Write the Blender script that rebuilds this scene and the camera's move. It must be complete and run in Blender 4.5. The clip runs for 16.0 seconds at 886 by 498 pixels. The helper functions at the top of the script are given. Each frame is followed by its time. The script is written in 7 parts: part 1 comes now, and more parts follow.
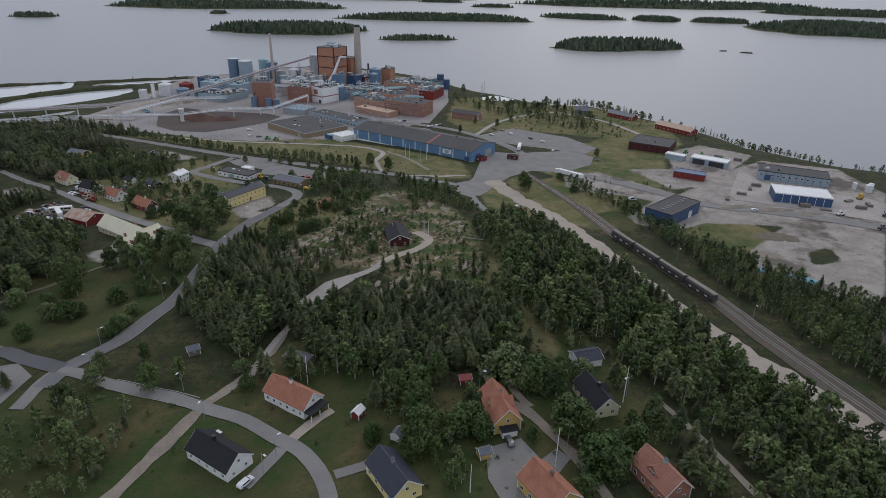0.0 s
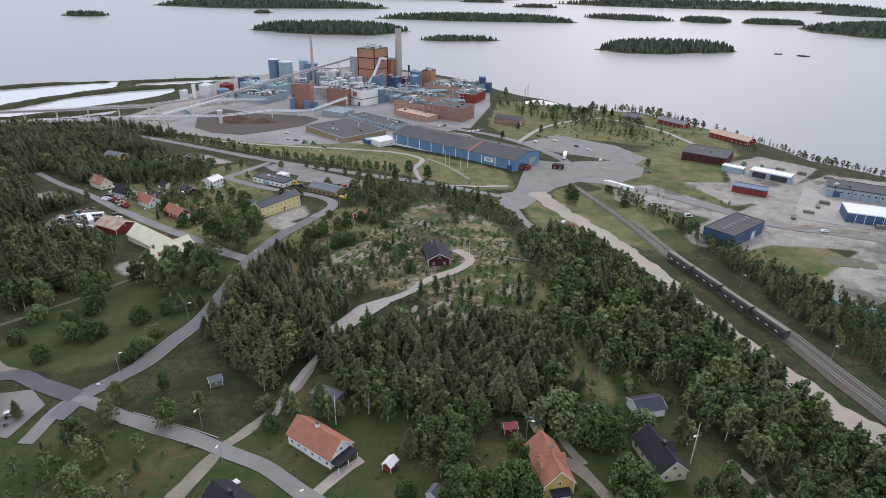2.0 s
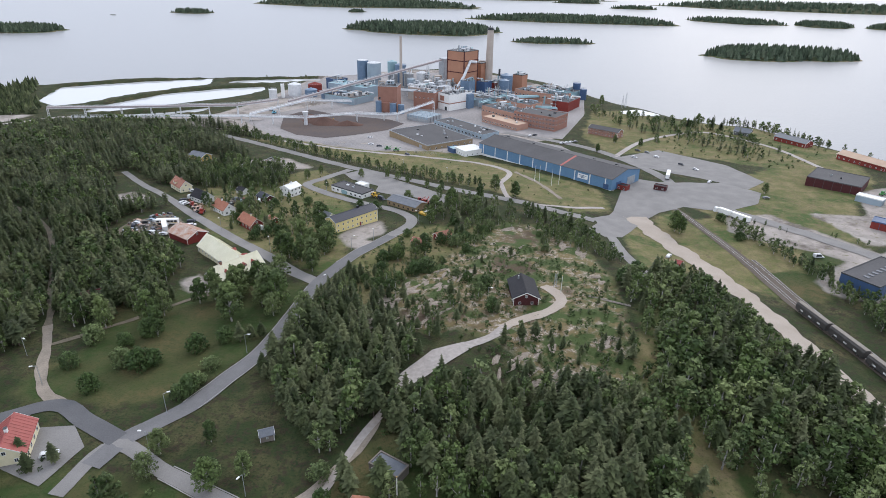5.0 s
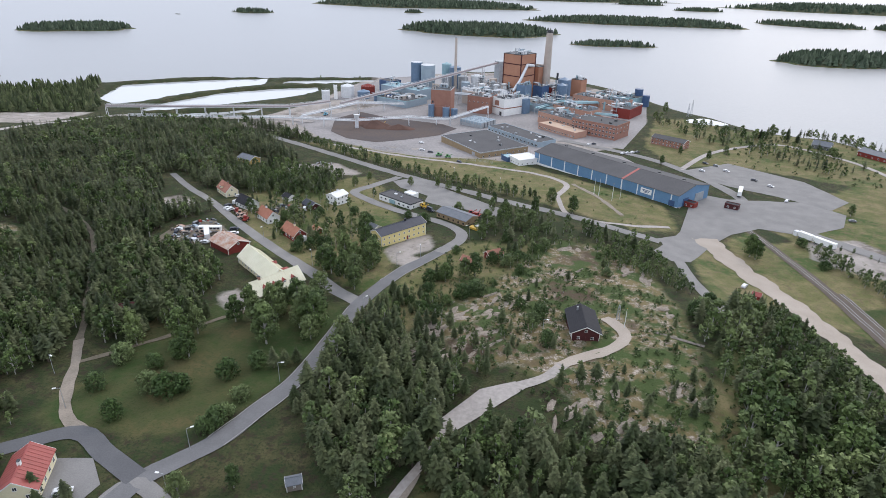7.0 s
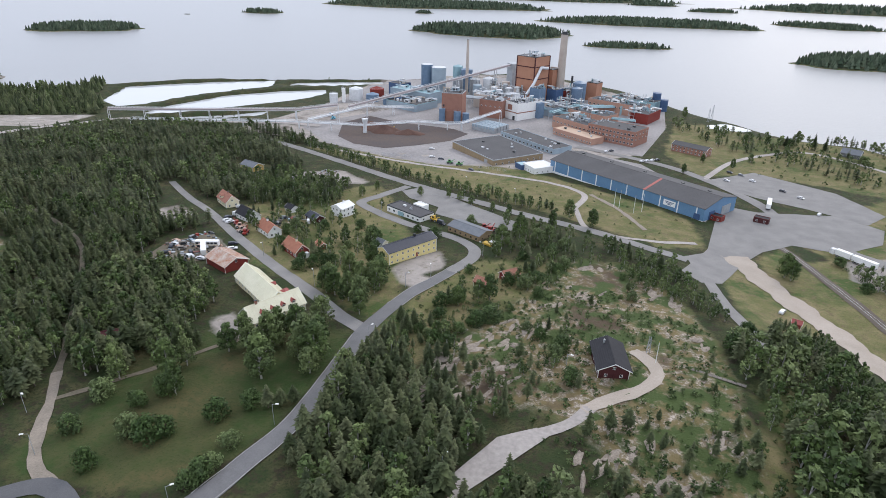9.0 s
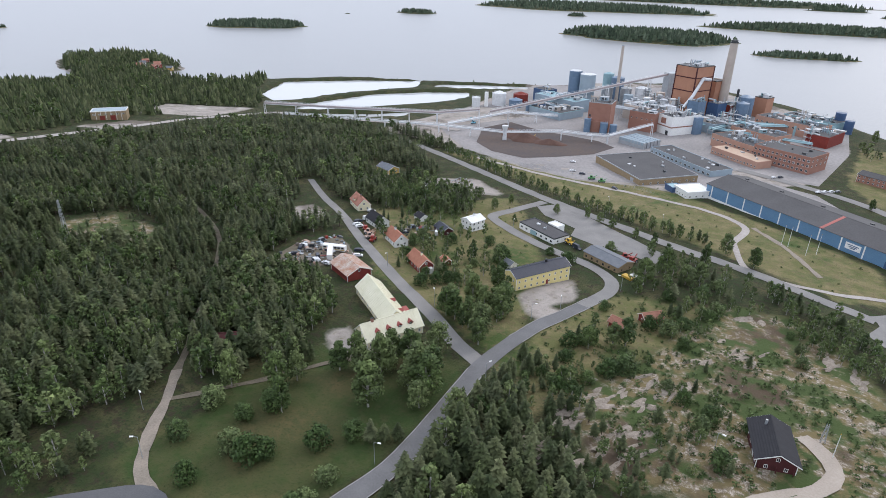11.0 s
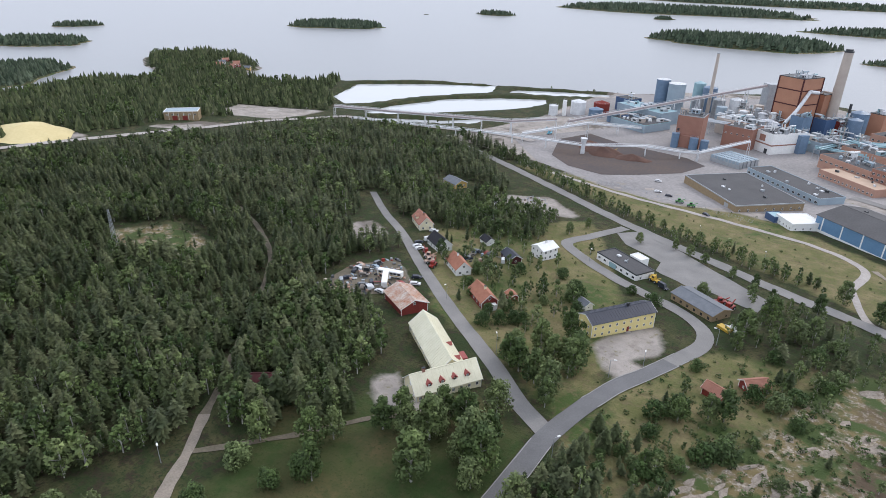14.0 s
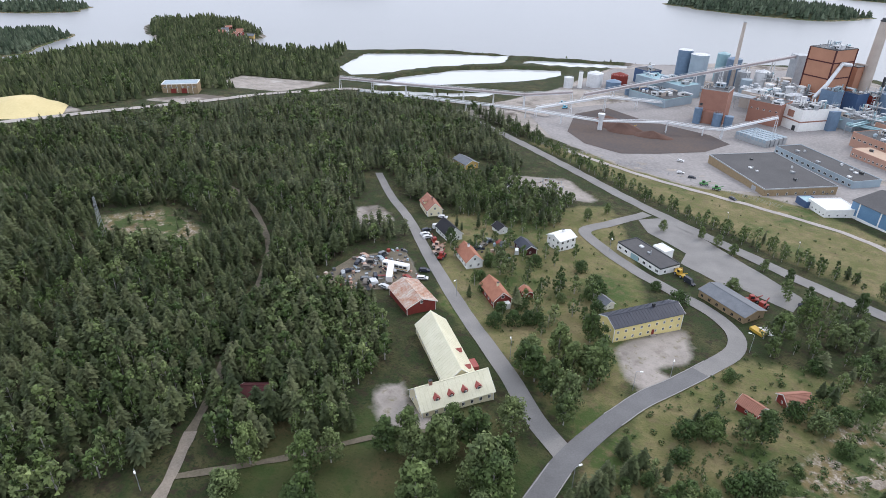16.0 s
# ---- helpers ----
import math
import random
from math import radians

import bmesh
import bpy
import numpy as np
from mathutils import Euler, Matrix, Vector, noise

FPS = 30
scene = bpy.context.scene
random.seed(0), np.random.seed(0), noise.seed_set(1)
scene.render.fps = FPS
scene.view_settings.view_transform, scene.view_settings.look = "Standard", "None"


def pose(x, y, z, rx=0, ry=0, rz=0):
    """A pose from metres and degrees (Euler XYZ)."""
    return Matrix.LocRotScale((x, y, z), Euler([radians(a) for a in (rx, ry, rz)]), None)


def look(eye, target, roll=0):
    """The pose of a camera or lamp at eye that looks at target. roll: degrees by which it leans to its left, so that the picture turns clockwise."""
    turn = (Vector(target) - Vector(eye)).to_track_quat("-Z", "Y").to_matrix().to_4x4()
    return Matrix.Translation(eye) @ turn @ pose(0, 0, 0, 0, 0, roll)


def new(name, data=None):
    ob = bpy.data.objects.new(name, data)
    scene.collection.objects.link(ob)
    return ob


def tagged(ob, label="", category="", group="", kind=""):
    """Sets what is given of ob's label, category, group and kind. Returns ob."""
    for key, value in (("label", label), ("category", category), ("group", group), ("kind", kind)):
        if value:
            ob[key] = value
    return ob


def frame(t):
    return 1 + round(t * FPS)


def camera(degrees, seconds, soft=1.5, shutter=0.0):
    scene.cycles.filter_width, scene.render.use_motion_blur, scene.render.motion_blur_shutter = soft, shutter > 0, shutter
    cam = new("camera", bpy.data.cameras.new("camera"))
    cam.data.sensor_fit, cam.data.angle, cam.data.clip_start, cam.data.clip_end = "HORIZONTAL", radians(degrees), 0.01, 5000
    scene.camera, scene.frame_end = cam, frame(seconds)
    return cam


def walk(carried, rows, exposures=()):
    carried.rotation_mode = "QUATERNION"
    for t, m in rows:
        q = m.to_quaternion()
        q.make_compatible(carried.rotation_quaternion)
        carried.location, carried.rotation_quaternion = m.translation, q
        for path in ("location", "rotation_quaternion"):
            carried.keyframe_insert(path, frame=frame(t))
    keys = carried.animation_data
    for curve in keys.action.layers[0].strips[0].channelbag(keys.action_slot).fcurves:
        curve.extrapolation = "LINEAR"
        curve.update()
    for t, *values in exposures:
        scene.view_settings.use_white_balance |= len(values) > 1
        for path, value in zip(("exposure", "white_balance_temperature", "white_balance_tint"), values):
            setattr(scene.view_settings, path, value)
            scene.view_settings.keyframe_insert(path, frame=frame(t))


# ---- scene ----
cam = camera(72.2, 16.0, soft=0.7)
PATH = [
    (0, (-3.93, -6.96, 145.13), (2.53, 83.58, 103.17), 1.21),
    (0.5, (-4.46, -1.71, 145.31), (1.87, 88.80, 103.27), 1.13),
    (1, (-4.68, 3.75, 145.18), (1.53, 94.27, 103.15), 1.13),
    (1.5, (-5.03, 9.19, 145.16), (1.08, 99.71, 103.10), 1.09),
    (2, (-5.87, 14.38, 145.18), (-5.17, 105.07, 103.07), 1.13),
    (2.5, (-6.83, 20.18, 144.78), (-8.96, 110.84, 102.66), 1.16),
    (3, (-6.85, 25.31, 145.15), (-12.59, 115.78, 102.94), 1.11),
    (3.5, (-7.66, 30.79, 145.11), (-17.06, 120.91, 102.81), 1.15),
    (6, (-12.89, 56.75, 144.15), (-27.78, 146.10, 101.79), 1.18),
    (6.5, (-14.18, 61.84, 144.04), (-32.75, 150.50, 101.68), 1.18),
    (7, (-15.56, 67.04, 143.87), (-35.20, 155.45, 101.47), 1.19),
    (7.5, (-17.22, 72.16, 143.69), (-37.28, 160.49, 101.31), 1.22),
    (8, (-18.77, 77.26, 143.51), (-39.15, 165.52, 101.13), 1.23),
    (10.3, (-28.03, 100.07, 142.31), (-54.26, 186.84, 100.10), 1.28),
    (10.5, (-29.04, 102.08, 142.88), (-62.99, 185.99, 100.38), 1.17),
    (11, (-29.30, 107.25, 142.96), (-70.01, 188.06, 100.39), 1.12),
    (11.5, (-30.97, 111.81, 142.95), (-72.61, 192.15, 100.40), 1.05),
    (12, (-33.31, 116.46, 142.84), (-75.96, 196.25, 100.26), 1.08),
    (12.5, (-35.82, 121.19, 142.58), (-78.73, 200.85, 100.00), 1.12),
    (13, (-38.67, 125.53, 142.42), (-84.72, 203.40, 99.81), 1.15),
    (13.5, (-40.87, 129.91, 142.39), (-90.10, 205.78, 99.74), 1.14),
    (14, (-43.33, 134.05, 142.33), (-93.58, 209.27, 99.71), 1.09),
    (14.5, (-46.37, 138.49, 142.25), (-96.99, 213.45, 99.60), 1.11),
    (15, (-48.64, 142.05, 141.28), (-98.50, 215.23, 94.81), 1.05),
    (15.5, (-51.93, 146.68, 142.38), (-101.80, 219.37, 95.16), 1.02),
    (16, (-54.95, 150.65, 142.28), (-105.05, 223.22, 95.13), 1.03),
]
walk(cam, [(t, look(eye, target, roll)) for t, eye, target, roll in PATH],
     exposures=[(0, -0.7), (0.5, -0.5), (0.8, -0.36), (1.6, -0.04), (2.5, 0.12), (3.5, 0.22), (7, 0.28), (11, 0.28), (14.6, 0.26), (15.2, 0.28), (16, 0.4)])

# ---- sky and sun: a pale evening after sunset, thin cloud ----
SUN_AZ, SUN_EL = radians(18), radians(6)          # azimuth from +y
world = bpy.data.worlds.new("evening_sky")
scene.world = world
world.use_nodes = True
wn, wl = world.node_tree.nodes, world.node_tree.links
wn.clear()
w_out = wn.new("ShaderNodeOutputWorld")
w_bg = wn.new("ShaderNodeBackground")
w_sky = wn.new("ShaderNodeTexSky")
w_sky.sky_type = 'NISHITA'
w_sky.sun_disc = False
w_sky.sun_elevation, w_sky.sun_rotation = SUN_EL, SUN_AZ
w_sky.air_density, w_sky.dust_density, w_sky.ozone_density = 1.0, 1.0, 2.0
w_soft = wn.new("ShaderNodeHueSaturation")        # thin cloud takes the colour out
w_soft.inputs["Saturation"].default_value = 0.42
w_soft.inputs["Value"].default_value = 1.0
w_cloud = wn.new("ShaderNodeMixRGB")
w_cloud.inputs["Fac"].default_value = 0.9
w_cloud.inputs["Color2"].default_value = (5.6, 6.05, 7.1, 1)
wl.new(w_sky.outputs[0], w_soft.inputs["Color"])
wl.new(w_soft.outputs[0], w_cloud.inputs["Color1"])
wl.new(w_cloud.outputs[0], w_bg.inputs["Color"])
w_bg.inputs["Strength"].default_value = 0.195
wl.new(w_bg.outputs[0], w_out.inputs["Surface"])
sun_data = bpy.data.lights.new("sun", 'SUN')
sun_data.energy, sun_data.angle, sun_data.color = 0.95, radians(20), (1.0, 0.93, 0.86)
sun_ob = new("sun", sun_data)
sun_dir = Vector((math.sin(SUN_AZ), math.cos(SUN_AZ), math.tan(radians(38))))
sun_ob.matrix_world = look(sun_dir * 900, (0, 0, 0))

# ---- materials ----
def mat(name, a, b=None, rough=0.8, metal=0.0, scale=0.6, fine=6.0, bump=0.2, island=0.0, obj=0.0, spec=0.4, detail=5.0, tone=0.0):
    """Two colours mixed by a broad and a fine noise in metres; island and obj: spread of brightness by piece."""
    b = b or tuple(v * 0.72 for v in a)
    m = bpy.data.materials.new(name)
    m.use_nodes = True
    n, l = m.node_tree.nodes, m.node_tree.links
    p = n["Principled BSDF"]
    geo = n.new("ShaderNodeNewGeometry")
    t1, t2 = n.new("ShaderNodeTexNoise"), n.new("ShaderNodeTexNoise")
    for tex, s in ((t1, scale), (t2, fine)):
        tex.inputs["Scale"].default_value = s
        tex.inputs["Detail"].default_value = detail
        l.new(geo.outputs["Position"], tex.inputs["Vector"])
    add = n.new("ShaderNodeMath"); add.operation = 'ADD'
    l.new(t1.outputs["Fac"], add.inputs[0]); l.new(t2.outputs["Fac"], add.inputs[1])
    ramp = n.new("ShaderNodeMapRange")
    ramp.inputs["From Min"].default_value, ramp.inputs["From Max"].default_value = 0.7, 1.3
    l.new(add.outputs[0], ramp.inputs["Value"])
    mix = n.new("ShaderNodeMixRGB")
    mix.inputs["Color1"].default_value, mix.inputs["Color2"].default_value = (*a, 1), (*b, 1)
    l.new(ramp.outputs[0], mix.inputs["Fac"])
    col = mix.outputs[0]
    for amount, src in ((island, geo.outputs["Random Per Island"]), (obj, None)):
        if amount:
            if src is None:
                src = n.new("ShaderNodeObjectInfo").outputs["Random"]
            hsv = n.new("ShaderNodeHueSaturation")
            r = n.new("ShaderNodeMapRange")
            r.inputs["To Min"].default_value, r.inputs["To Max"].default_value = 1 - amount, 1 + amount
            l.new(src, r.inputs["Value"]); l.new(r.outputs[0], hsv.inputs["Value"]); l.new(col, hsv.inputs["Color"])
            col = hsv.outputs[0]
    if tone:                                            # each tree has its own tint and brightness
        at = n.new("ShaderNodeAttribute"); at.attribute_name = "tone"
        hsv = n.new("ShaderNodeHueSaturation")
        for sock, lo, hi in (("Value", 1 - tone, 1 + tone), ("Hue", 0.5 + 0.035 * tone, 0.5 - 0.06 * tone), ("Saturation", 1.05, 0.85)):
            r = n.new("ShaderNodeMapRange")
            r.inputs["To Min"].default_value, r.inputs["To Max"].default_value = lo, hi
            l.new(at.outputs["Fac"], r.inputs["Value"]); l.new(r.outputs[0], hsv.inputs[sock])
        l.new(col, hsv.inputs["Color"])
        col = hsv.outputs[0]
    l.new(col, p.inputs["Base Color"])
    p.inputs["Roughness"].default_value, p.inputs["Metallic"].default_value = rough, metal
    p.inputs["Specular IOR Level"].default_value = spec
    if bump:
        bp = n.new("ShaderNodeBump")
        bp.inputs["Strength"].default_value, bp.inputs["Distance"].default_value = bump, 0.1
        l.new(t2.outputs["Fac"], bp.inputs["Height"]); l.new(bp.outputs[0], p.inputs["Normal"])
    return m


M = dict(
    asphalt=mat("asphalt", (0.235, 0.225, 0.215), (0.165, 0.158, 0.153), 0.9, scale=0.12, fine=3),
    asphalt_new=mat("asphalt_dark", (0.115, 0.115, 0.12), (0.085, 0.085, 0.09), 0.85, scale=0.15, fine=3),
    concrete=mat("concrete_yard", (0.4, 0.362, 0.335), (0.27, 0.244, 0.226), 0.92, scale=0.05, fine=0.8),
    gravel=mat("gravel", (0.39, 0.335, 0.285), (0.3, 0.255, 0.21), 0.95, scale=0.1, fine=2, bump=0.5),
    dirt=mat("dirt_track", (0.29, 0.245, 0.2), (0.18, 0.155, 0.125), 0.95, scale=0.2, fine=2, bump=0.5),
    ballast=mat("rail_ballast", (0.125, 0.1, 0.08), (0.075, 0.062, 0.05), 0.95, fine=4, bump=0.6),
    bark=mat("bark_heap", (0.13, 0.07, 0.052), (0.075, 0.042, 0.033), 0.95, scale=0.08, fine=1.5, bump=0.6),
    bark_bed=mat("bark_yard", (0.06, 0.053, 0.056), (0.105, 0.075, 0.06), 0.95, scale=0.03, fine=0.6, bump=0.4),
    line=mat("road_paint", (0.62, 0.62, 0.6), (0.4, 0.4, 0.39), 0.8),
    kerb=mat("kerb_stone", (0.32, 0.31, 0.3), None, 0.85),
    white=mat("white_paint", (0.78, 0.78, 0.76), (0.66, 0.66, 0.65), 0.6),
    cream=mat("cream_render", (0.73, 0.67, 0.48), (0.64, 0.58, 0.4), 0.8),
    yellow=mat("yellow_boards", (0.72, 0.61, 0.29), (0.62, 0.52, 0.23), 0.75),
    ochre=mat("ochre_boards", (0.52, 0.36, 0.12), (0.44, 0.3, 0.1), 0.75),
    falu=mat("red_boards", (0.22, 0.035, 0.025), (0.15, 0.025, 0.02), 0.85),
    darkred=mat("dark_red_boards", (0.075, 0.016, 0.017), (0.05, 0.012, 0.013), 0.8),
    brownwall=mat("tan_brick", (0.3, 0.22, 0.13), (0.22, 0.165, 0.1), 0.85, fine=4),
    tile=mat("clay_tiles", (0.4, 0.175, 0.11), (0.27, 0.105, 0.066), 0.8, scale=0.5, fine=5, island=0.12),
    tilepink=mat("faded_clay_tiles", (0.36, 0.17, 0.12), (0.27, 0.12, 0.085), 0.8, fine=5, island=0.12),
    black=mat("black_roof", (0.028, 0.028, 0.033), (0.018, 0.018, 0.022), 0.75, island=0.12, spec=0.25),
    blackblue=mat("blue_black_roof", (0.035, 0.04, 0.06), (0.022, 0.026, 0.042), 0.5, island=0.15),
    greyroof=mat("grey_felt_roof", (0.085, 0.085, 0.09), (0.05, 0.05, 0.055), 0.85, scale=0.15, fine=2),
    felt=mat("black_felt_roof", (0.085, 0.083, 0.086), (0.06, 0.058, 0.061), 0.85, scale=0.08, fine=1.2),
    slate=mat("slate_roof", (0.14, 0.15, 0.17), (0.1, 0.11, 0.125), 0.6, fine=4),
    paleroof=mat("pale_yellow_sheet_roof", (0.68, 0.65, 0.5), (0.58, 0.55, 0.4), 0.5, scale=0.3, fine=3),
    whiteroof=mat("white_sheet_roof", (0.75, 0.75, 0.75), (0.6, 0.6, 0.6), 0.5, scale=0.3),
    rust=mat("rusted_sheet", (0.36, 0.16, 0.09), (0.5, 0.45, 0.4), 0.75, scale=0.35, fine=1.5),
    redroof=mat("red_sheet_roof", (0.32, 0.075, 0.065), (0.25, 0.06, 0.05), 0.55),
    blue=mat("blue_cladding", (0.125, 0.235, 0.37), (0.095, 0.19, 0.31), 0.5, scale=0.2, fine=2),
    navy=mat("navy_cladding", (0.05, 0.095, 0.19), (0.038, 0.075, 0.155), 0.5, scale=0.2),
    steelblue=mat("blue_tank_steel", (0.14, 0.21, 0.3), (0.1, 0.155, 0.23), 0.45, scale=0.3),
    bluegrey=mat("blue_grey_cladding", (0.3, 0.37, 0.42), (0.24, 0.3, 0.35), 0.55, scale=0.15),
    orange=mat("orange_cladding", (0.4, 0.2, 0.125), (0.33, 0.16, 0.1), 0.7, scale=0.15),
    brick=mat("red_brick", (0.31, 0.16, 0.12), (0.25, 0.122, 0.09), 0.85, scale=0.2, fine=4),
    brickorange=mat("orange_brick", (0.42, 0.25, 0.185), (0.35, 0.2, 0.15), 0.85, scale=0.2, fine=4),
    tanroof=mat("tan_felt_roof", (0.5, 0.37, 0.28), (0.42, 0.3, 0.22), 0.85, scale=0.2),
    chimney=mat("pale_concrete_stack", (0.46, 0.4, 0.35), (0.38, 0.33, 0.29), 0.85, scale=0.15),
    steel=mat("galvanised_steel", (0.42, 0.44, 0.46), (0.3, 0.32, 0.34), 0.45, 0.4, scale=0.4),
    whitesteel=mat("white_painted_steel", (0.68, 0.69, 0.7), (0.5, 0.51, 0.53), 0.5, scale=0.4),
    darksteel=mat("dark_steel", (0.06, 0.065, 0.07), (0.04, 0.042, 0.046), 0.5, 0.3),
    teal=mat("teal_pipe_paint", (0.28, 0.42, 0.46), (0.2, 0.33, 0.37), 0.5, scale=0.4),
    wood=mat("grey_timber", (0.2, 0.175, 0.15), (0.13, 0.115, 0.1), 0.85),
    conveyor=mat("conveyor_cover", (0.4, 0.35, 0.35), (0.28, 0.25, 0.25), 0.6),
    glass=mat("window_glass", (0.03, 0.035, 0.04), (0.02, 0.024, 0.03), 0.08, bump=0, spec=0.6),
    tyre=mat("tyre_rubber", (0.02, 0.02, 0.02), None, 0.9),
    carwhite=mat("white_car_paint", (0.75, 0.75, 0.76), None, 0.25, bump=0), cargrey=mat("grey_car_paint", (0.2, 0.21, 0.22), None, 0.25, 0.4, bump=0),
    cardark=mat("dark_car_paint", (0.03, 0.035, 0.05), None, 0.25, bump=0), carred=mat("red_car_paint", (0.3, 0.04, 0.03), None, 0.3, bump=0),
    caryellow=mat("yellow_machine_paint", (0.55, 0.35, 0.05), None, 0.5), cyan=mat("cyan_plastic_sheet", (0.16, 0.45, 0.58), (0.12, 0.36, 0.48), 0.5),
    junkgreen=mat("green_machine_paint", (0.08, 0.25, 0.08), None, 0.6),
    trunk=mat("tree_bark", (0.13, 0.1, 0.08), (0.08, 0.06, 0.05), 0.95), birchbark=mat("birch_bark", (0.5, 0.48, 0.45), (0.2, 0.19, 0.18), 0.9, fine=4),
    pine=mat("pine_needles", (0.092, 0.112, 0.044), (0.03, 0.044, 0.018), 0.75, scale=0.07, fine=0.35, bump=0, island=0.3, tone=0.4, spec=0.2),
    spruce=mat("spruce_needles", (0.062, 0.086, 0.048), (0.042, 0.064, 0.04), 0.75, scale=0.07, fine=0.35, bump=0, island=0.3, tone=0.4, spec=0.2),
    birch=mat("birch_leaves", (0.108, 0.154, 0.043), (0.04, 0.066, 0.021), 0.7, scale=0.06, fine=0.35, bump=0, island=0.35, tone=0.4, spec=0.25),
    bush=mat("bush_leaves", (0.078, 0.125, 0.033), (0.034, 0.06, 0.018), 0.7, scale=0.1, fine=0.5, bump=0, island=0.35, tone=0.4, spec=0.25),
    heapyellow=mat("pale_chip_heap", (0.62, 0.52, 0.28), (0.55, 0.45, 0.23), 0.95, scale=0.05, fine=0.6),
    snow=mat("white_lime_heap", (0.8, 0.8, 0.78), (0.68, 0.68, 0.66), 0.9, scale=0.1),
)


def water_material(name, deep, ripple, rough, strength):
    m = bpy.data.materials.new(name)
    m.use_nodes = True
    n, l = m.node_tree.nodes, m.node_tree.links
    p = n["Principled BSDF"]
    geo = n.new("ShaderNodeNewGeometry")
    p.inputs["Base Color"].default_value = (*deep, 1)
    p.inputs["Roughness"].default_value = rough
    p.inputs["IOR"].default_value = 1.33
    w1, w2 = n.new("ShaderNodeTexNoise"), n.new("ShaderNodeTexNoise")
    for tex, s in ((w1, ripple), (w2, ripple * 0.06)):
        tex.inputs["Scale"].default_value = s
        tex.inputs["Detail"].default_value = 4
        l.new(geo.outputs["Position"], tex.inputs["Vector"])
    add = n.new("ShaderNodeMath"); add.operation = 'MULTIPLY_ADD'
    add.inputs[1].default_value = 0.6
    l.new(w1.outputs["Fac"], add.inputs[0]); l.new(w2.outputs["Fac"], add.inputs[2])
    bp = n.new("ShaderNodeBump")
    bp.inputs["Strength"].default_value, bp.inputs["Distance"].default_value = strength, 0.4
    l.new(add.outputs[0], bp.inputs["Height"]); l.new(bp.outputs[0], p.inputs["Normal"])
    return m


M["earth"] = mat("dark_earth", (0.17, 0.14, 0.105), (0.1, 0.088, 0.062), 0.95, scale=0.25, fine=1.5, bump=0.5)
M["millyard"] = mat("mill_yard_asphalt", (0.31, 0.288, 0.28), (0.19, 0.178, 0.175), 0.92, scale=0.03, fine=0.5, detail=8.0)
M["street"] = mat("street_asphalt", (0.165, 0.162, 0.165), (0.12, 0.118, 0.12), 0.88, scale=0.15, fine=2.5)
M["sea"] = water_material("sea_water", (0.23, 0.235, 0.245), 0.22, 0.3, 0.6)
M["pond"] = water_material("pond_water", (0.46, 0.47, 0.48), 0.2, 0.08, 0.05)


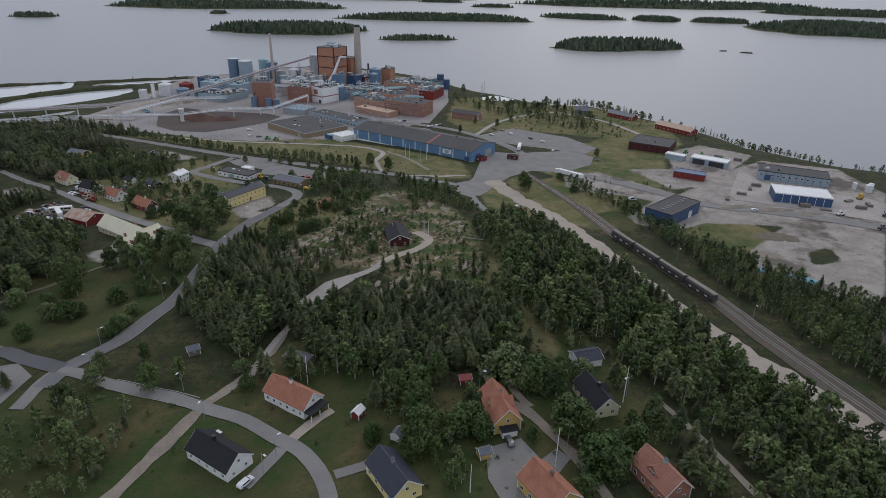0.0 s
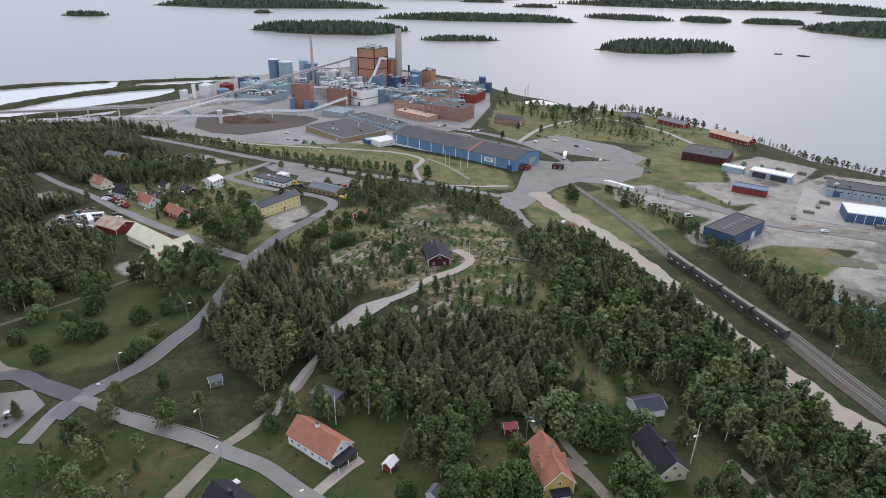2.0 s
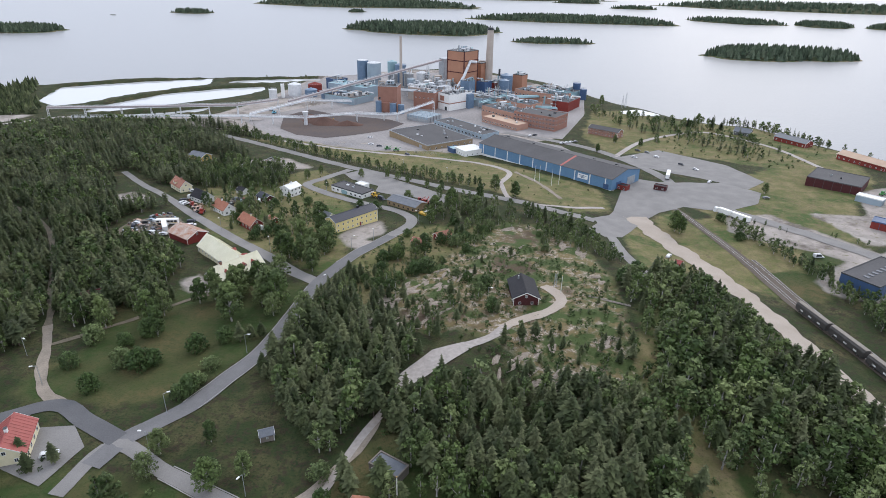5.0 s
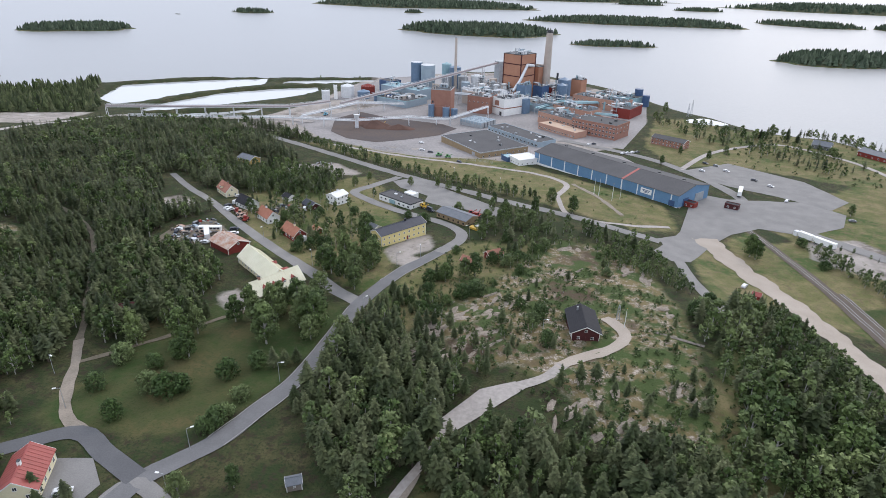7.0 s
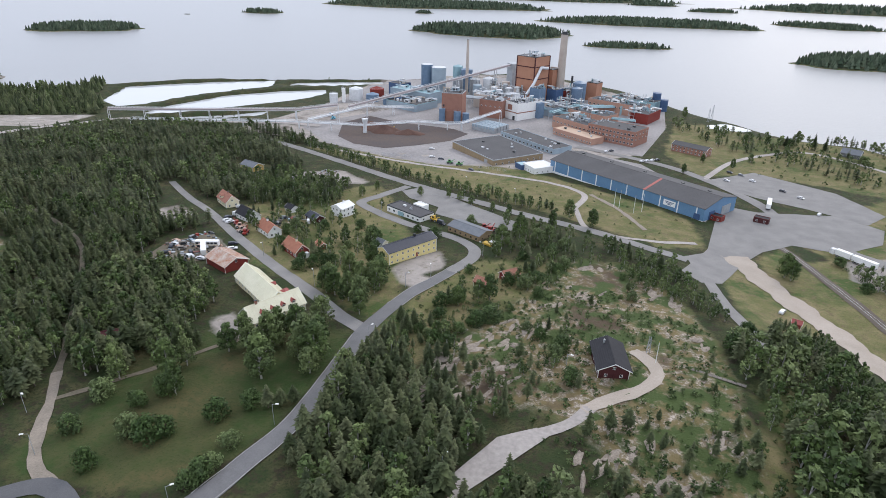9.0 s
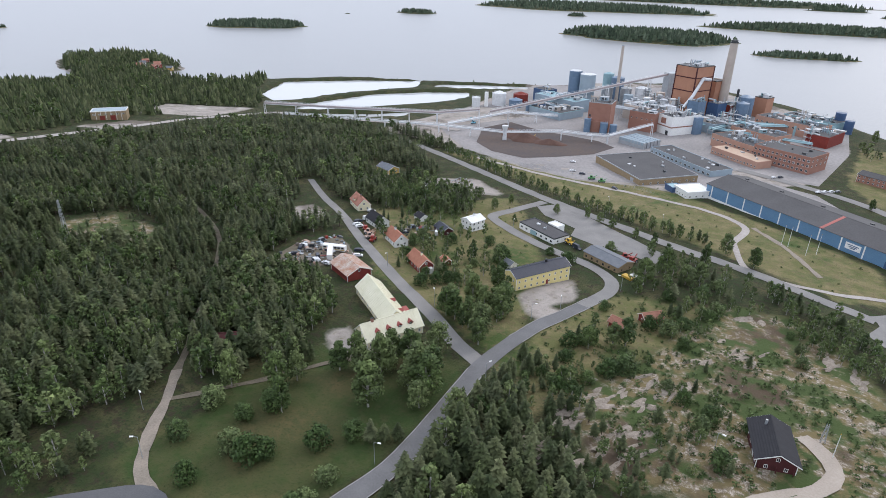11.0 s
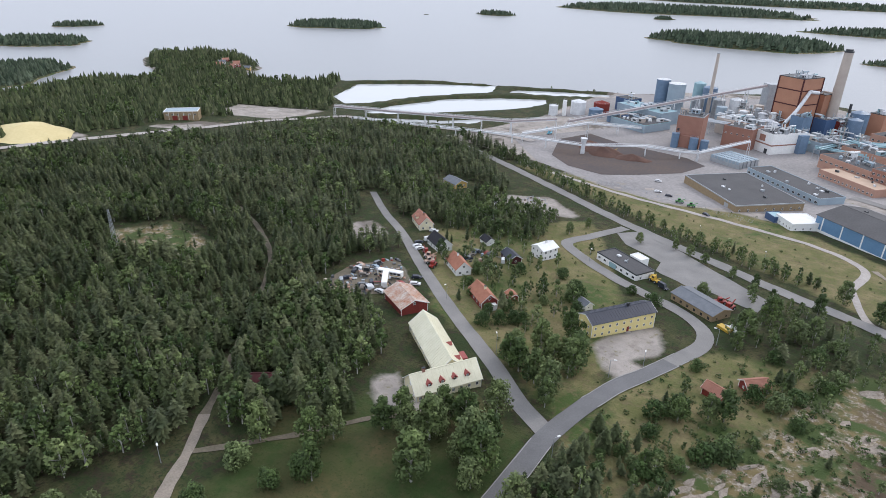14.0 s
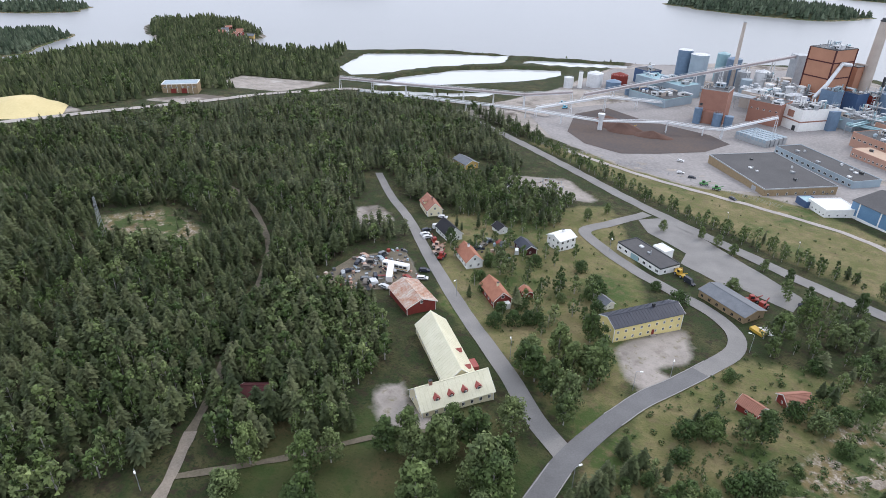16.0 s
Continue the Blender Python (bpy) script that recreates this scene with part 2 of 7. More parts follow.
def ground_material():
    m = bpy.data.materials.new("ground_cover")
    m.use_nodes = True
    n, l = m.node_tree.nodes, m.node_tree.links
    p = n["Principled BSDF"]
    geo, att = n.new("ShaderNodeNewGeometry"), n.new("ShaderNodeVertexColor")
    att.layer_name = "cover"
    sep = n.new("ShaderNodeSeparateColor")
    l.new(att.outputs["Color"], sep.inputs[0])

    def noise_tex(s, d=6.0):
        t = n.new("ShaderNodeTexNoise")
        t.inputs["Scale"].default_value, t.inputs["Detail"].default_value = s, d
        t.inputs["Roughness"].default_value = 0.65
        l.new(geo.outputs["Position"], t.inputs["Vector"])
        return t.outputs["Fac"]

    def two(a, b, fac):
        x = n.new("ShaderNodeMixRGB")
        for sock, c in (("Color1", a), ("Color2", b)):
            if isinstance(c, tuple):
                x.inputs[sock].default_value = (*c, 1)
            else:
                l.new(c, x.inputs[sock])
        l.new(fac, x.inputs["Fac"])
        return x.outputs[0]

    def sharp(fac, lo, hi):
        r = n.new("ShaderNodeMapRange")
        r.inputs["From Min"].default_value, r.inputs["From Max"].default_value = lo, hi
        l.new(fac, r.inputs["Value"])
        return r.outputs[0]

    def edged(mask):
        a = n.new("ShaderNodeMath"); a.operation = 'ADD'
        l.new(mask, a.inputs[0])
        q = n.new("ShaderNodeMath"); q.operation = 'MULTIPLY_ADD'
        l.new(broad, q.inputs[0]); q.inputs[1].default_value = 0.9; q.inputs[2].default_value = -0.45
        l.new(q.outputs[0], a.inputs[1])
        return sharp(a.outputs[0], 0.35, 0.65)

    broad, mid, grain, patch = noise_tex(0.09), noise_tex(0.035), noise_tex(1.3), noise_tex(0.33, 8.0)
    coarse = noise_tex(0.018, 7.0)
    wild = two((0.03, 0.043, 0.015), (0.085, 0.072, 0.035), sharp(broad, 0.44, 0.68))
    wild = two(wild, (0.038, 0.03, 0.019), sharp(patch, 0.5, 0.6))
    # dark grain speckles: the shade of small bushes put into the colour
    wild = two(wild, (0.02, 0.033, 0.012), sharp(grain, 0.5, 0.64))
    lawn = two((0.036, 0.06, 0.017), (0.1, 0.083, 0.038), sharp(mid, 0.44, 0.62))
    lawn = two(lawn, (0.06, 0.066, 0.026), sharp(patch, 0.46, 0.64))
    # the lawn's dark speckles are bush shade painted in as well
    lawn = two(lawn, (0.028, 0.045, 0.014), sharp(grain, 0.54, 0.72))
    dry = two((0.115, 0.118, 0.044), (0.205, 0.168, 0.087), sharp(broad, 0.4, 0.64))
    dry = two(dry, (0.06, 0.09, 0.026), sharp(mid, 0.5, 0.62))
    dry = two(dry, (0.14, 0.112, 0.062), sharp(patch, 0.5, 0.66))
    dry = two(dry, (0.07, 0.08, 0.03), sharp(grain, 0.54, 0.72))
    rock = two((0.185, 0.15, 0.106), (0.43, 0.375, 0.32), sharp(grain, 0.46, 0.6))
    rock = two(rock, (0.16, 0.126, 0.062), sharp(patch, 0.43, 0.53))
    rock = two(rock, (0.086, 0.062, 0.042), sharp(mid, 0.52, 0.64))
    rock = two(rock, (0.056, 0.08, 0.026), sharp(broad, 0.46, 0.55))
    bare = two((0.37, 0.33, 0.3), (0.24, 0.216, 0.195), sharp(broad, 0.35, 0.65))
    bare = two(bare, (0.135, 0.115, 0.1), sharp(coarse, 0.55, 0.62))
    bare = two(bare, (0.19, 0.175, 0.11), sharp(patch, 0.57, 0.68))
    bare = two(bare, (0.43, 0.4, 0.37), sharp(mid, 0.6, 0.72))
    c = two(wild, lawn, edged(sep.outputs[1]))
    c = two(c, dry, edged(att.outputs["Alpha"]))
    c = two(c, rock, edged(sep.outputs[2]))
    c = two(c, bare, edged(sep.outputs[0]))
    l.new(c, p.inputs["Base Color"])
    p.inputs["Roughness"].default_value = 0.95
    p.inputs["Specular IOR Level"].default_value = 0.2
    bp = n.new("ShaderNodeBump")
    bp.inputs["Strength"].default_value, bp.inputs["Distance"].default_value = 0.7, 0.5
    l.new(grain, bp.inputs["Height"]); l.new(bp.outputs[0], p.inputs["Normal"])
    return m


M["ground"] = ground_material()

# ---- shape of the land ----
def sst(a, b, v):
    v = np.clip((v - a) / (b - a), 0.0, 1.0)
    return v * v * (3 - 2 * v)


def upland(x, y):
    base = 27 - 21 * sst(150, 640, y)
    low = 13 - 7 * sst(300, 640, y)
    a = 55 - 65 * sst(250, 400, y)
    e = sst(a, a + 75, x)
    z = base + (low - base) * e
    z = z + 4.0 * np.exp(-((x - 5) / 55) ** 2 - ((y - 240) / 60) ** 2)
    return z + 5.0 * (1 - sst(-350, -180, x)) * (1 - sst(450, 560, y))


def edge_distance(px, py, poly, closed=True):
    """Distance to a polyline, and whether inside it."""
    pts = np.array(poly, float)
    ends = np.roll(pts, -1, 0) if closed else pts[1:]
    best, inside = np.full(px.shape, 1e9), np.zeros(px.shape, bool)
    for (x0, y0), (x1, y1) in zip(pts, ends):
        dx, dy = x1 - x0, y1 - y0
        t = np.clip(((px - x0) * dx + (py - y0) * dy) / (dx * dx + dy * dy + 1e-9), 0, 1)
        best = np.minimum(best, np.hypot(px - x0 - t * dx, py - y0 - t * dy))
        if closed:
            hit = ((y0 > py) != (y1 > py)) & (px < dx * (py - y0) / (dy if dy else 1e-9) + x0)
            inside ^= hit
    return best, inside


def signed(px, py, poly):
    d, i = edge_distance(px, py, poly)
    return np.where(i, d, -d)


SHORE = [(900, 250), (700, 330), (520, 400), (388, 444), (361, 452), (340, 481), (314, 507), (295, 568), (264, 620),
         (239, 655), (218, 693), (160, 704), (127, 747), (87, 790), (60, 840), (32, 883), (-11, 932), (-59, 962),
         (-127, 985), (-204, 951), (-268, 885), (-360, 852), (-411, 832), (-523, 798), (-590, 735), (-621, 720)]
SHORE += [(-621, 674), (-669, 659), (-707, 651), (-752, 660), (-736, 674), (-765, 739), (-854, 780), (-936, 781),
          (-986, 695), (-952, 665), (-850, 623), (-787, 594), (-784, 548), (-815, 520), (-800, 470), (-785, 408),
          (-760, 300), (-760, -600), (900, -600)]
PONDS = [[(-568, 717), (-494, 778), (-420, 816), (-402, 770), (-452, 697), (-478, 633), (-492, 614), (-536, 640)],
         [(-459, 590), (-455, 641), (-429, 708), (-384, 753), (-336, 781), (-321, 750), (-331, 718), (-347, 686), (-388, 647), (-424, 603)],
         [(-395, 806), (-351, 829), (-286, 854), (-275, 834), (-336, 796), (-389, 781)],
         [(-438, 578), (-420, 598), (-373, 624), (-333, 662), (-340, 623), (-377, 594), (-410, 578)]]
POND_Z = 3.2


def land(x, y):
    x, y = np.asarray(x, float), np.asarray(y, float)
    wob = 3.0 * np.sin(x * 0.11 + y * 0.07) + 2.0 * np.sin(x * 0.045 - y * 0.09)
    d = signed(x, y, SHORE) + wob * 0.6
    z = np.where(d > 0, np.minimum(upland(x, y), 0.3 + 0.3 * d), np.maximum(-4.0, 0.3 + 0.3 * d))
    near = (x < -230) & (x > -640) & (y > 540) & (y < 880)
    if near.any():
        for pond in PONDS:
            dp = signed(x, y, pond)
            z = np.where(near, np.where(dp > 0, np.minimum(z, 3.9 - dp * 0.5), z), z)
    return np.maximum(z, -4.0)


def height(x, y):
    return float(land(np.array([x]), np.array([y]))[0])


# ---- ground cover, by stretches of the plan ----
LAWNS = [[(-160, 170), (-150, 200), (-165, 225), (-140, 245), (-118, 262), (-95, 255), (-95, 205), (-112, 175), (-135, 172)],
         [(-190, 60), (-150, 150), (-60, 145), (-20, 120), (0, 60)], [(-60, 100), (-55, 150), (-10, 150), (20, 130), (45, 100)],
         [(-160, 300), (-205, 372), (-150, 440), (-125, 400), (-95, 340), (-105, 290), (-120, 285)],
         [(-90, 290), (-60, 340), (-20, 330), (-60, 280), (-80, 265)], [(-240, 520), (-100, 450), (20, 385), (45, 400), (40, 440), (-60, 510), (-150, 530)],
         [(45, 300), (45, 370), (58, 380), (80, 330), (60, 320)], [(104, 400), (138, 380), (172, 362), (182, 376), (145, 398), (116, 416)], [(90, 330), (100, 390), (170, 420), (160, 330), (125, 300), (115, 300)],
         [(150, 240), (160, 312), (190, 312), (205, 280), (185, 240)], [(100, 560), (120, 690), (215, 670), (250, 600), (190, 520), (150, 540)],
         [(-60, 140), (-45, 175), (-20, 165), (0, 140), (40, 150), (40, 175), (60, 175), (70, 120), (40, 100)]]
ROCKS = [[(-52, 234), (-60, 256), (-44, 288), (-34, 325), (-20, 350), (0, 350), (20, 322), (30, 285), (32, 246), (31, 221), (29, 198), (20, 184), (6, 192), (-4, 206), (-14, 222), (-28, 229), (-40, 224)],
         [(-312, 262), (-300, 284), (-272, 284), (-256, 264), (-276, 250), (-300, 254)], [(-310, 219), (-295, 233), (-278, 224), (-290, 213)]]
BARES = [[(-282, 595), (-254, 640), (-208, 700), (-107, 580), (-70, 520), (-127, 503), (-171, 513), (-210, 532), (-252, 558)],
         [(-330, 560), (-300, 680), (-290, 900), (-100, 960), (50, 820), (50, 700), (20, 590), (-60, 510), (-220, 540)],
         [(112, 404), (140, 414), (177, 361), (208, 386), (247, 422), (281, 446), (328, 422), (320, 360), (178, 173), (196, 206), (190, 231), (169, 249), (166, 259), (198, 290), (218, 306), (173, 311), (157, 303), (131, 308), (129, 321), (157, 350), (135, 362), (118, 368), (106, 380)],
         [(164, 422), (199, 422), (216, 474), (256, 498), (284, 464), (247, 422), (201, 379), (178, 373)],
         [(-204, 286), (-207, 308), (-196, 326), (-177, 312), (-177, 300)], [(-243, 345), (-236, 358), (-219, 348), (-226, 332)],
         [(-190, 425), (-215, 445), (-185, 465), (-155, 440)], [(-505, 395), (-495, 440), (-470, 450), (-475, 410)],
         [(-570, 310), (-560, 345), (-500, 350), (-490, 305)], [(-520, 470), (-560, 530), (-480, 570), (-470, 500)]]
BARES += [[(-98, 312), (-98, 319), (-86, 341), (-79, 331), (-77, 322), (-84, 312), (-76, 309), (-84, 296), (-92, 302)], [(-147, 250), (-145, 259), (-132, 250), (-119, 253), (-119, 248), (-131, 242), (-139, 242)]]
HOLES = [[(153, 287), (177, 307), (195, 302), (175, 283), (180, 269), (168, 252), (155, 250), (150, 269)], [(208, 271), (224, 275), (219, 258), (202, 255)], [(151, 468), (187, 487), (190, 446), (174, 425), (146, 434)]]
DRY = [[(-160, 300), (-205, 372), (-150, 440), (-125, 400), (-95, 340), (-88, 300), (-105, 280), (-120, 285)], [(40, 600), (60, 720), (100, 720), (120, 690), (100, 560), (60, 540)],
       [(92, 420), (110, 460), (170, 520), (230, 620), (262, 590), (240, 500), (200, 440), (180, 380), (140, 360)], [(84, 412), (66, 388), (88, 310), (112, 296), (100, 350)], [(-92, 266), (-118, 284), (-104, 300), (-86, 292)],
       [(-240, 520), (-100, 450), (20, 385), (45, 400), (40, 440), (-60, 510), (-150, 530)], [(45, 300), (45, 370), (58, 388), (84, 330), (70, 310)],
       [(-52, 234), (-60, 256), (-44, 288), (-34, 325), (-20, 350), (0, 350), (20, 322), (30, 285), (32, 246), (31, 221), (29, 198), (20, 184), (6, 192), (-4, 206), (-14, 222), (-28, 229), (-40, 224)], [(-88, 262), (-70, 330), (-30, 345), (-40, 300), (-58, 262), (-72, 236)], [(70, 392), (104, 400), (140, 372), (128, 330), (100, 330)],
       [(150, 240), (150, 312), (200, 312), (210, 275), (185, 240)],
       [(100, 560), (120, 690), (215, 670), (250, 600), (190, 520), (150, 540)], [(30, 205), (38, 260), (52, 290), (44, 200), (50, 160), (40, 165)]]
xs = np.concatenate([np.arange(-4600, -1100, 250), np.arange(-1100, -640, 14), np.arange(-640, -340, 7), np.arange(-340, 340, 4.5),
                     np.arange(340, 1000, 22), np.arange(1000, 4800, 250)])
ys = np.concatenate([np.arange(-900, 60, 40), np.arange(60, 520, 4.5), np.arange(520, 1000, 8), np.arange(1000, 4900, 250)])
GX, GY = np.meshgrid(xs, ys)
GZ = land(GX, GY)
GZ = GZ + 0.25 * np.sin(GX * 0.31 + 1.3 * np.sin(GY * 0.2)) * np.sin(GY * 0.27) * (GZ > 8)
rockmask = np.maximum.reduce([sst(-9, 5, signed(GX, GY, p)) for p in ROCKS])
rng = np.random.default_rng(5)
GZ = GZ + rockmask * rng.normal(0, 0.3, GZ.shape)


def add_mesh(name, verts, faces, material, smooth=False):
    me = bpy.data.meshes.new(name)
    me.from_pydata([tuple(map(float, v)) for v in verts], [], [tuple(map(int, f)) for f in faces])
    me.materials.append(material)
    if smooth:
        me.polygons.foreach_set("use_smooth", [True] * len(me.polygons))
    me.update()
    return me


nx, ny = len(xs), len(ys)
idx = np.arange(nx * ny).reshape(ny, nx)
quads = np.stack([idx[:-1, :-1], idx[:-1, 1:], idx[1:, 1:], idx[1:, :-1]], -1).reshape(-1, 4)
ground_mesh = add_mesh("ground", np.stack([GX, GY, GZ], -1).reshape(-1, 3), quads, M["ground"], True)
cover = ground_mesh.color_attributes.new("cover", 'FLOAT_COLOR', 'POINT')
masks = np.ones((nx * ny, 4), np.float32)
for k, polys in enumerate((BARES, LAWNS, ROCKS)):
    lo, hi = ((-5, 5), (-9, 9), (-10, 10))[k]
    masks[:, k] = np.maximum.reduce([sst(lo, hi, signed(GX, GY, p)) for p in polys]).reshape(-1)
for p in HOLES:
    masks[:, 0] *= 1 - sst(-4, 4, signed(GX, GY, p)).reshape(-1)
masks[:, 3] = np.maximum.reduce([sst(-9, 9, signed(GX, GY, p)) for p in DRY]).reshape(-1)
masks[:, 0] = np.maximum(masks[:, 0], ((GZ < 1.6) & (GZ > -5)).reshape(-1) * 0.8)
cover.data.foreach_set("color", masks.reshape(-1))
ground = tagged(new("ground", ground_mesh), "rolling land with grass, moss, rock and bare earth", "ground", kind="structure")


def ground_z(x, y):
    """Height of the drawn sheet."""
    i = int(np.clip(np.searchsorted(xs, x) - 1, 0, nx - 2)); j = int(np.clip(np.searchsorted(ys, y) - 1, 0, ny - 2))
    u, v = (x - xs[i]) / (xs[i + 1] - xs[i]), (y - ys[j]) / (ys[j + 1] - ys[j])
    return float((GZ[j, i] * (1 - u) + GZ[j, i + 1] * u) * (1 - v) + (GZ[j + 1, i] * (1 - u) + GZ[j + 1, i + 1] * u) * v)


sea = tagged(new("water", add_mesh("water", [(-4800, 100, 0), (4800, 100, 0), (4800, 4950, 0), (-4800, 4950, 0)], [(0, 1, 2, 3)], M["sea"])),
             "calm grey sea under a pale evening sky", "water", kind="structure")
sea.location.z = 0.0


def flat_patch(name, poly, material, lift, label, category, step=5.0, z=None):
    """A sheet over the polygon that follows the ground a little above it."""
    bm = bmesh.new()
    bm.faces.new([bm.verts.new((x, y, 0)) for x, y in poly])
    if z is None:
        for axis in (0, 1):
            lo, hi = min(p[axis] for p in poly), max(p[axis] for p in poly)
            c = lo + step
            while c < hi:
                no = (1, 0, 0) if axis == 0 else (0, 1, 0)
                co = (c, 0, 0) if axis == 0 else (0, c, 0)
                bmesh.ops.bisect_plane(bm, geom=bm.verts[:] + bm.edges[:] + bm.faces[:], plane_co=co, plane_no=no)
                c += step
    for v in bm.verts:
        v.co.z = (ground_z(v.co.x, v.co.y) + lift) if z is None else z
    bmesh.ops.recalc_face_normals(bm, faces=bm.faces)
    if sum(f.normal.z for f in bm.faces) < 0:
        bmesh.ops.reverse_faces(bm, faces=bm.faces)
    me = bpy.data.meshes.new(name)
    bm.to_mesh(me)
    bm.free()
    me.materials.append(material)
    return tagged(new(name, me), label, category, kind="structure")


def smooth_line(pts, step=3.0):
    """A Catmull-Rom line through the points, sampled evenly."""
    p = [np.array(q, float) for q in pts]
    p = [2 * p[0] - p[1]] + p + [2 * p[-1] - p[-2]]
    out = []
    for a, b, c, d in zip(p, p[1:], p[2:], p[3:]):
        k = max(2, int(np.linalg.norm(c - b) / step))
        for t in np.arange(k) / k:
            out.append(0.5 * (2 * b + (c - a) * t + (2 * a - 5 * b + 4 * c - d) * t ** 2 + (3 * b - a - 3 * c + d) * t ** 3))
    return np.array(out + [p[-2]])


ROAD_LINES = []


def strip(name, pts, width, material, label, category="road", lift=0.22, keep=True, offset=0.0, thick=0.0):
    """A road laid on the ground along a line. width: one number, or two from start to end."""
    c = smooth_line(pts)
    t = np.gradient(c, axis=0)
    t /= np.linalg.norm(t, axis=1)[:, None] + 1e-9
    n = np.stack([-t[:, 1], t[:, 0]], 1)
    w = np.linspace(*(width if isinstance(width, tuple) else (width, width)), len(c)) / 2
    if material in (M["dirt"], M["earth"], M["gravel"]):     # uneven verges
        q = np.arange(len(c))
        w = w * (1 + 0.14 * np.sin(q * 0.83 + c[0, 0]) + 0.1 * np.sin(q * 2.1 + c[0, 1]))
    cols = 5 if w.max() > 1.5 else 2
    verts, faces = [], []
    for k in range(len(c)):
        for s in np.linspace(-1, 1, cols):
            x, y = c[k] + n[k] * (s * w[k] + offset)
            verts.append((x, y, ground_z(x, y) + lift))
    for k in range(len(c) - 1):
        for q in range(cols - 1):
            a = k * cols + q
            faces.append((a, a + 1, a + cols + 1, a + cols))
    me = add_mesh(name, verts, faces, material, True)
    if keep:
        ROAD_LINES.append((c, float(w.max())))
    ob = new(name, me)
    if me.polygons[0].normal.z < 0:
        me.flip_normals()
    return tagged(ob, label, category, kind="structure")


strip("road", [(-330, 560), (-247, 516), (-190, 484), (-146, 457), (-111, 438), (-82, 424), (-50, 408), (-20, 396), (10, 381), (32, 374)], 7.5, M["asphalt"], "grey asphalt main road past the mill", lift=0.26)
strip("road", [(-114, 150), (-111, 161), (-101, 176), (-97, 189), (-92, 208), (-91, 232), (-91, 257), (-87, 280), (-83, 294), (-77, 308), (-73, 318)], 6.0, M["street"], "dark asphalt village street curving round the hill")
strip("road", [(-73, 318), (-71, 324), (-67, 338), (-70, 350), (-82, 360), (-103, 369), (-120, 378), (-137, 390), (-146, 400), (-140, 416), (-130, 442)], 6.0, M["asphalt"], "paler worn asphalt street past the yellow house")
strip("road", [(-92, 260), (-104, 267), (-116, 277), (-131, 288), (-148, 300), (-170, 317), (-191, 334), (-215, 354), (-240, 371), (-266, 392)], (6.2, 4.0), M["asphalt"], "worn asphalt side street between the houses", lift=0.2)
strip("road", [(-113, 160), (-126, 165), (-139, 170), (-153, 160), (-175, 140)], 5.5, M["asphalt_new"], "newly paved dark street", lift=0.24)
strip("track", [(-137, 170), (-147, 175), (-156, 185), (-163, 196), (-173, 209)], (3.8, 2.8), M["dirt"], "gravel track into the pine wood", "track", 0.18)
strip("track", [(-173, 209), (-181, 221), (-191, 233), (-201, 247), (-222, 273), (-238, 290), (-262, 306), (-289, 318), (-305, 322)], (2.6, 2.2), M["earth"], "earth track through the pine wood", "track", 0.18)
ROAD_LINES[-1] = (ROAD_LINES[-1][0], -0.4)
strip("track", [(-164, 197), (-158, 204), (-148, 216), (-134, 236), (-120, 250)], 1.9, M["earth"], "narrow footpath through the meadow", "track", 0.18)
strip("road", [(-116, 140), (-113, 158), (-94, 151), (-74, 144), (-63, 139), (-50, 133), (-39, 125), (-31, 119), (-25, 110), (-22, 100), (-20, 80)], 4.4, M["asphalt"], "asphalt street between the villas", lift=0.2)
strip("road", [(-63, 140), (-56, 150), (-49, 166), (-46, 178)], 3.2, M["dirt"], "gravel lane to the shed", lift=0.18)
strip("road", [(-64, 137), (-69, 123), (-76, 105), (-88, 75)], 4.0, M["dirt"], "pale gravel lane", lift=0.17)
strip("driveway", [(-36, 123), (-31, 130), (-25, 136)], 3.0, M["gravel"], "gravel driveway", lift=0.16)
strip("driveway", [(-44, 108), (-37, 121)], 3.5, M["asphalt"], "asphalt driveway", lift=0.16)
strip("driveway", [(-22, 111), (-12, 115)], 3.0, M["asphalt"], "asphalt driveway", lift=0.16)
strip("road", [(-53, 150), (-49, 170), (-45, 182), (-42, 195)], (2.0, 2.8), M["concrete"], "narrow lane up the hill", lift=0.22)
ROAD_LINES[-1] = (ROAD_LINES[-1][0], -0.9)
strip("road", [(-42, 195), (-35, 208), (-28, 216), (-18, 223), (-11, 233)], (3.2, 4.0), M["concrete"], "paved lane up the hill", lift=0.22)
flat_patch("yard", [(-45, 198), (-36, 214), (-26, 220), (-22, 218), (-31, 206), (-40, 194)], M["concrete"], 0.3, "paved parking place beside the hill lane", "yard")
strip("track", [(-14, 230), (-4, 239), (4, 246), (8, 254), (6, 262), (1, 268)], 4.6, M["gravel"], "gravel turning place beside the cabin", "track", 0.26)
strip("road", [(57, 392), (66, 362), (75, 338), (84, 315), (91, 288), (97, 262), (106, 230), (117, 202), (128, 174), (138, 155), (150, 120)], (13, 11), M["gravel"], "wide pale gravel haul road along the railway", lift=0.25)
strip("road", [(35, 378), (38, 346), (40, 322), (45, 297), (48, 285)], 5.5, M["asphalt"], "asphalt lane below the hill", lift=0.24)
strip("road", [(32, 374), (52, 394), (76, 419), (100, 440), (130, 452)], 8.0, M["asphalt"], "asphalt road towards the harbour yards", lift=0.24)
strip("road", [(115, 417), (147, 386), (167, 364), (187, 342), (232, 324), (275, 301)], 10.0, M["asphalt"], "worn asphalt road through the harbour yards", lift=0.23)
strip("track", [(24, 140), (32, 133), (38, 122), (44, 108), (48, 90)], 3.2, M["dirt"], "muddy drive past the villas", "track", 0.16)
